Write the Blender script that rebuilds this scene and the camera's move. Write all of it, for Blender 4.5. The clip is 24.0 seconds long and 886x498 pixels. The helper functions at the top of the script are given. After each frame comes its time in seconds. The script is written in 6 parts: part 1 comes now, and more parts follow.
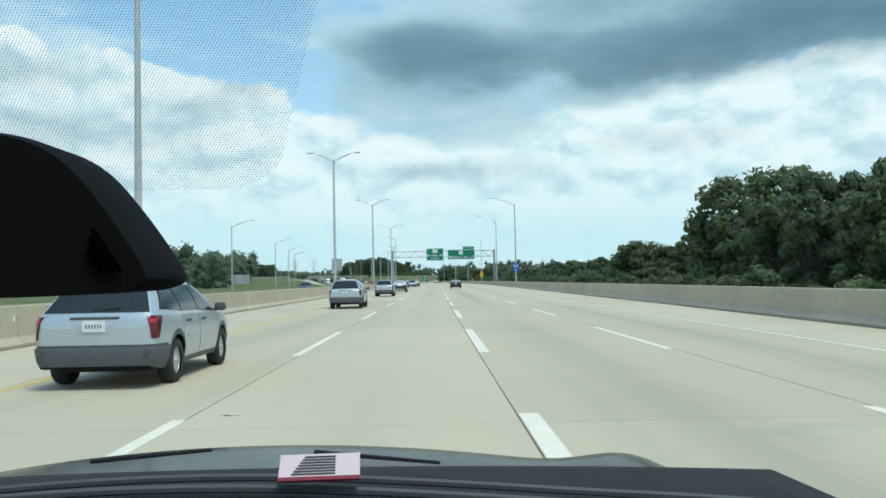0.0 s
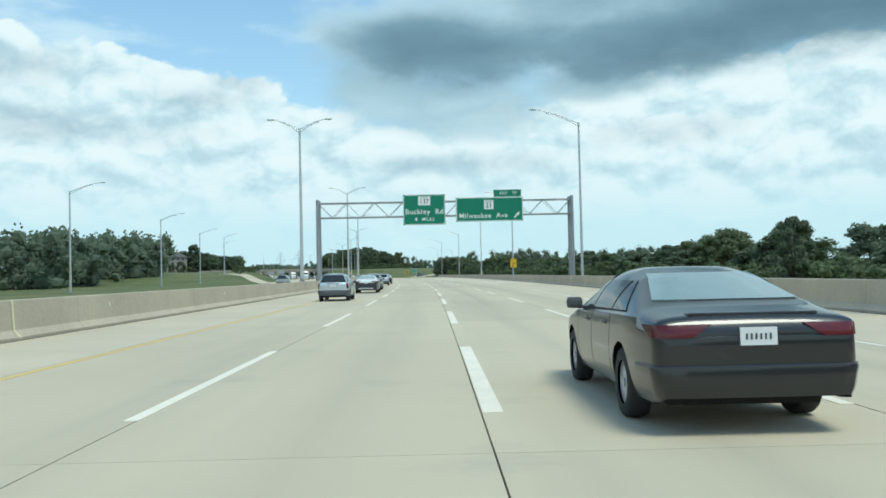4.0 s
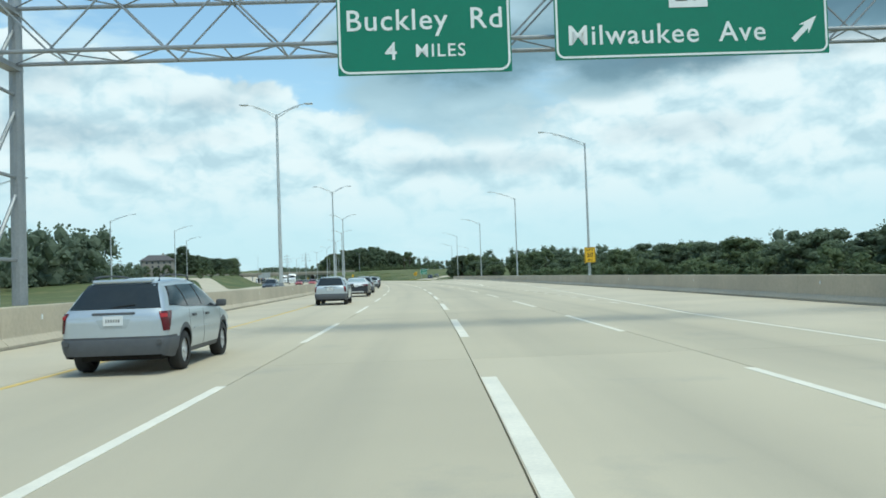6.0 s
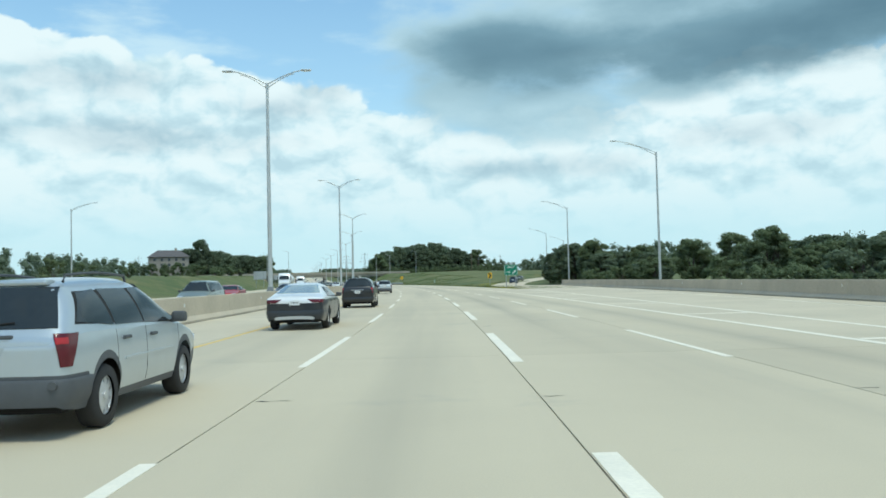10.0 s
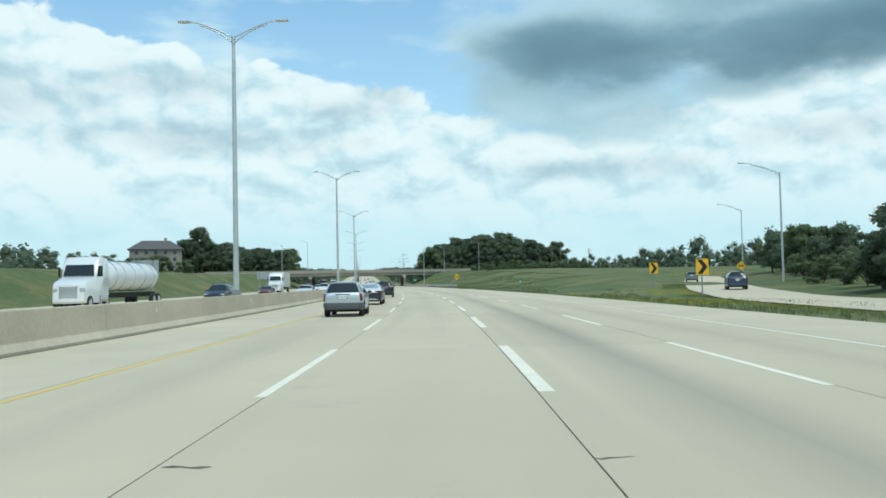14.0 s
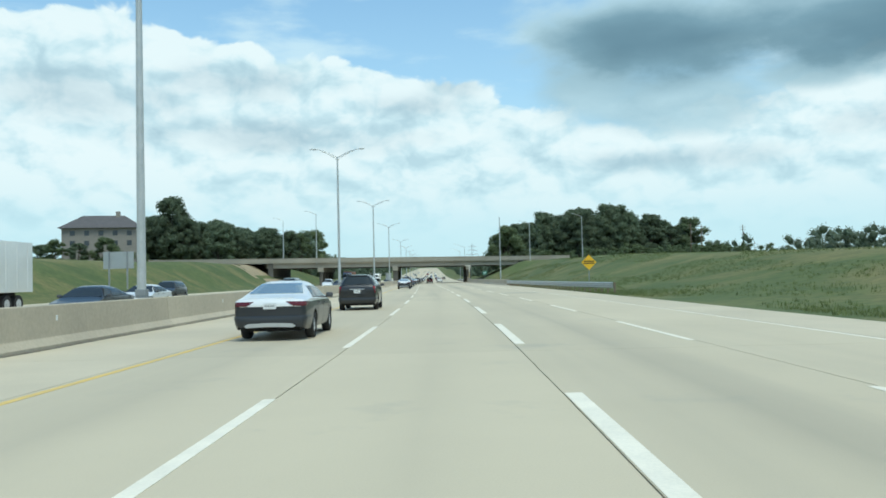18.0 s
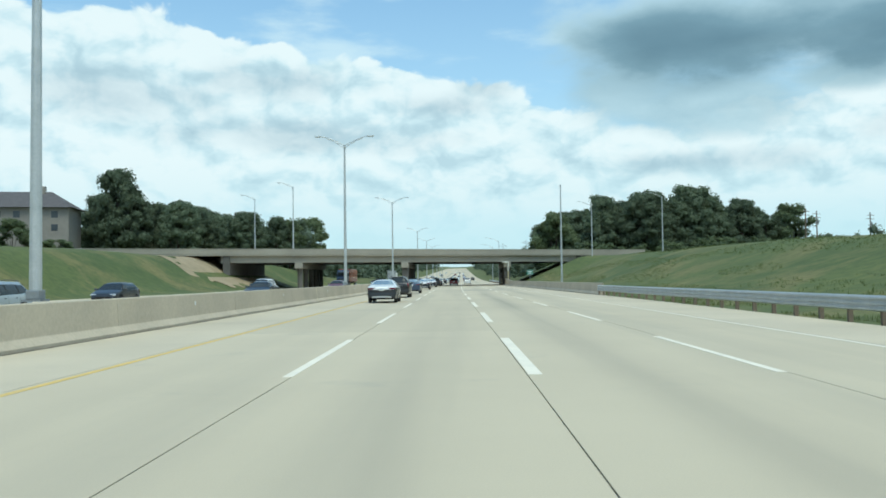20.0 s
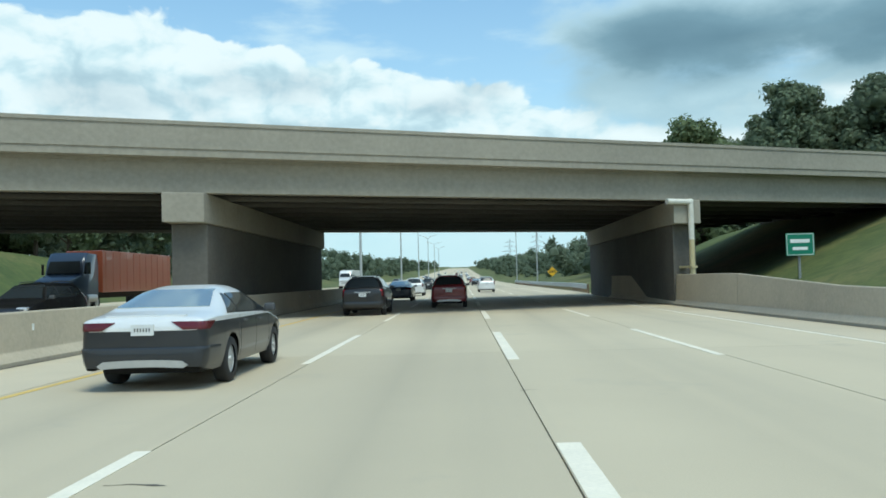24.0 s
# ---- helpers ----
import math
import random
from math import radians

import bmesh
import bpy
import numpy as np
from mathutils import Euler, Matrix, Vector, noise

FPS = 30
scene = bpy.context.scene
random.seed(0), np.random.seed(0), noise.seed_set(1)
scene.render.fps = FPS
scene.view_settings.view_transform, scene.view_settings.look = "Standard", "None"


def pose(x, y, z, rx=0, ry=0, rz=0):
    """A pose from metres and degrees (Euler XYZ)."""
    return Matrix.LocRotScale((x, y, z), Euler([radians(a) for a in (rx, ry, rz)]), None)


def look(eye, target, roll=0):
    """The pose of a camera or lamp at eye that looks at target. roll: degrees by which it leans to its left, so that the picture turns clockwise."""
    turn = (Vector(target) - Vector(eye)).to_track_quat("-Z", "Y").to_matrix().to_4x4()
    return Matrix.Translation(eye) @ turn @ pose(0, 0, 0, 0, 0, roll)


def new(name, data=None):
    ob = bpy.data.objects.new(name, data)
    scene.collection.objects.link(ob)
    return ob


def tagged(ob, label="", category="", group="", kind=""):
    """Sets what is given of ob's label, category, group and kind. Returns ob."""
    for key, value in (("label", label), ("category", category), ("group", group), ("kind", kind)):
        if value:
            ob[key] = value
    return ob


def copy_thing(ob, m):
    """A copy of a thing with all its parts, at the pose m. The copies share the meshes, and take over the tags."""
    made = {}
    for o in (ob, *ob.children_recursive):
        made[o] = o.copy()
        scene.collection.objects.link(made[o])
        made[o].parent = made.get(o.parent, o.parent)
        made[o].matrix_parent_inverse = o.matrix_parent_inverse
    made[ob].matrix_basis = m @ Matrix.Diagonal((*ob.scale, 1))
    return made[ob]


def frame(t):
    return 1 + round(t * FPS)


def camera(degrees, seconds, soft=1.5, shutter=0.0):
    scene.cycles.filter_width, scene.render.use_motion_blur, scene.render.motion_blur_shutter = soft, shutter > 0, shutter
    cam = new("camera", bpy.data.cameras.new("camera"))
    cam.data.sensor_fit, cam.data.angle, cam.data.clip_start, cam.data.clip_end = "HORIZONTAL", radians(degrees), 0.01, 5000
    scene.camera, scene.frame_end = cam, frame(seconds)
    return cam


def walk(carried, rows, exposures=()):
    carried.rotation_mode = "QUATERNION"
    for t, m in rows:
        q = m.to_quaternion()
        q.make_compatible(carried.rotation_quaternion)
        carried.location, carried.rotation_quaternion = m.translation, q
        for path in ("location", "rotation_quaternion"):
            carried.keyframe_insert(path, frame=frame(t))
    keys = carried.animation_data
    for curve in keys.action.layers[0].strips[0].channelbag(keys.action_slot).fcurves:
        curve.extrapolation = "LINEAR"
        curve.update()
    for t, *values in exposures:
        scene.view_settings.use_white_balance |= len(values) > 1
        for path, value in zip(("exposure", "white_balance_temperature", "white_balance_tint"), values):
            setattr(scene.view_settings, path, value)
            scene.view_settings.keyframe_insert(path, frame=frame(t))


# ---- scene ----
# ---- the road's line: curvature (1/10000 m, left positive) every 100 m ----
CURV = [-1.13, -0.43, 4.58, 5.88, 5.49, 5.96, 5.34, -0.81, -1.82, -1.55, -1.42]
ST = np.arange(-400.0, 3600.0, 2.0)
KAP = np.interp(ST, np.arange(0, 1001, 100.0), CURV) * 1e-4
KAP[ST > 792] = 0.0
KAP[ST < 0] = 0.0
TH = np.cumsum(KAP) * 2.0
TH -= np.interp(0, ST, TH)
RX = np.cumsum(-np.sin(TH)) * 2.0
RY = np.cumsum(np.cos(TH)) * 2.0
RX -= np.interp(0, ST, RX)
RY -= np.interp(0, ST, RY)


def heading(s):
    return float(np.interp(s, ST, TH))


def grade_z(s):
    """Height of the carriageway: level, then a long climb beyond the overpass."""
    u = max(0.0, s - 870.0)
    return 0.0000175 * u * u if u < 500 else 4.375 + 0.0175 * (u - 500)


def at(s, lat, z=0.0):
    """World point at station s, lat metres right of the lane's middle, z above the carriageway."""
    a = heading(s)
    return Vector((float(np.interp(s, ST, RX)) + lat * math.cos(a),
                   float(np.interp(s, ST, RY)) + lat * math.sin(a), grade_z(s) + z))


def stand(s, lat, z=0.0, turn=0.0):
    """Pose of a thing at that point whose y axis runs along the road."""
    p = at(s, lat, z)
    return pose(p.x, p.y, p.z, 0, 0, math.degrees(heading(s)) + turn)


# ---- camera: seconds, station, offset in the lane, yaw to the road, pitch, lean ----
EYE = 1.423
RIDE = np.array([
    (0, -8.384, .784, -.764, 2.114, 1.061), (1, 23.17, .821, -.607, 2.230, .573),
    (2, 55.681, .994, -.421, 2.204, .320), (5, 154.314, 1.175, -.696, 1.560, 1.771),
    (6, 187.046, 1.034, -.657, 1.775, 1.953), (7, 219.188, 1.032, -.556, 2.168, 2.319),
    (8, 251.253, .881, -.385, 2.225, 2.142), (9, 282.322, .745, .099, 2.154, 1.845),
    (10, 313.757, .509, .124, 2.110, 1.420), (10.5, 329.42, .494, .084, 2.081, 1.351),
    (12.5, 391.955, .470, .010, 2.069, 1.264), (13, 407.688, .487, .071, 2.180, 1.320),
    (14, 439.224, .502, .329, 2.254, 1.221), (15, 471.119, .486, .596, 2.340, 1.361),
    (16, 503.496, .425, .750, 2.315, 1.436), (17, 536.378, .375, .725, 2.178, 1.451),
    (18, 569.434, .341, .781, 1.968, 1.300), (20.5, 652.336, .696, 1.039, 2.113, .742),
    (21, 669.014, .770, 1.118, 2.181, .915), (22, 702.671, .809, 1.225, 2.140, .820),
    (23, 736.443, .950, 1.462, 2.260, 1.294), (24, 770.496, .882, 1.096, 2.103, 1.399)])


def ride(t):
    """Smooth values of the ride at t: Hermite curves with three-point slopes."""
    k = RIDE[:, 0]
    i = int(np.clip(np.searchsorted(k, t, side="right") - 1, 0, len(k) - 2))

    def slope(j):
        a, b = max(j - 1, 0), min(j + 1, len(k) - 1)
        if a == j or b == j:
            return (RIDE[b] - RIDE[a]) / (k[b] - k[a])
        h0, h1 = k[j] - k[a], k[b] - k[j]
        return ((RIDE[j] - RIDE[a]) / h0 * h1 + (RIDE[b] - RIDE[j]) / h1 * h0) / (h0 + h1)

    h = k[i + 1] - k[i]
    u = (t - k[i]) / h
    m0, m1 = slope(i) * h, slope(i + 1) * h
    return ((2 * u**3 - 3 * u**2 + 1) * RIDE[i] + (u**3 - 2 * u**2 + u) * m0
            + (3 * u**2 - 2 * u**3) * RIDE[i + 1] + (u**3 - u**2) * m1)


def ride_pose(t):
    _, s, lat, yaw, pitch, lean = ride(t)
    yaw, pitch, lean = heading(s) + radians(yaw), radians(pitch), radians(lean)
    fwd = Vector((-math.sin(yaw) * math.cos(pitch), math.cos(yaw) * math.cos(pitch), math.sin(pitch)))
    right0 = Vector((math.cos(yaw), math.sin(yaw), 0))
    up0 = right0.cross(fwd)
    right = right0 * math.cos(lean) - up0 * math.sin(lean)
    up = up0 * math.cos(lean) + right0 * math.sin(lean)
    e = at(s, lat, EYE)
    return Matrix(((right.x, up.x, -fwd.x, e.x), (right.y, up.y, -fwd.y, e.y), (right.z, up.z, -fwd.z, e.z), (0, 0, 0, 1)))


cam = camera(55.47, 24.0, soft=1.7)
walk(cam, [(t, ride_pose(t)) for t in np.arange(0, 24.01, 0.25)], [(0, 0.0, 5930, -2), (21.5, 0.0, 5930, -2), (24, 0.04, 5930, -2)])

# ---- world: pale summer sky with cumulus, sun high behind the camera ----
SUN_EL, SUN_AZ = 64.0, 142.0   # degrees; azimuth clockwise from straight ahead at the start
world = bpy.data.worlds.new("sky")
scene.world = world
world.use_nodes = True
WT = world.node_tree
WT.nodes.clear()


class Nodes:
    """Short hand for building a node tree."""

    def __init__(self, tree):
        self.t = tree

    def add(self, kind):
        return self.t.nodes.new(kind)

    def link(self, a, b):
        self.t.links.new(a, b)

    def put(self, sock, v):
        if hasattr(v, "is_linked") or hasattr(v, "links"):
            self.t.links.new(v, sock)
        else:
            sock.default_value = v

    def math(self, op, a, b=0.0, c=0.0, clamp=False):
        n = self.add("ShaderNodeMath")
        n.operation, n.use_clamp = op, clamp
        for s, v in zip(n.inputs, (a, b, c)):
            self.put(s, v)
        return n.outputs[0]

    def ramp(self, fac, stops, ease="LINEAR"):
        n = self.add("ShaderNodeValToRGB")
        n.color_ramp.interpolation = ease
        el = n.color_ramp.elements
        while len(el) < len(stops):
            el.new(0.5)
        for e, (p, c) in zip(el, stops):
            e.position, e.color = p, (*c, 1) if len(c) == 3 else c
        self.put(n.inputs[0], fac)
        return n.outputs[0]

    def mix(self, fac, a, b, blend="MIX"):
        n = self.add("ShaderNodeMix")
        n.data_type, n.blend_type = "RGBA", blend
        self.put(n.inputs[0], fac)
        for s, v in zip((n.inputs[6], n.inputs[7]), (a, b)):
            self.put(s, (*v, 1) if isinstance(v, tuple) and len(v) == 3 else v)
        return n.outputs[2]

    def noise(self, vec, scale, detail=4.0, rough=0.5, warp=0.0):
        n = self.add("ShaderNodeTexNoise")
        if vec is not None:
            self.link(vec, n.inputs["Vector"])
        for k, v in (("Scale", scale), ("Detail", detail), ("Roughness", rough), ("Distortion", warp)):
            n.inputs[k].default_value = v
        return n.outputs["Fac"]


W = Nodes(WT)
geo = W.add("ShaderNodeTexCoord")
sep = W.add("ShaderNodeSeparateXYZ")
W.link(geo.outputs["Generated"], sep.inputs[0])
DX, DY, DZ = sep.outputs
azim = W.math("MULTIPLY", W.math("ARCTAN2", W.math("MULTIPLY", DX, -1.0), DY), 57.2958)
elev = W.math("MULTIPLY", W.math("ARCSINE", DZ), 57.2958)
def spot(a, e, ka, ke, dx=0.0):
    """A flat place on the dome for a noise to read, squeezed by ka and ke."""
    c = W.add("ShaderNodeCombineXYZ")
    W.put(c.inputs[0], W.math("MULTIPLY_ADD", a, ka, dx))
    W.put(c.inputs[1], W.math("MULTIPLY", e, ke))
    return c.outputs[0]


def bank(a, e, az, el, ra, re):
    """1 in the middle of a cloud bank round that direction, 0 on its rim, negative outside."""
    u = W.math("DIVIDE", W.math("SUBTRACT", a, az), ra)
    v = W.math("DIVIDE", W.math("SUBTRACT", e, el), re)
    return W.math("SUBTRACT", 1.0, W.math("SQRT", W.math("ADD", W.math("MULTIPLY", u, u), W.math("MULTIPLY", v, v))))


def union(vals):
    out = vals[0]
    for v in vals[1:]:
        out = W.math("SMOOTH_MAX", out, v, 0.25)
    return out


def step(v, lo, hi):
    n = W.add("ShaderNodeMapRange")
    n.interpolation_type = "SMOOTHSTEP"
    W.put(n.inputs[0], v)
    W.put(n.inputs[1], lo)
    W.put(n.inputs[2], hi)
    return n.outputs[0]


# height of the cloud tops round the sky: degrees left of straight ahead, degrees up
TOPS = ((-180, 18), (-130, 24), (-90, 17), (-60, 19), (-44, 14), (-33, 12.6), (-28, 14.8), (-25.6, 14.6), (-23.6, 14.4), (-21.4, 14.2), (-18.4, 14.0), (-15, 13.8), (-12.2, 13.0), (-9.5, 12.0), (-6, 11.0), (0, 10.4),
        (3.6, 10.6), (6.2, 11.2), (8.2, 12.0), (12, 13.0), (16, 14.1), (22, 14.7), (26.5, 15.4), (32, 17.3), (44, 17), (60, 20), (90, 16), (130, 22), (180, 18))


def lumps(a, e, ka, ke, dx):
    """Round heaps on heaps, as cumulus shows them."""
    n = W.add("ShaderNodeTexVoronoi")
    n.voronoi_dimensions, n.feature, n.normalize = "2D", "SMOOTH_F1", False
    W.link(spot(a, e, ka, ke, dx), n.inputs["Vector"])
    for k, v in (("Scale", 1.0), ("Smoothness", 0.35), ("Detail", 3.0), ("Roughness", 0.44), ("Lacunarity", 2.4)):
        n.inputs[k].default_value = v
    return W.math("SUBTRACT", 1.0, n.outputs["Distance"])


def skyline(a):
    r = W.ramp(W.math("MULTIPLY_ADD", a, 1 / 360.0, 0.5), [(az / 360.0 + 0.5, (el / 40.0,) * 3) for az, el in TOPS])
    return W.math("MULTIPLY", r, 40.0)


def heaps(a, e):
    """Billows, their places shifted by a slow noise."""
    wa = W.math("MULTIPLY_ADD", W.math("SUBTRACT", W.noise(spot(a, e, .30, .40, 1.1), 1.0, 3, 0.42), 0.5), 3.0, a)
    we = W.math("MULTIPLY_ADD", W.math("SUBTRACT", W.noise(spot(a, e, .30, .40, 7.7), 1.0, 3, 0.42), 0.5), 1.8, e)
    return lumps(wa, we, .19, .29, 3.7)


nish = W.add("ShaderNodeTexSky")
nish.sky_type, nish.sun_disc = "NISHITA", False
nish.sun_elevation, nish.sun_rotation = radians(SUN_EL), radians(SUN_AZ)
nish.dust_density, nish.ozone_density = 1.0, 3.0
sky_blue = W.mix(1.0, nish.outputs[0], (0.128, 0.168, 0.178), "MULTIPLY")
haze = W.ramp(W.math("DIVIDE", elev, 40.0, clamp=True), [(0.0, (.97, .97, .97)), (0.16, (.80, .80, .80)), (0.32, (.46, .46, .46)), (0.50, (.26, .26, .26)), (0.8, (.10, .10, .10))])
col = W.mix(haze, sky_blue, (0.66, 0.83, 0.88))
# wisps in the blue
rag1 = W.noise(spot(azim, elev, .22, .34, 2.9), 1.0, 5, 0.5)
wisp = step(W.noise(spot(azim, elev, .09, .30, 12.2), 1.0, 6, 0.55), 0.50, 0.72)
col = W.mix(W.math("MULTIPLY", wisp, 0.6), col, (.80, .90, .92))
# heaped cloud: lit from above, grey beneath, paler towards the horizon
h0 = heaps(azim, elev)
h1 = heaps(W.math("ADD", azim, -0.45), W.math("ADD", elev, 0.85))
hole = W.math("MULTIPLY", step(W.math("ADD", bank(azim, elev, -23.8, 9.4, 1.7, 1.5), W.math("MULTIPLY", W.math("SUBTRACT", h0, 0.4), -0.9)), -0.7, 0.9), 1.8)
depth = W.math("ADD", W.math("SUBTRACT", W.math("SUBTRACT", skyline(azim), elev), hole), W.math("MULTIPLY", W.math("SUBTRACT", h0, 0.35), 2.0))
lit = W.math("MULTIPLY_ADD", W.math("SUBTRACT", h0, h1), 0.85, 0.70)
lit = W.math("ADD", lit, W.math("MULTIPLY", W.math("SUBTRACT", h0, 0.35), 0.22))
belly = W.noise(spot(azim, elev, .065, .19, 6.4), 1.0, 4, 0.46)
streak = W.noise(spot(azim, elev, .075, .42, 4.2), 1.0, 4, 0.46)
lit = W.math("ADD", lit, W.math("MULTIPLY", W.math("SUBTRACT", belly, 0.48), 0.78))
lit = W.math("ADD", lit, W.math("MULTIPLY", W.math("SUBTRACT", streak, 0.5), W.math("MULTIPLY", step(elev, 11.0, 6.0), 0.65)))
shade = union([bank(azim, elev, *c) for c in ((27, 13.1, 6, 1.2), (15, 11.6, 4.0, 1.0), (24, 9.6, 10, 1.2), (36, 12.0, 6, 1.8), (12.2, 13.0, 2.2, 1.2), (-16, 9.0, 5, 1.0), (-2, 7.4, 8, .9))])
tone = W.ramp(lit, [(0.20, (.56, .69, .75)), (0.48, (.70, .82, .86)), (0.70, (.85, .91, .92)), (0.90, (.92, .945, .94))])
under = step(W.math("ADD", shade, W.math("MULTIPLY", W.math("SUBTRACT", rag1, 0.5), 1.6)), -0.35, 1.0)
under = W.math("MULTIPLY", under, W.math("SUBTRACT", 1.15, W.math("MULTIPLY", lit, 0.6)))
tone = W.mix(W.math("MULTIPLY", under, 0.9, clamp=True), tone, (.42, .53, .60))
tone = W.mix(W.math("MULTIPLY_ADD", step(elev, 9.0, 1.5), 0.66, 0.04), tone, (.62, .80, .85))
cover = W.math("MULTIPLY", step(depth, -0.16, W.math("MULTIPLY_ADD", step(elev, 9.0, 12.0), -0.85, 1.2)), step(elev, 1.0, 6.0))
col = W.mix(W.math("MULTIPLY", cover, 0.96), col, tone)
# the dark sheet, darkest along its foot, and the paler lobe beneath it
rag = W.noise(spot(azim, elev, .17, .34, 9.1), 1.0, 7, 0.56)
ruff = W.math("MULTIPLY", W.math("SUBTRACT", rag, 0.5), 1.15)
waz = W.math("MULTIPLY_ADD", W.math("SUBTRACT", W.noise(spot(azim, elev, .07, .16, 15.0), 1.0, 5, 0.5), 0.5), 9.0, azim)
wel = W.math("MULTIPLY_ADD", W.math("SUBTRACT", W.noise(spot(azim, elev, .10, .20, 19.0), 1.0, 5, 0.5), 0.5), 2.2, elev)
lobe = W.math("ADD", union([bank(azim, elev, *c) for c in ((-2.2, 11.2, 7.4, 2.3), (3.0, 12.4, 4.5, 2.2), (-11, 12.2, 5, 1.2))]), ruff)
col = W.mix(W.math("MULTIPLY", step(lobe, -0.25, 0.60), 0.90), col, W.ramp(rag, [(0.3, (.36, .50, .57)), (0.7, (.55, .69, .75))]))
sheet = union([bank(waz, wel, *c) for c in ((-1, 15.3, 8.5, 3.2), (-14, 15.3, 14, 3.3), (-27, 16.2, 16, 3.5), (-10, 19.5, 14, 4.6), (-40, 24, 24, 8), (-14, 36, 30, 14))])
sheet = W.math("ADD", sheet, ruff)
core = W.noise(spot(azim, elev, .06, .17, 5.5), 1.0, 5, 0.48)
deep = union([bank(waz, wel, *c) for c in ((-1.5, 13.9, 8, 2.3), (-10, 14.0, 11, 2.6), (-22, 14.9, 16, 2.9))])
thin = W.math("SUBTRACT", W.math("MULTIPLY", core, 0.50), W.math("MULTIPLY", step(deep, -1.0, 0.7), 0.46))
dark = W.ramp(W.math("ADD", W.math("ADD", thin, 0.33), W.math("MULTIPLY", step(sheet, 0.9, 0.0), 0.22)), [(0.06, (.135, .225, .285)), (0.32, (.23, .35, .42)), (0.58, (.45, .59, .66)), (0.82, (.68, .80, .84))])
col = W.mix(W.math("MULTIPLY", step(sheet, -0.25, 0.40), 0.96), col, dark)
bg = W.add("ShaderNodeBackground")
bg.inputs["Strength"].default_value = 1.0
W.link(col, bg.inputs["Color"])
W.link(bg.outputs[0], W.add("ShaderNodeOutputWorld").inputs[0])

sun = new("sun", bpy.data.lights.new("sun", "SUN"))
sun.data.energy, sun.data.angle, sun.data.color = 2.28, radians(22.0), (1.0, 0.905, 0.745)
sdir = Vector((math.sin(radians(SUN_AZ)) * math.cos(radians(SUN_EL)), math.cos(radians(SUN_AZ)) * math.cos(radians(SUN_EL)), math.sin(radians(SUN_EL))))
sun.matrix_world = look(sdir * 100, (0, 0, 0))


# ---- materials ----
def material(name, colour, colour2=None, rough=0.8, metal=0.0, scale=1.0, fine_scale=12.0, bump=0.0, spread=0.0, coat=0.0, emit=None, trans=0.0, mid=(0.35, 0.65)):
    """Two noises (large and fine) blend two colours and lift the surface; spread varies pieces by Object Info's Random."""
    m = bpy.data.materials.new(name)
    m.use_nodes = True
    n = Nodes(m.node_tree)
    b = m.node_tree.nodes["Principled BSDF"]
    co = n.add("ShaderNodeTexCoord").outputs["Object"]
    colour2 = colour2 or tuple(c * 0.8 for c in colour)
    a, f = n.noise(co, scale, 5, 0.6), n.noise(co, fine_scale, 4, 0.6)
    fac = n.math("ADD", n.math("MULTIPLY", a, 0.6), n.math("MULTIPLY", f, 0.4))
    c = n.ramp(fac, [(mid[0], colour2), (mid[1], colour)])
    if spread:
        r = n.add("ShaderNodeObjectInfo").outputs["Random"]
        v = n.math("ADD", n.math("MULTIPLY", r, spread), 1 - spread / 2)
        hsv = n.add("ShaderNodeHueSaturation")
        n.link(v, hsv.inputs["Value"])
        n.link(c, hsv.inputs["Color"])
        c = hsv.outputs[0]
    n.link(c, b.inputs["Base Color"])
    b.inputs["Roughness"].default_value, b.inputs["Metallic"].default_value = rough, metal
    b.inputs["Coat Weight"].default_value = coat
    b.inputs["Transmission Weight"].default_value = trans
    if emit:
        b.inputs["Emission Color"].default_value, b.inputs["Emission Strength"].default_value = (*emit[0], 1), emit[1]
    if bump:
        bp = n.add("ShaderNodeBump")
        bp.inputs["Strength"].default_value, bp.inputs["Distance"].default_value = bump, 0.02
        n.link(f, bp.inputs["Height"])
        n.link(bp.outputs[0], b.inputs["Normal"])
    return m


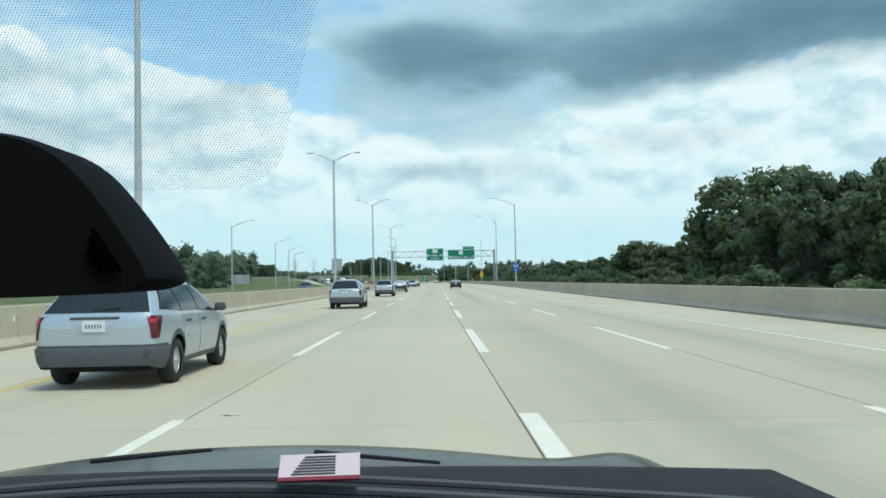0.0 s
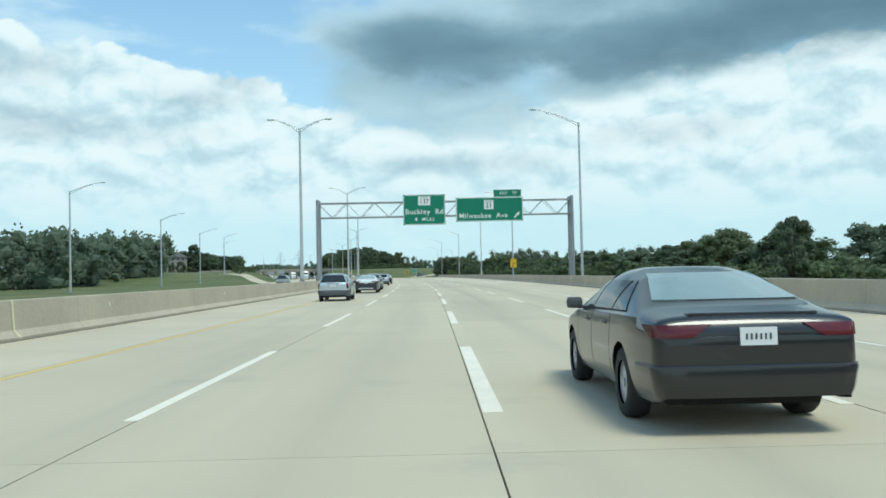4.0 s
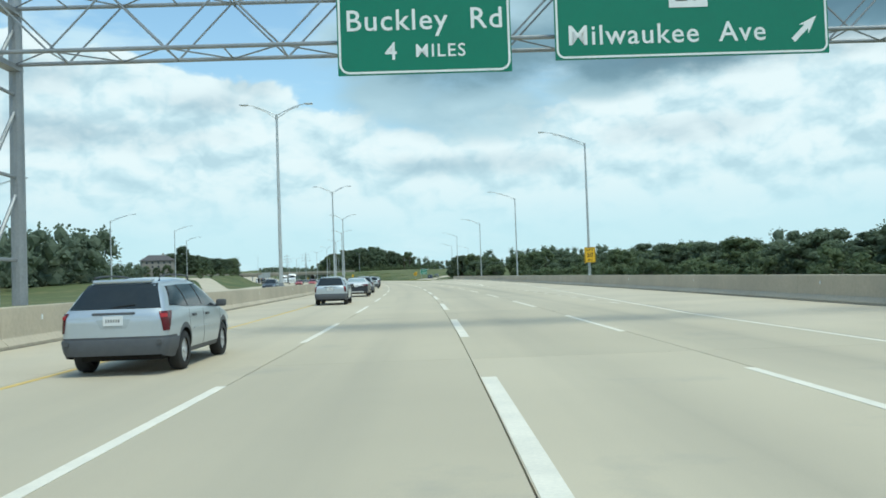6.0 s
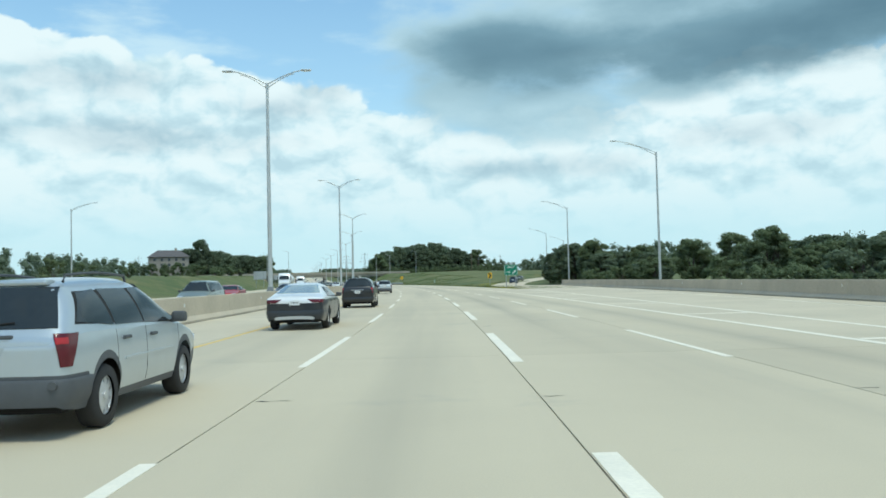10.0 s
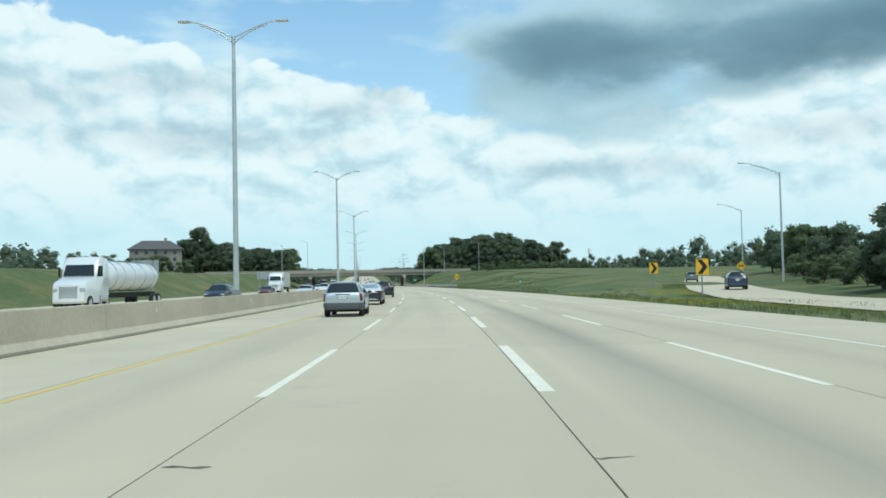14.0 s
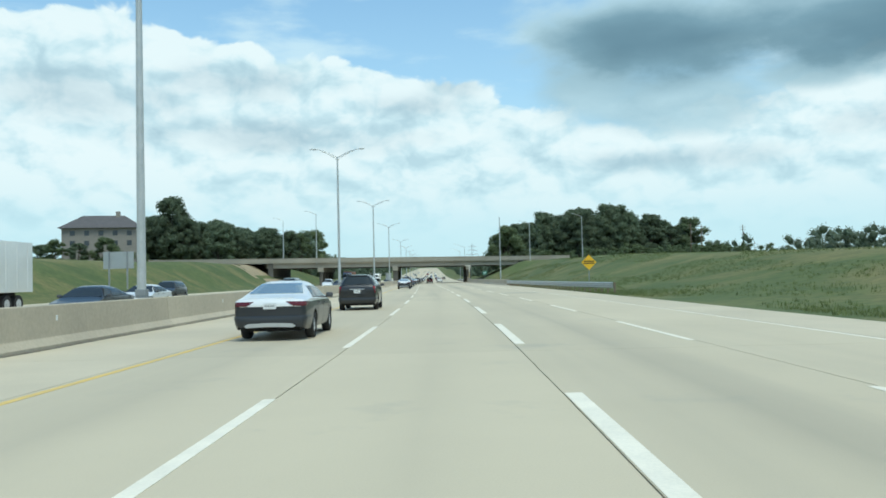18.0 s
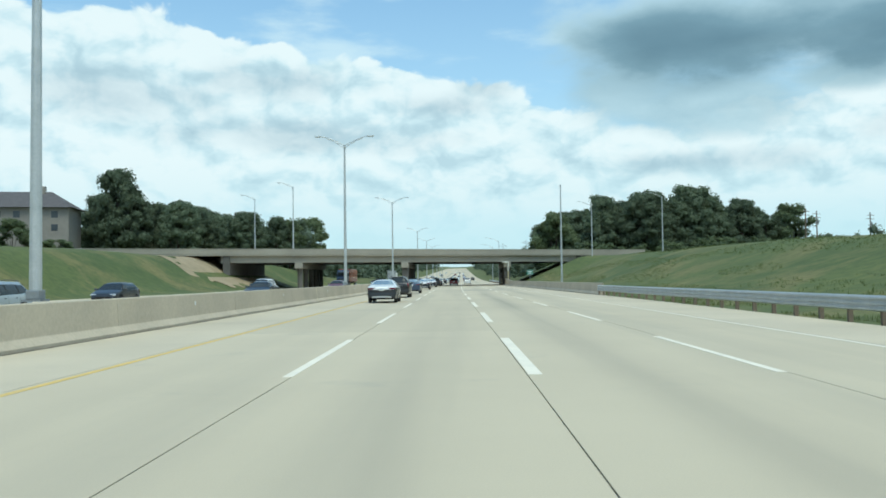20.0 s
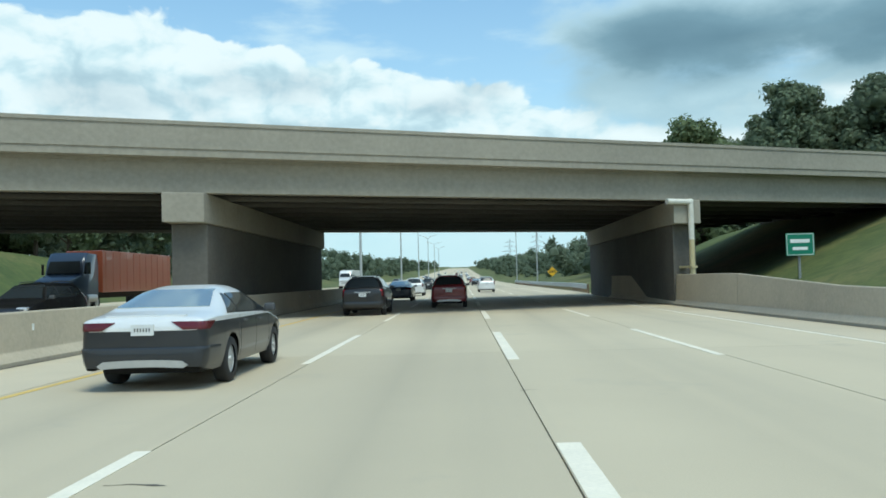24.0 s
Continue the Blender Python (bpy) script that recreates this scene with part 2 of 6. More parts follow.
def concrete_road(name):
    """Worn slabs: faint tyre tracks along the lane, stains, fine grain."""
    m = material(name, (0.60, 0.518, 0.366), (0.50, 0.431, 0.305), 0.85, scale=0.12, fine_scale=60, bump=0.15, spread=0.09, mid=(0.3, 0.7))
    n = Nodes(m.node_tree)
    b = m.node_tree.nodes["Principled BSDF"]
    src = b.inputs["Base Color"].links[0].from_socket
    uv = n.add("ShaderNodeUVMap").outputs[0]
    mp = n.add("ShaderNodeMapping")
    mp.inputs["Scale"].default_value = (1.0, 0.035, 1)
    n.link(uv, mp.inputs["Vector"])
    st = n.noise(mp.outputs[0], 0.55, 4, 0.5)
    c = n.mix(n.math("MULTIPLY", n.math("SUBTRACT", st, 0.5, clamp=True), 1.5, clamp=True), src, (0.33, 0.30, 0.23))
    # dark band of drips and rubber along the middle of each lane
    su = n.add("ShaderNodeSeparateXYZ")
    n.link(uv, su.inputs[0])
    wob = n.math("MULTIPLY", n.math("SUBTRACT", n.noise(mp.outputs[0], 0.9, 2, 0.5), 0.5), 0.5)
    here = n.math("ADD", su.outputs[0], wob)

    def rut(lat, half, strength):
        k = n.math("SUBTRACT", 1.0, n.math("DIVIDE", n.math("ABSOLUTE", n.math("SUBTRACT", here, lat)), half), clamp=True)
        return n.math("MULTIPLY", n.math("MULTIPLY", k, k), strength)

    band = n.math("ADD", n.math("ADD", rut(3.55, 1.25, 0.62), rut(7.2, 1.1, 0.42)), n.math("ADD", rut(0.0, 1.2, 0.22), rut(-3.7, 1.2, 0.22)))
    mp2 = n.add("ShaderNodeMapping")
    mp2.inputs["Scale"].default_value = (0.22, 0.012, 1)
    n.link(uv, mp2.inputs["Vector"])
    many = n.math("MULTIPLY", n.math("SUBTRACT", n.noise(mp2.outputs[0], 1.0, 3, 0.5), 0.34, clamp=True), 3.2, clamp=True)
    c = n.mix(n.math("MULTIPLY", n.math("MULTIPLY", band, many), 0.95), c, (0.20, 0.185, 0.15))
    sp = n.noise(uv, 0.35, 6, 0.65)
    c = n.mix(n.math("MULTIPLY", n.math("SUBTRACT", sp, 0.60, clamp=True), 2.5, clamp=True), c, (0.30, 0.29, 0.25))
    n.link(c, b.inputs["Base Color"])
    return m


M_SLAB = concrete_road("road_concrete")
M_JOINT = material("joint_sealant", (0.06, 0.06, 0.055), (0.10, 0.10, 0.09), 0.9, scale=2)
M_SHOULDER = material("shoulder_concrete", (0.62, 0.535, 0.385), (0.495, 0.43, 0.31), 0.9, scale=0.2, fine_scale=30, bump=0.15, spread=0.06)
M_PATCH = material("grey_patch", (0.48, 0.425, 0.315), (0.41, 0.365, 0.275), 0.85, scale=0.5, fine_scale=40)
M_WHITE = material("line_white", (0.88, 0.81, 0.66), (0.72, 0.67, 0.55), 0.95, scale=1.5, fine_scale=25)
M_YELLOW = material("line_yellow", (0.76, 0.52, 0.13), (0.60, 0.44, 0.16), 0.7, scale=1.5, fine_scale=25)
M_BARRIER = material("barrier_concrete", (0.53, 0.462, 0.345), (0.40, 0.35, 0.265), 0.9, scale=0.35, fine_scale=9, bump=0.2, spread=0.10)
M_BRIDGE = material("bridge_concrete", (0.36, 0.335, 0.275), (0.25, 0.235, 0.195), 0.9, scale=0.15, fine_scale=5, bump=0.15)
# darkened bridge concrete: the shade below the deck is put into its colour
M_SHADED = material("shaded_concrete", (0.135, 0.128, 0.112), (0.085, 0.081, 0.072), 0.9, scale=0.3, fine_scale=6, bump=0.2)
M_STEEL = material("weathered_steel", (0.33, 0.35, 0.36), (0.25, 0.27, 0.28), 0.5, 0.5, scale=1.0, fine_scale=14)
M_GALV = material("galvanized_steel", (0.55, 0.57, 0.57), (0.42, 0.45, 0.45), 0.5, 0.5, scale=2.0, fine_scale=20)
M_GRASS = material("grass", (0.128, 0.150, 0.040), (0.062, 0.094, 0.024), 0.95, scale=0.06, fine_scale=0.9, bump=0.8)


def rough_grass(m):
    """Dry tan patches and darker tussocks over the green."""
    n = Nodes(m.node_tree)
    b = m.node_tree.nodes["Principled BSDF"]
    src = b.inputs["Base Color"].links[0].from_socket
    co = n.add("ShaderNodeTexCoord").outputs["Object"]
    dry = n.ramp(n.noise(co, 0.10, 6, 0.6, 0.6), [(0.46, (0, 0, 0)), (0.64, (.8, .8, .8))])
    c = n.mix(dry, src, (0.215, 0.185, 0.068))
    tuft = n.ramp(n.noise(co, 1.4, 5, 0.65), [(0.38, (.45, .45, .45)), (0.56, (0, 0, 0))])
    c = n.mix(tuft, c, (0.045, 0.070, 0.020))
    n.link(c, b.inputs["Base Color"])


rough_grass(M_GRASS)
M_BLADE = material("grass_blades", (0.155, 0.185, 0.055), (0.100, 0.135, 0.038), 0.8, scale=0.3, fine_scale=3)
M_WEED = material("yellow_weeds", (0.52, 0.44, 0.07), (0.26, 0.26, 0.05), 0.9, scale=0.8, fine_scale=3)
M_SOIL = material("bare_soil", (0.40, 0.31, 0.19), (0.27, 0.22, 0.13), 0.95, scale=0.4, fine_scale=3, bump=0.5)
M_BARK = material("bark", (0.12, 0.10, 0.08), (0.07, 0.06, 0.05), 0.95, scale=1.5, fine_scale=8, bump=0.5)


def foliage(name, colour, colour2, scale, fine, spread=0.0):
    """Leaves that let part of the light through."""
    m = material(name, colour, colour2, 0.8, scale=scale, fine_scale=fine, spread=spread)
    n = Nodes(m.node_tree)
    b = m.node_tree.nodes["Principled BSDF"]
    b.inputs["Specular IOR Level"].default_value = 0.25
    tl = n.add("ShaderNodeBsdfTranslucent")
    n.link(b.inputs["Base Color"].links[0].from_socket, tl.inputs["Color"])
    mx = n.add("ShaderNodeMixShader")
    mx.inputs[0].default_value = 0.38
    n.link(b.outputs[0], mx.inputs[1])
    n.link(tl.outputs[0], mx.inputs[2])
    n.link(mx.outputs[0], m.node_tree.nodes["Material Output"].inputs["Surface"])
    return m


M_LEAF = foliage("leaves", (0.165, 0.205, 0.128), (0.128, 0.168, 0.102), 0.35, 2.2, 0.28)
M_LEAF2 = foliage("light_leaves", (0.175, 0.215, 0.110), (0.128, 0.170, 0.088), 0.35, 2.2, 0.25)
# slightly bluer than the near leaves: distance haze mixed into the colour
M_FAR = foliage("far_leaves", (0.165, 0.205, 0.138), (0.128, 0.168, 0.112), 0.05, 0.5)
M_GREEN = material("sign_green", (0.006, 0.185, 0.105), (0.005, 0.165, 0.095), 0.45, scale=1, fine_scale=5)
M_SIGNW = material("sign_white", (0.80, 0.82, 0.80), (0.72, 0.74, 0.72), 0.5)
M_SIGNK = material("sign_black", (0.012, 0.012, 0.012), (0.02, 0.02, 0.02), 0.5)
M_SIGNY = material("sign_yellow", (0.85, 0.50, 0.02), (0.78, 0.45, 0.02), 0.5)
M_SIGNB = material("sign_blue", (0.02, 0.10, 0.42), (0.02, 0.09, 0.36), 0.5)
M_ALU = material("sign_back", (0.42, 0.45, 0.46), (0.34, 0.37, 0.38), 0.5, 0.4)
M_LAMP = material("lamp_glass", (0.6, 0.62, 0.62), (0.5, 0.52, 0.52), 0.3)
M_WOOD = material("post_wood", (0.22, 0.17, 0.12), (0.15, 0.12, 0.09), 0.9, fine_scale=20)


# ---- mesh helpers ----
def part(name, bm, mat, parent=None, label=""):
    """Links a bmesh as ONE mesh object under a thing or under a part."""
    me = bpy.data.meshes.new(name)
    bm.to_mesh(me)
    bm.free()
    me.materials.append(mat)
    ob = new(name, me)
    if parent is not None:
        ob.parent = parent
    if label:
        tagged(ob, label)
    return ob


def pymesh(name, verts, faces, mat, parent=None, smooth=False, uv=None):
    me = bpy.data.meshes.new(name)
    me.from_pydata([tuple(v) for v in verts], [], faces)
    me.materials.append(mat)
    if smooth:
        me.polygons.foreach_set("use_smooth", [True] * len(me.polygons))
    if uv is not None:
        lay = me.uv_layers.new(name="UVMap")
        for lp in me.loops:
            lay.data[lp.index].uv = uv[lp.vertex_index]
    me.update()
    ob = new(name, me)
    if parent is not None:
        ob.parent = parent
    return ob


def thing(name, m=None, label="", category="", group="", kind=""):
    ob = new(name)
    ob.empty_display_size = 0.3
    if m is not None:
        ob.matrix_world = m
    return tagged(ob, label, category, group, kind)


def box(bm, x0, x1, y0, y1, z0, z1, m=None, bev=0.0):
    vs = bmesh.ops.create_cube(bm, size=1)["verts"]
    bmesh.ops.transform(bm, matrix=Matrix.Translation(((x0 + x1) / 2, (y0 + y1) / 2, (z0 + z1) / 2)) @ Matrix.Diagonal((abs(x1 - x0), abs(y1 - y0), abs(z1 - z0), 1)), verts=vs)
    if bev:
        es = list({e for v in vs for e in v.link_edges})
        r = bmesh.ops.bevel(bm, geom=es, offset=bev, segments=2, affect="EDGES", profile=0.6)
        vs = list({v for f in r["faces"] for v in f.verts} | {v for v in vs if v.is_valid})
    if m is not None:
        bmesh.ops.transform(bm, matrix=m, verts=[v for v in vs if v.is_valid])
    return bm


def tube(bm, a, b, r0, r1=None, n=8):
    a, b = Vector(a), Vector(b)
    d = b - a
    r = bmesh.ops.create_cone(bm, cap_ends=True, segments=n, radius1=r0, radius2=r0 if r1 is None else r1, depth=d.length)
    bmesh.ops.transform(bm, matrix=Matrix.Translation((a + b) / 2) @ d.to_track_quat("Z", "Y").to_matrix().to_4x4(), verts=r["verts"])
    return bm


def bent_tube(bm, pts, r, n=7):
    """One unbroken tube along a bent line."""
    pts = [Vector(p) for p in pts]
    rings = []
    for i, p in enumerate(pts):
        d = (pts[min(i + 1, len(pts) - 1)] - pts[max(i - 1, 0)]).normalized()
        u = d.cross(Vector((0, 1, 0)) if abs(d.y) < .9 else Vector((0, 0, 1))).normalized()
        w = d.cross(u)
        rings.append([bm.verts.new(p + (u * math.cos(2 * math.pi * k / n) + w * math.sin(2 * math.pi * k / n)) * r) for k in range(n)])
    for a, c in zip(rings, rings[1:]):
        for k in range(n):
            bm.faces.new((a[k], a[(k + 1) % n], c[(k + 1) % n], c[k]))
    bm.faces.new(rings[0])
    bm.faces.new(rings[-1])
    bmesh.ops.recalc_face_normals(bm, faces=bm.faces)
    return bm


def B():
    return bmesh.new()


def text_part(name, words, size, m, mat, parent, spacing=1.0, align="CENTER", label=""):
    """Flat lettering in the built-in font, turned into a mesh."""
    cu = bpy.data.curves.new(name, "FONT")
    cu.body, cu.size, cu.align_x, cu.align_y, cu.space_character = words, size, align, "CENTER", spacing
    cu.offset = size * 0.007
    cu.extrude, cu.resolution_u = 0.003, 3
    ob = bpy.data.objects.new(name, cu)
    me = bpy.data.meshes.new_from_object(ob)
    bpy.data.objects.remove(ob)
    bpy.data.curves.remove(cu)
    me.materials.clear()
    me.materials.append(mat)
    o = new(name, me)
    o.parent = parent
    o.matrix_basis = m
    if label:
        tagged(o, label)
    return o


UP = pose(0, 0, 0, 90, 0, 0)     # lies a flat drawing upright, facing back along the road (-y)

# ---- ground ----
def smooth(u):
    u = min(1.0, max(0.0, u))
    return u * u * (3 - 2 * u)


SKEW = 0.42            # the overpass: its front runs along s = 804.5 + SKEW * lat
SKEW_DEG = math.degrees(math.atan(SKEW))
CROSS = 804.5
SHEAR = Matrix(((1, SKEW, 0, 0), (0, 1, 0, 0), (0, 0, 1, 0), (0, 0, 0, 1)))   # keeps the piers along the road below


def wall_right(s):
    """Where the right-hand barrier's foot stands."""
    return float(np.interp(s, [-60, 13, 33, 178, 276, 314, 346, 401, 455, 480], [12.0, 12.1, 12.6, 14.25, 16.6, 17.8, 19.6, 23.0, 27.0, 29.3]))


def wall_left(s):
    return float(np.interp(s, [0, 400, 600, 690, 720, 790, 830, 900], [-9.1, -9.05, -8.9, -8.25, -7.9, -7.5, -7.5, -8.6]))


def ramp_mid(s):
    return float(np.interp(s, [400, 450, 470, 492, 520, 540, 560, 600, 660, 700], [18.4, 19.8, 20.6, 22.3, 29, 35.5, 42.5, 58, 84, 102]))


def edge_right(s):
    """Right edge of the concrete."""
    return float(np.interp(s, [-60, 178, 314, 346, 401, 418, 424, 440, 560, 600, 690, 800, 900, 1300], [12.6, 14.8, 18.3, 20.2, 23.6, 24.4, 14.2, 13.2, 12.05, 11.75, 12.6, 11.4, 12.6, 12.6]))


def bank_right(s):
    return float(np.interp(s, [430, 520, 580, 640, 720, 800, 845, 900, 1000], [0, 0.7, 2.1, 3.2, 5.0, 6.2, 6.2, 3.0, 2.0]))


def bank_left(s):
    return float(np.interp(s, [330, 450, 560, 700, 800, 845, 920, 1000], [0, 3.2, 4.5, 5.4, 6.2, 6.2, 3.0, 2.0]))


def ground_z(s, lat):
    """Height of the ground over the carriageway's level."""
    if s < 425:
        r = edge_right(min(s, 418))
        z = -0.10 if lat < r + 0.6 else -0.10 - 1.3 * smooth((lat - r - 0.6) / 8)
    else:
        r = max(13.0, edge_right(s))
        z = -0.10 + bank_right(s) * smooth((lat - r - 0.6) / 22)
        m = ramp_mid(s)
        if s < 640:
            z += (min(z, -0.10 + max(0.0, s - 500) * 0.012) - z) * (1 - smooth((abs(lat - m) - 6) / 6))
    if lat < -30:
        z = -0.10 + bank_left(s) * smooth((-lat - 34.8) / 13)
    v = ((s - CROSS) - SKEW * lat) * math.cos(math.atan(SKEW))
    out = max(0.0, -4 - v, v - 30)
    ridge = 6.15 - out / 2.3
    if lat > 13.2 or lat < -34.8:
        z = max(z, min(ridge, (abs(lat) - (13.2 if lat > 0 else 34.8)) * 0.42))
    n = noise.noise(Vector((s * 0.02, lat * 0.02, 0.3)))
    if lat > max(14, edge_right(s) + 3) or lat < -34:
        z += 0.5 * n * smooth((abs(lat) - 16) / 20)
    return z


def flat_at(s, lat):
    """Like at(), but keeps straight far to the sides, so that the sheet never folds."""
    near = max(-320.0, min(320.0, lat))
    p = at(s, near)
    if lat != near:
        p.x += lat - near
    return p


def build_ground():
    ss = list(np.arange(-390, 430, 12.0)) + list(np.arange(430, 900, 5.0)) + list(np.arange(900, 1300, 15.0)) + list(np.arange(1300, 2700, 50.0)) + [2800, 3000, 3200, 3500]
    ls = [-3800, -2200, -1200, -700, -450, -320, -240, -180, -140, -110, -90, -76, -66, -58, -52, -48, -45, -42, -39, -36.5, -34.8, -34.2, -32, -30.5, -29, -20, -9,
          0, 9, 12, 13.2, 14.2, 15.5, 17, 19, 21, 23, 25, 27, 29, 31, 34, 37, 40, 44, 49, 55, 62, 70, 80, 95, 115, 140, 180, 240, 320, 450, 700, 1200, 2200, 3800]
    verts, faces = [], []
    for s in ss:
        for l in ls:
            p = flat_at(s, l)
            far = smooth((abs(l) - 150) / 500)
            p.z += ground_z(s, l) + far * (6 * noise.noise(Vector((s * .002, l * .002, 5)))) * 0.6
            if s > 900:
                p.z -= grade_z(s) * smooth((abs(l) - 220) / 400)
            verts.append(p)
    k = len(ls)
    for i in range(len(ss) - 1):
        for j in range(k - 1):
            a = i * k + j
            faces.append((a, a + 1, a + k + 1, a + k))
    g = pymesh("ground", verts, faces, M_GRASS, smooth=True)
    tagged(g, "mown and rough green grass on banks and verges", "ground", kind="structure")


build_ground()


# ---- carriageways ----
def strip(name, s0, s1, step, lat0, lat1, z, mat, parent=None, drop=0.0):
    """A sheet along the road between two offsets (numbers or functions of s); drop gives it thickness."""
    n = max(2, int(round((s1 - s0) / step)) + 1)
    verts, uv, faces = [], [], []
    for i in range(n):
        s = s0 + (s1 - s0) * i / (n - 1)
        a = lat0(s) if callable(lat0) else lat0
        b = lat1(s) if callable(lat1) else lat1
        zz = z(s) if callable(z) else z
        for l in (a, b):
            verts.append(at(s, l, zz))
            uv.append((l, s))
        if drop:
            for l in (a, b):
                verts.append(at(s, l, zz - drop))
                uv.append((l, s))
    k = 4 if drop else 2
    for i in range(n - 1):
        p, q = i * k, (i + 1) * k
        faces.append((p, p + 1, q + 1, q))
        if drop:
            faces += [(p + 2, p, q, q + 2), (p + 1, p + 3, q + 3, q + 1)]
    if drop:
        faces += [(2, 3, 1, 0), tuple(range((n - 1) * k, (n - 1) * k + 2)) + ((n - 1) * k + 3, (n - 1) * k + 2)]
    return pymesh(name, verts, faces, mat, parent, uv=uv)


road = strip("road", -120, 2600, 10, lambda s: wall_left(s) - 0.3, lambda s: edge_right(s), -0.035, M_JOINT)
tagged(road, "pale worn concrete motorway with dark sealed joints", "road", kind="structure")
oncoming = strip("road_oncoming", -300, 2600, 10, lambda s: float(np.interp(s, [300, 420, 900, 1000], [-29.6, -34.4, -34.4, -29.6])), lambda s: wall_left(s) - 0.35, -0.02, M_SLAB)
tagged(oncoming, "pale concrete carriageway for oncoming traffic behind the median barrier", "road", kind="structure")
ramp = strip("exit_ramp", 404, 690, 6, lambda s: ramp_mid(s) - (3.3 if s > 425 else 5.5), lambda s: max(ramp_mid(s) + 4.0, wall_right(s) if s < 470 else 0), lambda s: -0.028 + max(0.0, s - 500) * 0.012, M_SHOULDER)
tagged(ramp, "pale concrete exit ramp that curves away", "road", kind="structure")


def slip_mid(s):
    return float(np.interp(s, [330, 360, 400, 440, 495], [-30.6, -34.6, -42, -52, -72]))


def build_slip():
    """A ramp that comes down the bank and joins the oncoming lanes, draped on the ground."""
    verts, uv, faces = [], [], []
    ss = np.arange(330, 496, 3.0)
    for s in ss:
        for k in range(7):
            l = slip_mid(s) + (k - 3) * 1.05
            verts.append(at(s, l, ground_z(s, l) + 0.06 * smooth((s - 330) / 30) + .04))
            uv.append((l, s))
    for i in range(len(ss) - 1):
        for k in range(6):
            a = i * 7 + k
            faces.append((a, a + 1, a + 8, a + 7))
    tagged(pymesh("slip_road", verts, faces, M_SHOULDER, smooth=True, uv=uv), "pale concrete slip road that joins the oncoming lanes", "road", kind="structure")


build_slip()
strip("far_lane_lines", 60, 2000, 8, -11.7, -11.55, 0.0, M_YELLOW, oncoming)


# ---- overpass ----
def build_overpass():
    m = stand(CROSS, 0, 0, SKEW_DEG)
    t = thing("overpass", m, "concrete beam overpass on wall piers carrying a road", "bridge", kind="structure")
    u0, u1, depth = -74.0, 46.0, 25.5
    b = B()
    box(b, u0, u1, -0.05, depth + 0.05, 6.12, 6.42)
    part("deck", b, M_BRIDGE, t)
    for y in (0.0, depth - 0.4):
        b = B()
        box(b, u0, u1, y, y + 0.4, 6.42, 7.4)
        box(b, u0, u1, y - 0.04, y + 0.44, 7.28, 7.42)
        part("parapet", b, M_BRIDGE, t)
        b = B()
        box(b, u0, u1, y - 0.09, y + 0.49, 6.40, 6.54)
        part("ledge", b, M_BRIDGE, t)
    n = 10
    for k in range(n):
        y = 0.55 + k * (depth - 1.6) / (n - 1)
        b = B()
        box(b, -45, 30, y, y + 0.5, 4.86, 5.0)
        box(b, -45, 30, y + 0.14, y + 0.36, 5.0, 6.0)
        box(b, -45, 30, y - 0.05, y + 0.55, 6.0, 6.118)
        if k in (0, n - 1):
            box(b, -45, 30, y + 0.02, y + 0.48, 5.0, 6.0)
        # outer beams keep the paler concrete, inner ones get the shade-darkened one
        part("beam", b, M_BRIDGE if k in (0, n - 1) else M_SHADED, t)
    # walls, columns and abutments carry shade in their colour; caps stay paler
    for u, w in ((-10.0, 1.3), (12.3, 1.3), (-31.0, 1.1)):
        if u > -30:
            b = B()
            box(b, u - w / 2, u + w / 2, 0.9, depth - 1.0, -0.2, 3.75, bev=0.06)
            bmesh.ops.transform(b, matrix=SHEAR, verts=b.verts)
            part("pier_wall", b, M_SHADED, t)
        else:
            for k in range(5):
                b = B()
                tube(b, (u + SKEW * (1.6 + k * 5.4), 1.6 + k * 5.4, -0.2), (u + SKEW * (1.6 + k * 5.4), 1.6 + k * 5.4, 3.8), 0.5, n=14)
                part("pier_column", b, M_SHADED, t)
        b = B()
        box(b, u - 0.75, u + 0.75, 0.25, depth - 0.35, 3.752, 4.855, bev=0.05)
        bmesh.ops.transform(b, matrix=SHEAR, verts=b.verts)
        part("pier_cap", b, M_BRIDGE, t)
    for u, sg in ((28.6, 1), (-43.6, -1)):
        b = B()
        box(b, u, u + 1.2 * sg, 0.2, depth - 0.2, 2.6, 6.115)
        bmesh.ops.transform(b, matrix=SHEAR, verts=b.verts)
        part("abutment", b, M_SHADED, t)
    # drain pipe on the right-hand pier
    b = B()
    tube(b, (11.2, 0.12, 4.74), (12.5, 0.12, 4.74), 0.13, n=12)
    bmesh.ops.create_uvsphere(b, u_segments=10, v_segments=8, radius=0.15, matrix=Matrix.Translation((12.5, 0.12, 4.74)))
    tube(b, (12.5, 0.12, 4.74), (12.5, 0.12, 3.0), 0.13, n=12)
    part("drain_pipe", b, material("pipe_white", (0.72, 0.72, 0.66), (0.6, 0.58, 0.5), 0.5), t, "pale plastic drain pipe with an elbow")
    b = B()
    tube(b, (12.5, 0.12, 2.998), (12.5, 0.12, 0.1), 0.125, n=12)
    box(b, 12.34, 12.66, -0.04, 0.92, 1.7, 1.8)
    part("lower_pipe", b, material("pipe_yellowed", (0.55, 0.48, 0.28), (0.46, 0.40, 0.24), 0.6), t, "yellowed lower length of drain pipe")
    return t


build_overpass()
over_road = strip("slope_paving", 770, 850, 4, lambda s: 13.4, lambda s: 13.8, -0.05, M_SHOULDER)
tagged(over_road, "narrow concrete gutter at the foot of the bank", "gutter", kind="structure")


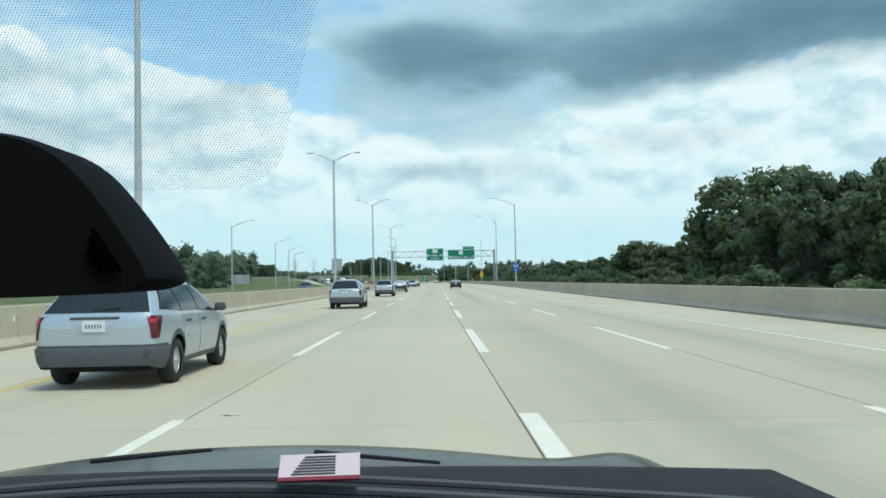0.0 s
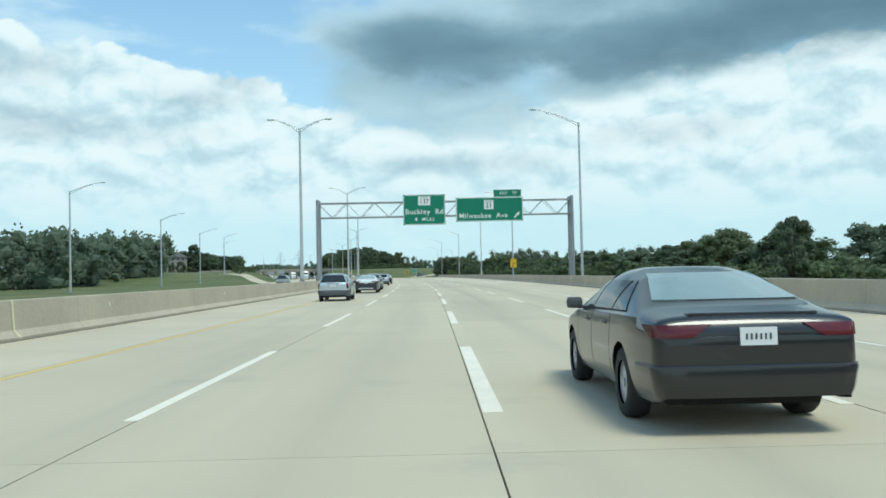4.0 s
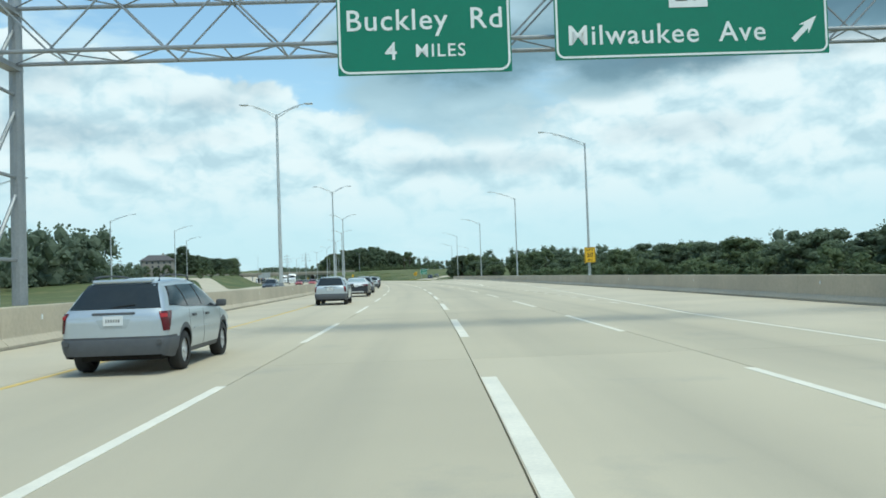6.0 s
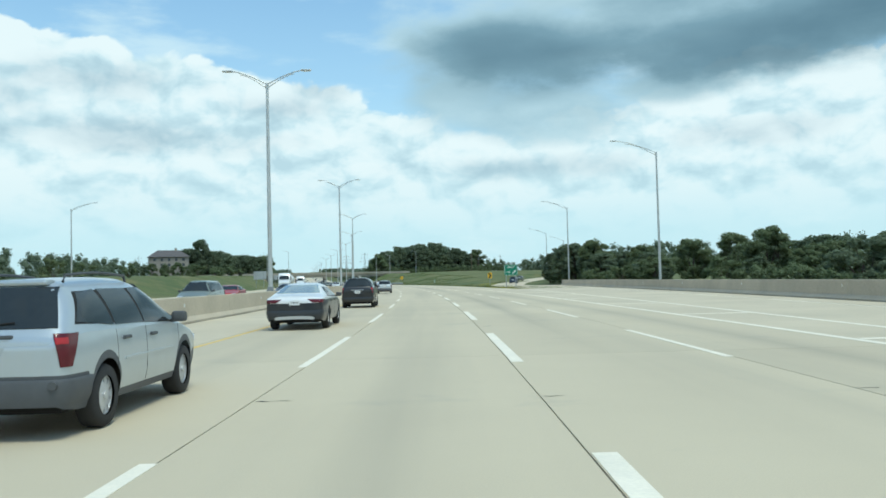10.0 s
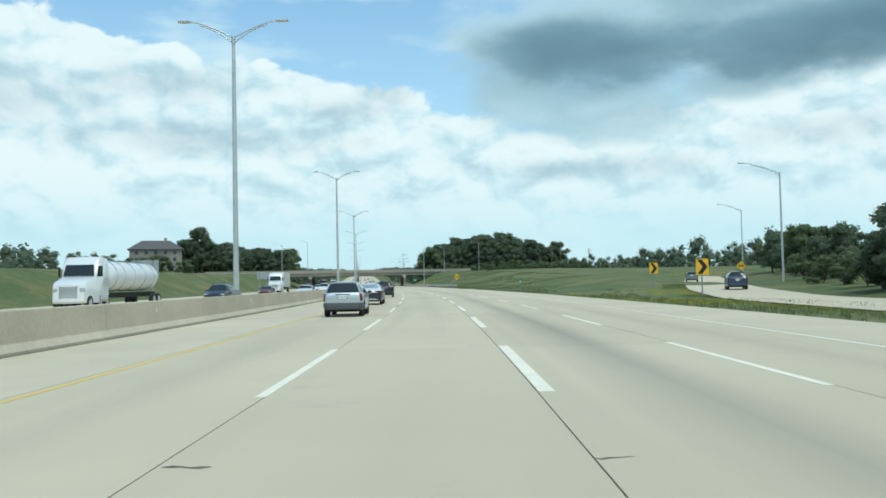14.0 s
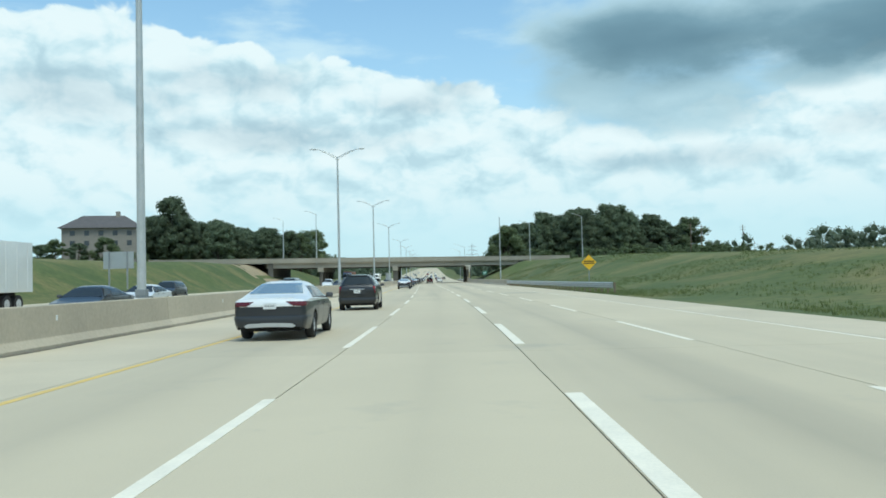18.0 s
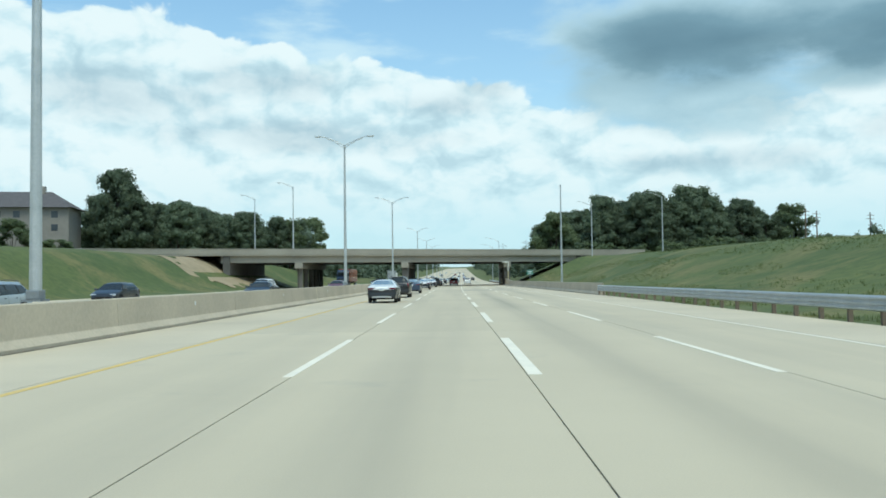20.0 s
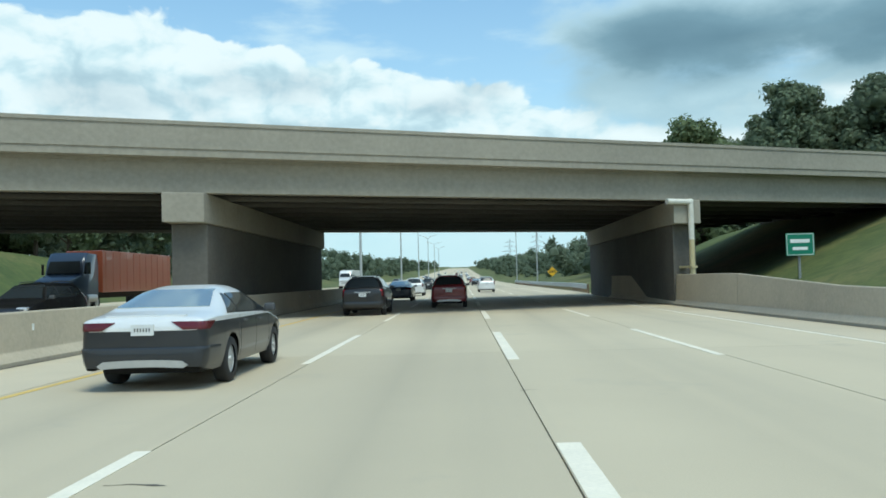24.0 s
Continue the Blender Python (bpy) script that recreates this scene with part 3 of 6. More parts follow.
# ---- steel: light columns ----
def light_column(m, height, arms, reach, base_on, label, rise=0.85, drop=0.80):
    """A tapered steel column; arms: which sides (+1 right, -1 left of its own y axis) carry a rising twin-tube arm and a lamp."""
    t = thing("street_lamp", m, label, "street lamp", "motorway light columns")
    peak = height - drop
    b = B()
    tube(b, (0, 0, base_on + 0.02), (0, 0, peak), 0.150, 0.085, 12)
    part("column", b, M_GALV, t)
    b = B()
    tube(b, (0, 0, peak - .30), (0, 0, peak + .06), 0.105, 0.10, 10)
    part("cap", b, M_GALV, t)
    b = B()
    box(b, -0.24, 0.24, -0.24, 0.24, base_on, base_on + 0.05)
    box(b, -0.17, 0.17, -0.17, 0.17, base_on + 0.05, base_on + 0.28, bev=0.03)
    part("base_plate", b, M_STEEL, t)
    for sx in arms:
        def sweep(z0, z1, end):
            """A tube that climbs steeply first and levels off."""
            return [Vector((sx * end * u, 0, z0 + (z1 - z0) * (1 - (1 - u) ** 1.45))) for u in (0, .2, .4, .6, .8, 1.0)]
        part("arm", bent_tube(B(), sweep(peak - .02, peak + rise, reach), .036), M_GALV, t)
        part("arm_brace", bent_tube(B(), sweep(peak - .28, peak + rise * .80 - .04, reach * .78), .030), M_GALV, t)
        x0, x1 = sorted((sx * (reach - .05), sx * (reach + .60)))
        zc = peak + rise
        b = B()
        box(b, x0, x1, -0.13, 0.13, zc - 0.045, zc + 0.055, bev=0.04)
        hd = part("lamp_head", b, M_GALV, t)
        b = B()
        box(b, x0 + .16, x1 - .10, -0.09, 0.09, zc - 0.065, zc - 0.042)
        part("lens", b, M_LAMP, hd)
    return t


LEFT_COL = [(21.6, 14.4), (79.5, 14.2), (131.4, 14.6), (194.0, 14.6), (251.8, 14.3), (311.0, 14.7), (367.0, 14.3), (425.2, 14.4), (481.9, 14.5), (540.4, 14.9), (596.9, 14.7),
            (656.2, 14.7), (714.4, 14.6), (773.9, 15.0), (858, 14.6), (916, 14.6), (974, 14.6), (1032, 14.6), (1090, 14.6), (1148, 14.6)]
first = light_column(stand(LEFT_COL[0][0], -9.65), 14.9, (1, -1), 2.2, 1.0, "tall grey double-arm motorway light column on the median barrier")
for s, h in LEFT_COL[1:]:
    copy_thing(first, stand(s, -9.65 if s < 690 or s > 840 else -9.4))
right = light_column(stand(144.6, 15.2), 15.1, (-1,), 4.3, -0.3, "tall grey single-arm light column behind the shoulder barrier", 1.3, 0.15)
for s, l in ((204.5, 16.6), (274.4, 19.2), (336.9, 21.8), (401.4, 25.4), (468.9, 30.6), (534.9, 42.1), (600, 66.5), (930, 15.0), (990, 15.0)):
    copy_thing(right, stand(s, l, -0.6 if s > 400 else -0.2) @ Matrix.Diagonal((1, 1, 1.09 if s < 210 else 0.93 if s == 534.9 else 1, 1)))
light_column(stand(754.7, 15.9, 0.8), 14.5, (), 0, -1.6, "grey light column on the grass bank near the overpass")
cr = light_column(stand(821.8, 46.2, 6.2), 13.6, (-1,), 2.4, -0.2, "grey light column beside the overpass road")
for s, l, z in ((814, 29.5, 3.8), (792.5, -29.5, 6.2), (814, -42.0, 6.2)):
    copy_thing(cr, stand(s, l, z))
# columns on the far side of the oncoming carriageway
lc = light_column(stand(154, -38.5), 12.8, (1,), 3.8, -0.3, "grey single-arm light column on the far verge", 1.1, 0.3)
for s, l in ((229, -43), (283, -46), (337, -49), (408, -52), (462, -57)):
    copy_thing(lc, stand(s, l, 0.2 if s < 400 else 2.5))


# ---- sign gantry ----
def build_gantry():
    m = stand(208.9, 0)
    t = thing("sign_gantry", m, "grey steel truss gantry over the carriageway", "gantry")
    xl, xr = -9.85, 16.4
    zt, zb, d = 8.9, 7.4, 0.62
    for x in (xl, xr):
        for y in (-d * 1.2, d * 1.2):
            b = B()
            z0 = 1.0 if x < 0 else -0.3
            tube(b, (x, y, z0), (x, y, 9.25), 0.2, 0.17, 14)
            part("post", b, M_STEEL, t)
        b = B()
        for z in (2.2, 4.4, 6.6):
            tube(b, (x, -d * 1.2, z), (x, d * 1.2, z + 1.9), 0.055, n=6)
            tube(b, (x, d * 1.2, z), (x, -d * 1.2, z + 0.02), 0.05, n=6)
        part("post_bracing", b, M_STEEL, t)
        for z in (zb - .05, zt - 0.05):
            b = B()
            box(b, x - 0.16, x + 0.16, -d * 1.35, d * 1.35, z - 0.12, z + 0.02)
            part("saddle", b, M_STEEL, t)
    for y in (-d, d):
        for z in (zb, zt):
            b = B()
            tube(b, (xl - 0.2, y, z), (xr + 0.2, y, z), 0.058, n=10)
            part("chord", b, M_STEEL, t)
    n = 18
    dx = (xr - xl) / n
    b = B()
    for i in range(n):
        x0, x1 = xl + i * dx, xl + (i + 1) * dx
        for y in (-d, d):
            a, c = (zb, zt) if i % 2 else (zt, zb)
            tube(b, (x0, y, a), (x1, y, c), 0.028, n=6)
        for z in (zb, zt):
            tube(b, (x0, -d if i % 2 else d, z), (x1, d if i % 2 else -d, z), 0.022, n=5)
        tube(b, (x0, -d, zb), (x0, d, zb), 0.022, n=5)
        tube(b, (x0, -d, zt), (x0, d, zt), 0.022, n=5)
    part("lattice", b, M_STEEL, t)
    return m


def sign_panel(name, m, x0, x1, z0, z1, y, face, border, label, category="sign", rad=0.12, t=None):
    """A flat sheet with a rounded border line; the front looks back along the road."""
    if t is None:
        t = thing(name, m, label, category)
    b = B()
    box(b, x0, x1, y, y + 0.05, z0, z1)
    p = part("panel", b, face, t)
    if border is not None:
        w, g = 0.035 * max(0.5, min(1.6, (z1 - z0) / 1.6)), 0.03
        r0 = min(x1 - x0, z1 - z0) * 0.085
        b = B()
        ring = []
        for cx, cz, a0 in ((x1 - g - r0, z1 - g - r0, 0), (x0 + g + r0, z1 - g - r0, 90), (x0 + g + r0, z0 + g + r0, 180), (x1 - g - r0, z0 + g + r0, 270)):
            for k in range(6):
                a = radians(a0 + 18 * k)
                ring.append([b.verts.new((cx + math.cos(a) * q, yy, cz + math.sin(a) * q)) for yy in (y - 0.005, y - 0.001) for q in (r0, r0 - w)])
        for p0, p1 in zip(ring, ring[1:] + ring[:1]):
            for c, d in ((0, 1), (2, 0), (1, 3)):
                b.faces.new((p0[c], p1[c], p1[d], p0[d]))
        part("border", b, border, t)
    b = B()
    k = max(2, int((x1 - x0) / 1.6) + 1)
    for i in range(k):
        x = x0 + 0.3 + (x1 - x0 - 0.6) * i / (k - 1) if x1 - x0 > 0.9 else (x0 + x1) / 2
        box(b, x - 0.05, x + 0.05, y + 0.05, y + 0.13, z0 + 0.05, z1 - 0.05)
        if x1 - x0 <= 0.9:
            break
    part("bracket", b, M_ALU, t)
    return t


def words(t, text, size, x, z, y, mat=None, spacing=1.05):
    return text_part("lettering", text, size, Matrix.Translation((x, y - 0.006, z)) @ UP, mat or M_SIGNW, t, spacing)


def arrow(t, x, z, y, size, mat):
    """Arrow that points up to the right."""
    b = B()
    pts = [(-.5, -.36), (-.36, -.5), (.16, .02), (.16, -.2), (.5, .5), (-.2, .16), (.02, .16)]
    vs = [b.verts.new((x + px * size, y - 0.006, z + pz * size)) for px, pz in pts]
    f = b.faces.new(vs)
    r = bmesh.ops.extrude_face_region(b, geom=[f])
    bmesh.ops.translate(b, vec=(0, 0.004, 0), verts=[v for v in r["geom"] if isinstance(v, bmesh.types.BMVert)])
    part("arrow", b, mat, t)


def shield(t, x, z, y, w, h, state, number):
    b = B()
    box(b, x - w / 2, x + w / 2, y - 0.012, y - 0.002, z - h / 2, z + h / 2, bev=0.003)
    part("route_marker", b, M_SIGNW, t, "white route marker")
    words(t, state, h * 0.2, x, z + h * 0.36, y - 0.012, M_SIGNK)
    words(t, number, h * 0.72, x, z - h * 0.10, y - 0.012, M_SIGNK, 0.98)


gm = build_gantry()
YS = -1.0
sa = sign_panel("motorway_sign", gm, -1.08, 3.26, 6.46, 9.58, YS, M_GREEN, M_SIGNW, "green overhead sign for Buckley Rd with route 137 marker")
shield(sa, 1.10, 8.93, YS, 1.25, 0.92, "ILLINOIS", "137")
words(sa, "Buckley  Rd", 0.75, 1.10, 7.80, YS, spacing=1.10)
words(sa, "4", 0.62, 0.25, 7.02, YS)
words(sa, "MILES", 0.46, 1.48, 7.02, YS, spacing=1.15)
sb = sign_panel("motorway_sign", gm, 4.36, 11.28, 6.70, 9.18, YS, M_GREEN, M_SIGNW, "wide green overhead exit sign for Milwaukee Ave with arrow")
shield(sb, 7.75, 8.42, YS, 0.98, 0.95, "ILLINOIS", "21")
words(sb, "Milwaukee  Ave", 0.71, 7.18, 7.28, YS, spacing=1.10)
arrow(sb, 10.66, 7.32, YS, 0.66, M_SIGNW)
sc = sign_panel("exit_tab", gm, 8.27, 11.14, 9.20, 9.95, YS, M_GREEN, M_SIGNW, "small green exit number tab above the exit sign")
words(sc, "EXIT", 0.36, 9.30, 9.57, YS, spacing=1.1)
words(sc, "10", 0.46, 10.42, 9.57, YS)

# ---- roadside signs ----
hs = sign_panel("hospital_sign", stand(144.4, 15.15), -0.56, 0.56, 2.72, 4.34, -0.25, M_SIGNB, None, "blue hospital sign with a white H on a light column", "sign")
words(hs, "H", 0.95, 0, 3.72, -0.25)
b = B()
box(b, -0.22, 0.22, -0.262, -0.252, 2.95, 3.08)
part("legend_bar", b, M_SIGNW, hs)
s5 = sign_panel("exit_speed_sign", stand(274.2, 19.2), -0.57, 0.57, 2.21, 3.82, -0.28, M_SIGNY, M_SIGNK, "yellow exit 50 MPH advisory sign on a light column", "sign")
words(s5, "EXIT", 0.34, 0, 3.52, -0.28, M_SIGNK)
words(s5, "50", 0.66, 0, 2.98, -0.28, M_SIGNK)
words(s5, "MPH", 0.24, 0, 2.47, -0.28, M_SIGNK)
gs = sign_panel("gore_sign", stand(436.9, 0), 13.58, 15.54, 1.87, 3.45, 0, M_GREEN, M_SIGNW, "green exit 10 sign on two posts in the grass gore", "sign")
words(gs, "EXIT", 0.44, 14.56, 3.05, 0, spacing=1.1)
words(gs, "10", 0.52, 14.13, 2.34, 0)
arrow(gs, 15.02, 2.36, 0, 0.58, M_SIGNW)
for x in (13.85, 15.27):
    b = B()
    box(b, x - 0.05, x + 0.05, 0.13, 0.23, -0.25, 3.3)
    part("post", b, M_STEEL, gs)


def chevron(s, lat, w, h, z0):
    t = sign_panel("chevron_sign", stand(s, lat, z0), -w / 2, w / 2, 1.55, 1.55 + h, 0, M_SIGNY, None, "yellow curve sign with a black chevron on a post", "sign")
    b = B()
    pts = [(-.40, .45), (-.02, .45), (.42, 0), (-.02, -.45), (-.40, -.45), (.02, 0)]
    f = b.faces.new([b.verts.new((px * w, -0.006, 1.55 + h / 2 + pz * h)) for px, pz in pts])
    r = bmesh.ops.extrude_face_region(b, geom=[f])
    bmesh.ops.translate(b, vec=(0, 0.004, 0), verts=[v for v in r["geom"] if isinstance(v, bmesh.types.BMVert)])
    part("chevron", b, M_SIGNK, t)
    b = B()
    box(b, -0.04, 0.04, 0.135, 0.2, -0.4, 1.55 + h)
    part("post", b, M_STEEL, t)


for s, l in ((501.7, 20.7), (532, 27.5)):
    chevron(s, l - (0 if s < 510 else 1.5), 0.95, 1.2, max(0, s - 500) * 0.01)


def diamond(s, lat, z0, size, zc, label):
    t = thing("warning_sign", stand(s, lat, z0), label, "sign")
    b = B()
    box(b, -size / 2, size / 2, 0, 0.03, -size / 2, size / 2)
    bmesh.ops.transform(b, matrix=Matrix.Translation((0, 0, zc)) @ pose(0, 0, 0, 0, 45, 0), verts=b.verts)
    part("panel", b, M_SIGNY, t)
    b = B()
    box(b, -size * .50, size * .50, -0.006, -0.001, zc + size * .05, zc + size * .15)
    box(b, -size * .50, size * .50, -0.006, -0.001, zc - size * .13, zc - size * .03)
    part("legend_bar", b, M_SIGNK, t)
    b = B()
    box(b, -0.04, 0.04, 0.032, 0.1, -0.5, zc)
    part("post", b, M_STEEL, t)


diamond(656.5, 16.15, 0.25, 1.12, 2.45, "yellow diamond warning sign on a post in the grass")
diamond(559, 47.5, 0.7, 0.95, 2.2, "yellow diamond warning sign beside the exit ramp")
diamond(905, 15.2, 0.0, 1.1, 2.3, "yellow diamond warning sign beyond the overpass")
g2 = sign_panel("street_name_sign", stand(808, 0, 0.0), 15.21, 16.45, 2.11, 3.11, 0, M_GREEN, M_SIGNW, "small green road name sign on a post beside the overpass", "sign")
b = B()
box(b, 15.4, 16.25, -0.006, -0.001, 2.68, 2.84)
box(b, 15.5, 16.15, -0.006, -0.001, 2.36, 2.5)
part("legend_bar", b, M_SIGNW, g2)
b = B()
box(b, 15.78, 15.88, 0.13, 0.2, 0.2, 3.0)
part("post", b, M_STEEL, g2)
mm = sign_panel("mile_marker", stand(545, 12.9, -.1), -0.12, 0.12, 1.0, 1.75, 0, M_GREEN, None, "narrow green mile marker on a thin post", "sign")
b = B()
box(b, -0.05, 0.05, -0.006, -0.001, 1.15, 1.6)
part("legend_bar", b, M_SIGNW, mm)
b = B()
box(b, -0.03, 0.03, 0.13, 0.17, -0.3, 1.7)
part("post", b, M_STEEL, mm)


def sign_back(s, lat, w, h, z, label):
    t = thing("road_sign", stand(s, lat, z), label, "sign")
    b = B()
    box(b, -w / 2, w / 2, 0, 0.06, 1.6, 1.6 + h)
    part("panel", b, M_ALU, t)
    for x in (-w * .3, w * .3):
        b = B()
        box(b, x - 0.07, x + 0.07, -0.16, 0, -0.6, 1.6 + h)
        part("post", b, M_STEEL, t)


sign_back(548, -34.5, 3.4, 2.2, 1.2, "grey back of a road sign on the far bank")
sign_back(660, -33.5, 3.2, 1.8, 1.6, "grey back of a road sign on the grass bank")
sign_back(150, -36, 3.4, 1.7, -0.2, "grey back of a large road sign by the oncoming lanes")
sign_back(775.6, -9.75, 1.35, 1.7, -0.35, "pale sign back on the median barrier by a light column")
hb = thing("road_sign", stand(81.0, -9.65), "grey back of a sign on a light column", "sign")
b = B()
box(b, -0.55, 0.55, 0.2, 0.24, 2.6, 3.9)
part("panel", b, M_ALU, hb)

# ---- trees ----
def blob(bm, c, r, rng, squash=0.8):
    """One ragged clump of a crown."""
    vs = bmesh.ops.create_icosphere(bm, subdivisions=1, radius=1.0)["verts"]
    for v in vs:
        k = rng.uniform(0.72, 1.22)
        v.co = Vector((v.co.x * r * k, v.co.y * r * k, v.co.z * r * k * squash)) + c
        for f in v.link_faces:
            f.smooth = True


def build_tree(name, m, h, spread, rng, leaf, clumps, leaves, label, low=0.28, group="roadside trees", leaf_size=0.26, puff=1.0):
    t = thing(name, m, label, "tree", group)
    b = B()
    top = Vector((rng.uniform(-.3, .3), rng.uniform(-.3, .3), h * 0.55))
    tube(b, (0, 0, -0.8), (0, 0, h * low), h * 0.022, h * 0.017, 8)
    tube(b, (0, 0, h * low), top, h * 0.017, h * 0.008, 7)
    cents = []
    for i in range(clumps):
        a = rng.uniform(0, 6.283)
        zz = rng.random() ** 0.8
        env = math.sin(math.pi * (0.12 + 0.80 * zz)) ** 0.7
        rr = spread * env * math.sqrt(rng.uniform(0.15, 1.0)) * 0.82
        cents.append(Vector((rr * math.cos(a), rr * math.sin(a), h * (low * 0.75 + (0.94 - low * 0.75) * zz))))
    for c in cents[:9 if puff == 1.0 else 22]:
        tube(b, (0, 0, h * (low + 0.06 * rng.random())), c * 0.9, h * 0.008, h * 0.003, 5)
    part("trunk", b, M_BARK, t)
    verts, faces = [], []
    rad = [spread * rng.uniform(0.15, 0.27) * puff for c in cents]
    b = B()
    for c, r in zip(cents, rad):
        blob(b, c, r * (0.7 if puff == 1.0 else 0.55), rng)
    # leaf sprays all over the clumps
    n = Vector((0, 0, 1))
    for i in range(leaves):
        k = rng.randrange(len(cents))
        d = Vector((rng.gauss(0, 1), rng.gauss(0, 1), rng.gauss(0, 1) + .15)).normalized()
        p = cents[k] + Vector((d.x, d.y, d.z * .85)) * rad[k] * rng.uniform(0.68, 1.24)
        sz = leaf_size * rng.uniform(0.6, 1.25)
        u = (d.orthogonal() + Vector((rng.gauss(0, .7), rng.gauss(0, .7), rng.gauss(0, .7)))).normalized()
        w = (u.cross(d) + d * rng.gauss(0, .5)).normalized()
        vs = [b.verts.new(p + q) for q in (-u * sz, w * sz * .62, u * sz, -w * sz * .62)]
        b.faces.new(vs)
    cr = part("crown", b, leaf, t)
    return t


RNG = random.Random(7)
KINDS = []
for k in range(7):
    hh = RNG.uniform(10, 13)
    KINDS.append((hh, RNG.uniform(3.4, 5.2), M_LEAF if k % 3 else M_LEAF2, random.Random(100 + k)))
for k in range(4):
    KINDS.append((20.0, RNG.uniform(6.0, 7.4), M_LEAF, random.Random(300 + k)))
KINDS.append((12.0, 4.6, M_LEAF2, random.Random(402)))       # open crown with gaps
KINDS.append((12.0, 4.2, M_LEAF, random.Random(405)))
MASTERS = [None] * len(KINDS)
BUSH = [None]


def put_tree(s, lat, height, z=None, kind=None, wide=1.0):
    """A tree of that height; the first of each kind is built, the rest are copies turned and scaled."""
    k = (RNG.randrange(7) if height < 14.5 else 7 + RNG.randrange(4)) if kind is None else kind
    h, sp, leaf, rg = KINDS[k]
    f = height / h
    m = stand(s, lat, ground_z(s, lat) - 0.1 if z is None else z, RNG.uniform(0, 360)) @ Matrix.Diagonal((f * wide * RNG.uniform(.9, 1.15), f * wide * RNG.uniform(.9, 1.15), f, 1))
    if MASTERS[k] is None:
        MASTERS[k] = build_tree("tree", stand(s, lat, ground_z(s, lat) - 0.1 if z is None else z), h, sp, rg, leaf, 40 if k < 7 else 46 if k > 10 else 96, 5600 if k < 7 else 6800 if k > 10 else 12000,
                                "broad dark green deciduous tree in full summer leaf" if leaf is M_LEAF else "lighter green deciduous tree in full summer leaf", low=0.12 if k < 7 else 0.2 if k > 10 else 0.16, leaf_size=0.235 if k < 7 else 0.21 if k > 10 else 0.33, puff=0.62 if k > 10 else 1.0)
        MASTERS[k].matrix_world = m
        return MASTERS[k]
    return copy_thing(MASTERS[k], m)


def put_bush(s, lat, height, z=None):
    f = height / 3.0
    zz = ground_z(s, lat) - 0.1 if z is None else z
    if BUSH[0] is None:
        BUSH[0] = build_tree("bush", stand(s, lat, zz), 3.0, 2.2, random.Random(55), M_LEAF2, 16, 1100, "rounded green roadside bush in leaf", 0.08, "roadside bushes", 0.14)
        return
    copy_thing(BUSH[0], stand(s, lat, zz, RNG.uniform(0, 360)) @ Matrix.Diagonal((f * RNG.uniform(1, 1.5), f * RNG.uniform(1, 1.5), f, 1)))


# belt behind the right barrier: tall at first, then low
for i in range(66):
    s = 30 + i * 6.6 + RNG.uniform(-3, 3)
    base = wall_right(s) + (14 if s < 160 else 22)
    h = float(np.interp(s, [0, 55, 66, 75, 81, 87, 93, 109, 120, 150, 180, 215, 250, 300, 350, 440], [11.0, 10.8, 10.4, 9.8, 9.0, 7.8, 7.2, 6.8, 6.2, 6.0, 6.6, 7.2, 6.6, 5.8, 5.8, 7.0]))
    wide = 1.0 if s < 75 else 1.45
    put_tree(s, base + RNG.uniform(0, 6), h * RNG.uniform(.88, 1.06), wide=wide)
    if i % 2:
        put_tree(s + 3, base + RNG.uniform(9, 17), (h + .6) * RNG.uniform(.9, 1.06), wide=wide)
    if i % 4 == 0:
        put_tree(s + 2, base + RNG.uniform(22, 34), (h + (.3 if s < 110 else 1.6)) * RNG.uniform(.9, 1.08), wide=wide)
for i in range(80):
    s = 20 + i * 5.2 + RNG.uniform(-4, 4)
    put_bush(s, wall_right(s) + (8 if s < 160 else 15) + RNG.uniform(0, 6), RNG.uniform(2.6, 4.0))
for s, l, h in ((38, 28, 9.6), (44, 28.5, 10.2), (51, 27.4, 10.3), (58, 28, 9.8), (65, 28, 9.6), (71, 28.4, 9.8), (77, 29, 9.9), (82, 28.5, 9.3), (54, 33, 11.2), (131, 28, 7.4), (185, 29, 8.0)):
    put_tree(s, l, h, kind=11 + (s % 2))
# trees behind the ramp
for i in range(36):
    s = 430 + i * 5.0 + RNG.uniform(-2, 2)
    put_tree(s, max(wall_right(min(s, 470)) + 9, ramp_mid(s) + 13) + RNG.uniform(0, 10), float(np.interp(s, [430, 505, 545, 600], [5.6, 5.6, 6.2, 7.6])) * RNG.uniform(.88, 1.08), wide=1.2)
for i in range(14):
    s = 445 + i * 7
    put_bush(s, max(wall_right(min(s, 470)) + 5, ramp_mid(s) + 9) + RNG.uniform(0, 3), RNG.uniform(2, 3.5))
for s in range(466, 504, 4):
    put_tree(s, max(34.0, ramp_mid(s) + 9.5) + RNG.uniform(0, 4), RNG.uniform(6.8, 8.6), wide=1.25)
# wooded hill beyond the overpass
for i in range(54):
    a = RNG.random()
    put_tree(866 + RNG.uniform(0, 55) + a * 8, 34 + a * 68, (15.6 + 7.4 * math.sin(math.pi * min(1, a * 1.1 + .1))) * RNG.uniform(.84, .97), 5.0)
for i in range(8):
    put_tree(864 + RNG.uniform(0, 22), 25.5 + i * 1.3, RNG.uniform(12.5, 15.5), 3.6)
for i in range(16):
    put_bush(858 + RNG.uniform(0, 10), 34 + i * 4.6, RNG.uniform(4, 7), 5.2)
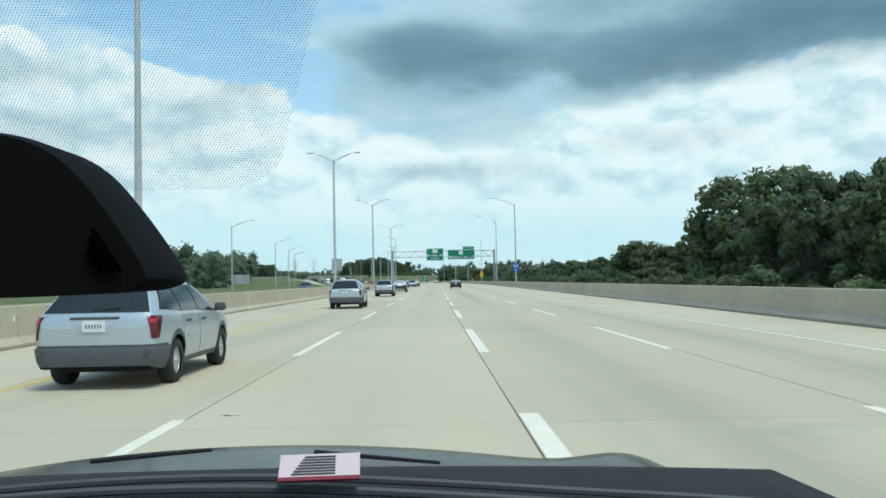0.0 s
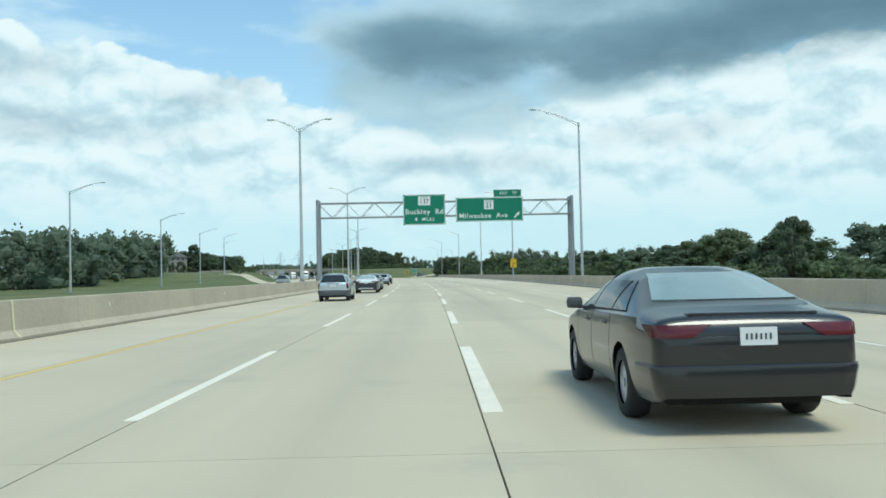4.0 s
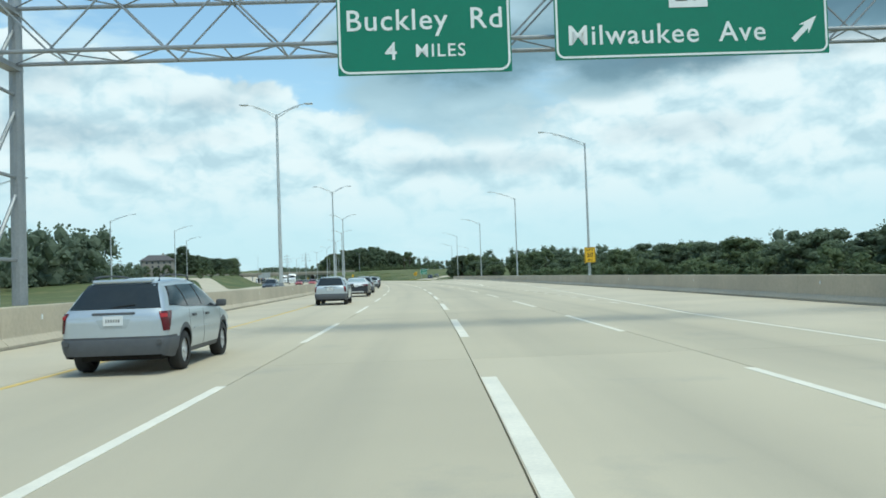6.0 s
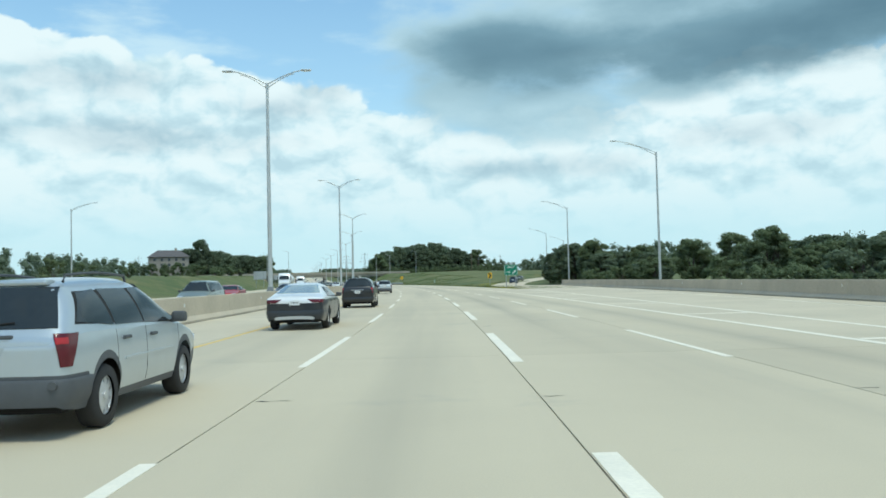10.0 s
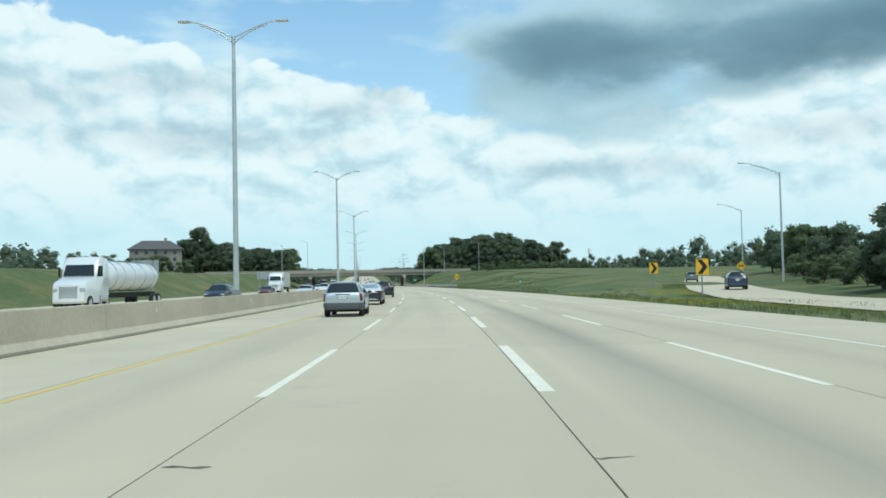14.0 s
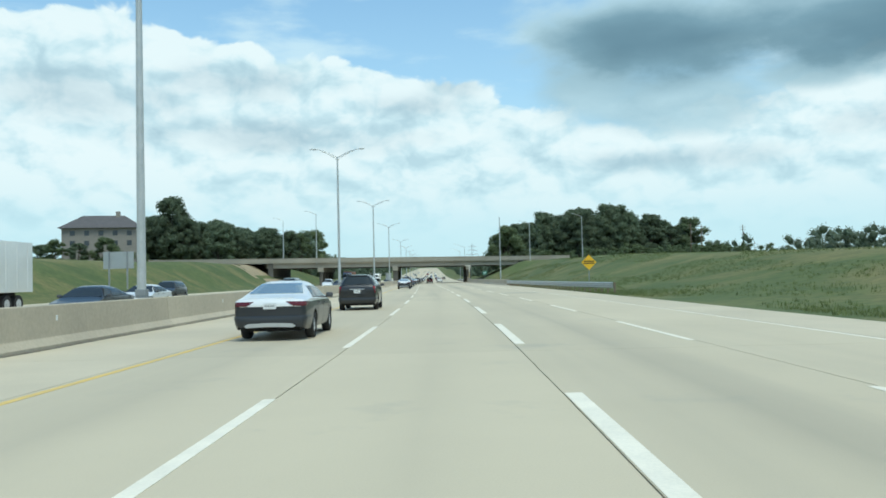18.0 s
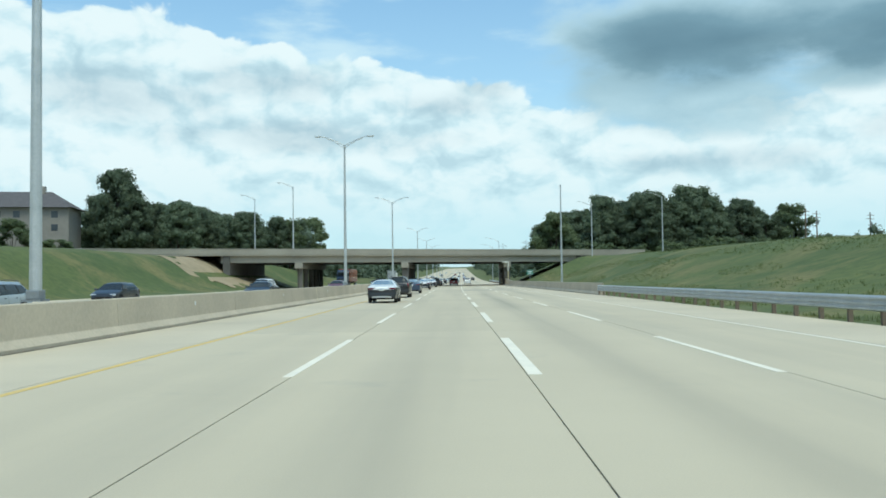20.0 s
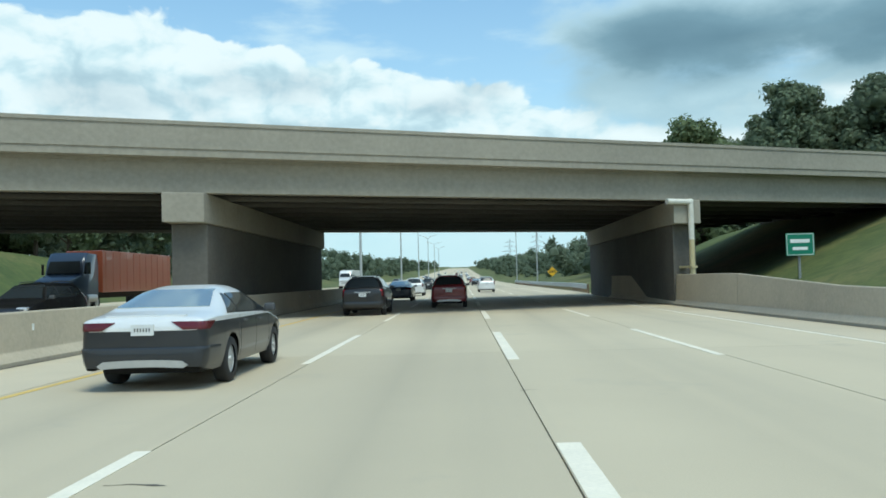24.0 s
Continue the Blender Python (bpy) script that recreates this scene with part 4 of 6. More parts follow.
# wood on the other side
for i in range(36):
    a = RNG.random()
    put_tree(838 + RNG.uniform(0, 70), -46 - a * 48, (14.6 + 6.5 * a) * RNG.uniform(.9, 1.05), 4.8)
for s, l, h in ((840, -82, 24.5), (846, -88, 22), (838, -78, 21), (870, -46, 13.5), (868, -49, 14.5), (842, -68, 19)):
    put_tree(s, l, h, 4.8)
for i in range(10):
    put_bush(430 + i * 22, -46 - RNG.uniform(0, 6), RNG.uniform(2, 3.4))


def hash_of(text):
    return sum((i + 1) * ord(c) for i, c in enumerate(text))


def far_wood(name, rows, label):
    """A distant wood as one mesh of ragged crowns and leaf sprays."""
    verts, faces = [], []
    rg = random.Random(hash_of(name))
    unit = bmesh.new()
    bmesh.ops.create_icosphere(unit, subdivisions=1, radius=1.0)
    uv = [v.co.copy() for v in unit.verts]
    uf = [[v.index for v in f.verts] for f in unit.faces]
    unit.free()
    for s0, s1, l0, l1, n, h0, h1 in rows:
        for i in range(n):
            s, l = rg.uniform(s0, s1), rg.uniform(l0, l1)
            h = rg.uniform(h0, h1)
            p = flat_at(s, l) + Vector((0, 0, ground_z(s, l) if abs(l) < 320 and s < 2600 else 0))
            for k in range(7):
                c = p + Vector((rg.uniform(-.32, .32) * h, rg.uniform(-.32, .32) * h, h * (0.10 + 0.12 * k)))
                r = h * rg.uniform(.11, .20)
                o = len(verts)
                for v in uv:
                    q = rg.uniform(.7, 1.25)
                    verts.append((c.x + v.x * r * q * .8, c.y + v.y * r * q * .8, c.z + v.z * r * q * .8))
                faces += [[a + o for a in f] for f in uf]
                for w in range(42):
                    d = Vector((rg.gauss(0, 1), rg.gauss(0, 1), rg.gauss(0, 1))).normalized()
                    e = d.orthogonal().normalized()
                    g = c + d * r * rg.uniform(.8, 1.25)
                    z = h * rg.uniform(.017, .031)
                    o = len(verts)
                    verts.extend([tuple(g - d * z), tuple(g + e * z), tuple(g + d * z * 1.5), tuple(g - e * z)])
                    faces.append([o, o + 1, o + 2, o + 3])
    tagged(pymesh(name, verts, faces, M_FAR), label, "trees", kind="stuff")


far_wood("woods_on_the_fields", [(250, 900, 130, 300, 130, 10, 15), (845, 900, 100, 250, 60, 6, 11)], "distant dark green woods beyond the fields")
far_wood("woods_across_the_lanes", [(150, 460, -104, -76, 95, 10, 15.5), (460, 760, -125, -100, 40, 7, 11), (150, 900, -330, -130, 90, 10, 14)], "dark green woods across the oncoming lanes")
far_wood("woods_along_the_climb", [(875, 1350, 24, 46, 120, 7, 12), (875, 1350, -68, -42, 120, 8, 13), (1350, 2300, 26, 70, 110, 9, 14), (1350, 2300, -90, -44, 110, 9, 14)], "dark green woods lining the climbing road")
far_wood("woods_on_the_horizon", [(1350, 1420, -420, -70, 60, 12, 17), (1350, 1420, 60, 420, 60, 12, 17), (1500, 1700, -1000, -120, 80, 16, 26), (1500, 1700, 100, 1000, 80, 16, 26)], "distant line of trees on the horizon")


# ---- house and pylons ----
def build_house():
    t = thing("house", stand(828, -99, 12.2, 12), "large grey-roofed house above the bank", "house")
    wallm = material("siding", (0.30, 0.275, 0.24), (0.24, 0.22, 0.19), 0.8)
    roofm = material("shingle_roof", (0.13, 0.12, 0.12), (0.09, 0.085, 0.085), 0.9, fine_scale=20)
    b = B()
    box(b, -11, 11, -6, 6, -8, 6.5)
    part("wall", b, wallm, t)
    vs = [(-12, -7, 6.5), (12, -7, 6.5), (12, 7, 6.5), (-12, 7, 6.5), (-6, 0, 10.6), (6, 0, 10.6)]
    r = pymesh("roof", vs, [(0, 1, 5, 4), (1, 2, 5), (2, 3, 4, 5), (3, 0, 4), (3, 2, 1, 0)], roofm, t)
    b = B()
    box(b, 3.5, 4.7, -1, 0.2, 8.5, 11.8)
    part("chimney", b, wallm, t)
    for x in (-8, -4, 0, 4, 8):
        for z in (1.2, 4.2):
            b = B()
            box(b, x - 0.7, x + 0.7, -6.05, -6.003, z, z + 1.5)
            w = part("window", b, material("window_dark", (0.06, 0.07, 0.08), (0.05, 0.06, 0.07), 0.1) if "window_dark" not in bpy.data.materials else bpy.data.materials["window_dark"], t)


build_house()
for s, l, h in ((812, -84, 7), (808, -91, 8), (806, -98, 7.5), (808, -105, 8.5), (812, -112, 9)):
    put_tree(s, l, h, wide=1.3)


def pylon(m, h, label="grey lattice power pylon on the horizon"):
    t = thing("pylon", m, label, "pylon", "power pylons")
    b = B()
    w = h * 0.085
    for sx in (-1, 1):
        for sy in (-1, 1):
            tube(b, (sx * w, sy * w, 0), (sx * w * .25, sy * w * .25, h * .62), 0.28, 0.22, 5)
            tube(b, (sx * w * .25, sy * w * .25, h * .62), (0, 0, h), 0.22, 0.12, 5)
    part("leg_frame", b, M_STEEL, t)
    b = B()
    n = 7
    for i in range(n):
        z0, z1 = h * .62 * i / n, h * .62 * (i + 1) / n
        w0, w1 = w * (1 - .75 * i / n), w * (1 - .75 * (i + 1) / n)
        for sy in (-1, 1):
            tube(b, (-w0, sy * w0, z0), (w1, sy * w1, z1), 0.13, n=4)
            tube(b, (w0, sy * w0, z0), (-w1, sy * w1, z1), 0.13, n=4)
    part("bracing", b, M_STEEL, t)
    for z, r in ((.66, 0.20), (.78, .16), (.90, .12)):
        b = B()
        tube(b, (-h * r, 0, h * z), (h * r, 0, h * z), 0.16, n=4)
        tube(b, (-h * r, 0, h * z), (0, 0, h * (z + .05)), 0.12, n=4)
        tube(b, (h * r, 0, h * z), (0, 0, h * (z + .05)), 0.12, n=4)
        part("cross_arm", b, M_STEEL, t)
    return t


def by_bearing(az, dist, z):
    return pose(at(536, 0).x - dist * math.sin(radians(az)), at(536, 0).y + dist * math.cos(radians(az)), z, 0, 0, az)


py = pylon(by_bearing(10.0, 1150, 4), 46)
for az, dist, h in ((11.4, 1350, 50), (2.7, 1250, 40), (0.9, 1500, 44), (-6.4, 1150, 34), (29.0, 620, 26), (30.2, 600, 26), (-13.5, 1000, 34), (-16.2, 1000, 30)):
    copy_thing(py, by_bearing(az, dist, 4) @ Matrix.Diagonal((h / 46, h / 46, h / 46, 1)))



# ---- verge plants ----
def verge(name, n, s0, s1, lat0, lat1, h0, h1, mat, label, seed, keep=0.0):
    """Tufts of narrow blades on the ground between two offsets."""
    rg = random.Random(seed)
    verts, faces = [], []
    for i in range(n):
        s = rg.uniform(s0, s1)
        a, c = (lat0(s), lat1(s)) if callable(lat0) else (lat0, lat1)
        l = a + (c - a) * rg.random() ** 1.4
        if noise.noise(Vector((s * .05, l * .18, seed))) < keep:
            continue
        p = at(s, l, ground_z(s, l))
        h = rg.uniform(h0, h1)
        for k in range(5):
            d = Vector((rg.gauss(0, 1), rg.gauss(0, 1), 0)).normalized()
            e = Vector((-d.y, d.x, 0)) * h * .10
            q = p + Vector((rg.uniform(-.15, .15), rg.uniform(-.15, .15), -.02))
            o = len(verts)
            verts.extend([tuple(q - e), tuple(q + e), tuple(q + d * h * .35 + Vector((0, 0, h)))])
            faces.append([o, o + 1, o + 2])
    tagged(pymesh(name, verts, faces, mat), label, "grass", kind="stuff")


verge("verge_grass", 9000, 424, 700, lambda s: max(12.4, edge_right(s)) + .2, lambda s: max(12.4, edge_right(s)) + 9, .08, .24, M_BLADE, "rough green verge grass beside the concrete", 3)
verge("verge_weeds", 2600, 424, 545, lambda s: max(12.4, edge_right(s)) + .4, lambda s: max(12.4, edge_right(s)) + 6, .08, .20, M_WEED, "yellow flowering weeds in the verge", 4, 0.2)
verge("ramp_weeds", 5200, 420, 528, lambda s: ramp_mid(s) - 3.4, lambda s: ramp_mid(s) - 7.5, .05, .15, M_WEED, "low yellow weeds along the edge of the ramp", 14, -0.02)
verge("ramp_grass", 5000, 424, 545, lambda s: ramp_mid(s) - 3.3, lambda s: ramp_mid(s) - 6, .06, .16, M_BLADE, "rough grass along the edge of the ramp", 15)
verge("bank_grass", 30000, 590, 800, lambda s: 13.6, lambda s: 36.0, .06, .20, M_BLADE, "long grass on the bank", 5)
verge("bank_grass_across", 7000, 400, 800, lambda s: -35.2, lambda s: -50.0, .05, .14, M_BLADE, "long grass on the far bank", 6)


# ---- bare slope below the overpass, bushes and poles on the bank ----
def soil_patch(name, s0, s1, l0, l1, label):
    """Worn earth draped over the ground, with a ragged rim."""
    verts, faces, keep = [], [], {}
    n, m = 120, 90
    for i in range(n + 1):
        for j in range(m + 1):
            s, l = s0 + (s1 - s0) * i / n, l0 + (l1 - l0) * j / m
            u, v = abs(2 * i / n - 1), abs(2 * j / m - 1)
            rim = 1.05 - math.sqrt(u * u + v * v) + 0.5 * noise.noise(Vector((s * .22, l * .3, 2.0)))
            keep[i, j] = rim > 0.12
            verts.append(at(s, l, ground_z(s, l) + 0.10 + min(0, rim - 0.3) * 0.6))
    for i in range(n):
        for j in range(m):
            if keep[i, j] and keep[i + 1, j] and keep[i, j + 1] and keep[i + 1, j + 1]:
                a = i * (m + 1) + j
                faces.append((a, a + 1, a + m + 2, a + m + 1))
    tagged(pymesh(name, verts, faces, M_SOIL, smooth=True), label, "soil", kind="structure")


soil_patch("bare_slope", 766, 806, -35.4, -48.5, "bare tan earth slope below the end of the overpass")
for i in range(26):
    put_bush(842 + RNG.uniform(-6, 10), 36 + i * 2.9, RNG.uniform(2.2, 4.6))
for i in range(9):
    put_bush(800 + RNG.uniform(-4, 6), 48 + i * 5, RNG.uniform(1.8, 3.4))


def utility_pole(m, label):
    t = thing("utility_pole", m, label, "utility pole", "utility poles")
    b = B()
    tube(b, (0, 0, -1.5), (0, 0, 11), .17, .12, 8)
    part("pole", b, M_WOOD, t)
    for z in (10.2, 9.3):
        b = B()
        box(b, -1.2, 1.2, -.06, .06, z, z + .12)
        part("crossarm", b, M_WOOD, t)
    b = B()
    tube(b, (.34, 0, 7.6), (.34, 0, 8.6), .25, n=10)
    part("transformer", b, M_STEEL, t)
    return t


up = utility_pole(stand(838, 84, ground_z(838, 84), 20), "wooden utility pole with crossarms on the bank")
copy_thing(up, stand(846, 90, ground_z(846, 90), 20))
copy_thing(up, stand(852, 106, ground_z(852, 106), 20))
# ---- vehicles ----
def paint(name, c, rough=0.28, metal=0.15):
    return material(name, c, tuple(x * 0.93 for x in c), rough, metal, scale=0.8, fine_scale=6, coat=0.6)


P_SILVER = paint("paint_silver", (0.50, 0.55, 0.58), 0.38, 0.55)
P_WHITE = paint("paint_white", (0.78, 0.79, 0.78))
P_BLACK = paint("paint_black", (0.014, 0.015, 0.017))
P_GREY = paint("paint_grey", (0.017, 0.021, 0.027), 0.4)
P_RED = paint("paint_red", (0.17, 0.014, 0.020))
P_MAROON = paint("paint_maroon", (0.13, 0.02, 0.02))
P_BRED = paint("paint_bright_red", (0.42, 0.05, 0.04))
P_BLUE = paint("paint_dark_blue", (0.03, 0.05, 0.09))
P_SAGE = paint("paint_sage", (0.20, 0.23, 0.20))
M_GLASS = material("tinted_glass", (0.030, 0.037, 0.041), (0.024, 0.030, 0.034), 0.05)
M_GLASS.node_tree.nodes["Principled BSDF"].inputs["Specular IOR Level"].default_value = 0.3
# pale base colour imitates sky reflected in the sedans' rear windows
M_GLASS2 = material("sky_lit_glass", (0.50, 0.57, 0.58), (0.44, 0.51, 0.52), 0.06, 0.75)
M_TYRE = material("tyre_rubber", (0.020, 0.020, 0.021), (0.03, 0.03, 0.03), 0.85)
M_RIM = material("alloy", (0.62, 0.63, 0.64), (0.50, 0.51, 0.52), 0.4, 0.5)
M_PLASTIC = material("grey_plastic", (0.085, 0.09, 0.095), (0.065, 0.07, 0.075), 0.65)
M_CLAD = material("dark_cladding", (0.085, 0.092, 0.10), (0.07, 0.075, 0.083), 0.6)
M_TAIL = material("tail_light_red", (0.11, 0.012, 0.018), (0.07, 0.008, 0.012), 0.2)
M_LENS = material("lamp_lens_red", (0.42, 0.02, 0.03), (0.34, 0.015, 0.02), 0.15)
# darker copy of the silver paint, shade of the plate recess as colour
P_SILVER_SHADED = paint("paint_silver_shaded", (0.42, 0.46, 0.48), 0.5)
M_HEAD = material("headlight_clear", (0.62, 0.65, 0.68), (0.5, 0.52, 0.55), 0.08, 0.3)
M_PLATE = material("plate_white", (0.72, 0.74, 0.74), (0.64, 0.66, 0.66), 0.5)
M_UNDER = material("underbody", (0.012, 0.012, 0.012), (0.018, 0.018, 0.018), 0.9)
M_ALUSTRIP = material("silver_trim", (0.55, 0.56, 0.56), (0.46, 0.47, 0.47), 0.35, 0.6)


def loft(name, cols, mat, parent, angle=38):
    """Skin between equal rings of points (each ring is closed); both end rings are capped."""
    b = B()
    rings = [[b.verts.new(p) for p in c] for c in cols]
    n = len(cols[0])
    for r, q in zip(rings, rings[1:]):
        for i in range(n):
            j = (i + 1) % n
            b.faces.new((r[i], r[j], q[j], q[i]))
    b.faces.new(rings[0][::-1])
    b.faces.new(rings[-1])
    bmesh.ops.recalc_face_normals(b, faces=b.faces)
    for f in b.faces:
        f.smooth = True
    for e in b.edges:
        if len(e.link_faces) == 2 and e.calc_face_angle(0) > radians(angle):
            e.smooth = False
    return part(name, b, mat, parent)


def wheel(parent, x, y, r, side, rim=True):
    b = B()
    w = 0.21
    prof = [(r * .62, -w / 2), (r * .94, -w / 2), (r, -w * .33), (r, w * .33), (r * .94, w / 2), (r * .62, w / 2)]
    n = 22
    rings = []
    for i in range(n):
        a = 2 * math.pi * i / n
        rings.append([b.verts.new((x + d, y + q * math.cos(a), r + q * math.sin(a))) for q, d in prof])
    for i in range(n):
        p, q = rings[i], rings[(i + 1) % n]
        for j in range(len(prof) - 1):
            b.faces.new((p[j], p[j + 1], q[j + 1], q[j]))
    bmesh.ops.recalc_face_normals(b, faces=b.faces)
    for f in b.faces:
        f.smooth = True
    t = part("wheel", b, M_TYRE, parent, "black tyre with alloy rim")
    b = B()
    xo = x + side * w * .47
    tube(b, (xo - side * 0.10, y, r), (xo - side * 0.07, y, r), r * .63, n=20)
    for i in range(10):
        a = 2 * math.pi * i / 10
        o = Vector((0, math.cos(a), math.sin(a)))
        pth = Vector((0, -math.sin(a), math.cos(a)))
        c0, c1 = Vector((xo - side * .02, y, r)) + o * r * .12, Vector((xo - side * .03, y, r)) + o * r * .60
        vs = [b.verts.new(c0 - pth * .030), b.verts.new(c0 + pth * .030), b.verts.new(c1 + pth * .040), b.verts.new(c1 - pth * .040)]
        b.faces.new(vs)
        vs2 = [b.verts.new(v.co - Vector((side * .05, 0, 0))) for v in vs]
        for k in range(4):
            b.faces.new((vs[k], vs[(k + 1) % 4], vs2[(k + 1) % 4], vs2[k]))
    tube(b, (xo - side * .06, y, r), (xo, y, r), r * .13, n=10)
    ringo = []
    for i in range(22):
        a = 2 * math.pi * i / 22
        ringo.append([b.verts.new((xo - side * dx, y + q * math.cos(a), r + q * math.sin(a))) for q, dx in ((r * .63, .02), (r * .585, .02), (r * .575, .10))])
    for i in range(22):
        p, q = ringo[i], ringo[(i + 1) % 22]
        for j in range(2):
            b.faces.new((p[j], p[j + 1], q[j + 1], q[j]))
    bmesh.ops.recalc_face_normals(b, faces=b.faces)
    part("rim", b, M_RIM, t)


def curve_of(pts, y0, y1, soft=0.05):
    """A smooth line through (y, z) points, as a table that float lookups read."""
    ys = np.linspace(y0 - .3, y1 + .3, 700)
    zs = np.interp(ys, [p[0] for p in pts], [p[1] for p in pts])
    k = max(1, int(soft / (ys[1] - ys[0])))
    w = np.hanning(2 * k + 3)
    pad = np.pad(zs, k + 1, mode="edge")
    zs = np.convolve(pad, w / w.sum(), "valid")
    return lambda y: float(np.interp(y, ys, zs))


def build_car(kind, m, colour, label, lower=None, glass=None, group="cars on the motorway", strip_mat=None, rails=False, roof=None):
    """kind: wagon, sedan, suv, hatch or van. y runs ahead; the origin lies on the road midway between the axles."""
    L, wb, w, h, r = {"wagon": (4.37, 2.60, 1.775, 1.56, .325), "sedan": (4.90, 2.82, 1.85, 1.445, .335), "suv": (4.55, 2.69, 1.85, 1.68, .355),
                      "hatch": (4.2, 2.58, 1.76, 1.48, .32), "van": (5.1, 3.0, 1.98, 1.78, .35)}[kind]
    t = thing("car" if kind != "van" else "minivan", m, label, "car", group)
    ro = (L - wb) * (0.50 if kind != "sedan" else 0.54)
    ya, yf = -wb / 2 - ro, wb / 2 + (L - wb) - ro       # rear and front ends
    tall = kind != "sedan"
    br, bf = {"wagon": (1.01, .94), "sedan": (1.00, .93), "suv": (1.13, 1.06), "hatch": (1.0, .94), "van": (1.10, 1.02)}[kind]
    hood = {"wagon": .92, "sedan": .87, "suv": 1.02, "hatch": .92, "van": 1.0}[kind]
    cowl = yf - {"wagon": 1.02, "sedan": 1.32, "suv": 1.15, "hatch": 1.0, "van": .95}[kind]
    lean = {"wagon": .36, "suv": .30, "hatch": .40, "van": .22, "sedan": 1.0}[kind]
    if tall:
        top = [(ya, br - .02), (ya + .05, br + .02), (ya + .06 + lean, h - .10), (ya + .20 + lean, h - .035), ((ya + cowl) / 2, h)]
    else:
        top = [(ya, br - .08), (ya + .06, br + .01), (ya + .30, br + .045), (ya + .62, br + .085), (ya + 1.50, h - .07), (ya + 1.95, h - .005), (ya + 2.3, h)]
    top += [(cowl - 1.05, h - .01), (cowl - .80, h - .055), (cowl - .62, h - .13), (cowl + .05, bf + .05), (cowl + .30, hood + .02), (yf - .40, hood - .06), (yf - .12, hood - .16), (yf, hood - .28)]
    zt = curve_of(top, ya, yf, .07)
    belt0 = curve_of([(ya, br - .05), (ya + .5, br - .01), (0, (br + bf) / 2), (cowl, bf), (yf - .4, hood - .13), (yf, hood - .33)], ya, yf, .10)
    RC, FR, TUM = .11, .16, .26 if tall else .34

    def tuck(y):
        """How far the skin draws in towards the two ends."""
        a, f = max(0.0, RC - (y - ya)), max(0.0, FR - (yf - y))
        return (RC - math.sqrt(max(0.0, RC * RC - a * a)) if a else 0.0) + (FR - math.sqrt(max(0.0, FR * FR - f * f)) if f else 0.0)

    def plan(y):
        e = max(0.0, (ya + 1.0 - y) / 1.0)
        g = max(0.0, (y - yf + 1.1) / 1.1)
        return w / 2 * (1 - .085 * e ** 2.2 - .16 * g ** 2.4) - tuck(y)

    def ztop(y):
        return zt(y) - tuck(y) * .6

    def belt(y):
        return min(belt0(y), ztop(y) - .03)

    def flank(z):
        return 1 - .035 * max(0.0, (z - .66) / .36) ** 2 - .075 * max(0.0, (.60 - z) / .35) ** 2

    def sill(y):
        base = .26 + .05 * max(0, (ya + .35 - y) / .35) + tuck(y) * .5
        for yw in (-wb / 2, wb / 2):
            d = 1 - ((y - yw) / (r * 1.17)) ** 2
            if d > 0:
                base = max(base, r + r * 1.17 * math.sqrt(d))
        return base

    def side_x(y, z):
        """Half width of the skin at that station and height."""
        zb = belt(y)
        if z <= zb:
            return plan(y) * flank(z)
        hh = ztop(y) - zb
        k = min(1.0, (z - zb) / hh)
        s1 = k ** (1 / .80)
        return plan(y) * flank(zb) * (1 - TUM * min(1.0, (z - zb) / .62)) * max(0.0, 1 - s1 * s1) ** .17

    def rear_y(x, z):
        """Station of the skin, seen from behind, at that place."""
        lo, hi = ya, ya + 2.4
        for _ in range(26):
            mid = (lo + hi) / 2
            if z <= ztop(mid) and side_x(mid, z) >= abs(x):
                hi = mid
            else:
                lo = mid
        return hi

    # the shell: stations along the car, rows from the sill over the roof
    clad = lower is not None and lower is not colour

    def split(y):
        # with a roof colour given, the skin changes colour just below the belt
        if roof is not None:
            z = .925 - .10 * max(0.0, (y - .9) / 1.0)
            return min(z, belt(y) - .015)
        if not clad:
            return min(.42, belt(y) - .05)
        z = .30 + .32 * smooth((ya + .62 - y) / .18) + .26 * smooth((y - yf + .62) / .18)
        return min(z, belt(y) - .02)

    ys = sorted(set([ya, ya + .008, ya + .03, ya + .06, ya + RC] + list(np.linspace(ya + .16, yf - .2, 58)) + [yf - FR, yf - .10, yf - .05, yf - .015, yf]
                    + [yw + sg * r * 1.17 * q for yw in (-wb / 2, wb / 2) for sg in (-1, 1) for q in (1.0, .985, .94, .86, .72)]))
    N1, N2, N3 = 5, 5, 12
    rows = []
    for y in ys:
        z0, zb, z2 = sill(y), belt(y), ztop(y)
        z0 = min(z0, zb - .06)
        z1 = max(split(y), min(z0 + (.085 if clad else .01), zb - .02))
        pts = [(side_x(y, z0 + (z1 - z0) * i / N1), z0 + (z1 - z0) * i / N1) for i in range(N1)]
        pts += [(side_x(y, z1 + (zb - z1) * i / N2), z1 + (zb - z1) * i / N2) for i in range(N2)]
        for i in range(N3 + 1):
            a = math.pi / 2 * i / N3
            z = zb + (z2 - zb) * math.sin(a) ** .80
            x = plan(y) * flank(zb) * (1 - TUM * min(1.0, (z - zb) / .62)) * math.cos(a) ** .34 if i < N3 else 0.0
            pts.append((x, z - (0.012 * (x / (w / 2)) ** 2 if i else 0)))
        rows.append(pts)
    K = N1 + N2 + N3
    c0, c1 = (ya + (.02 if tall else .5)), cowl + .12

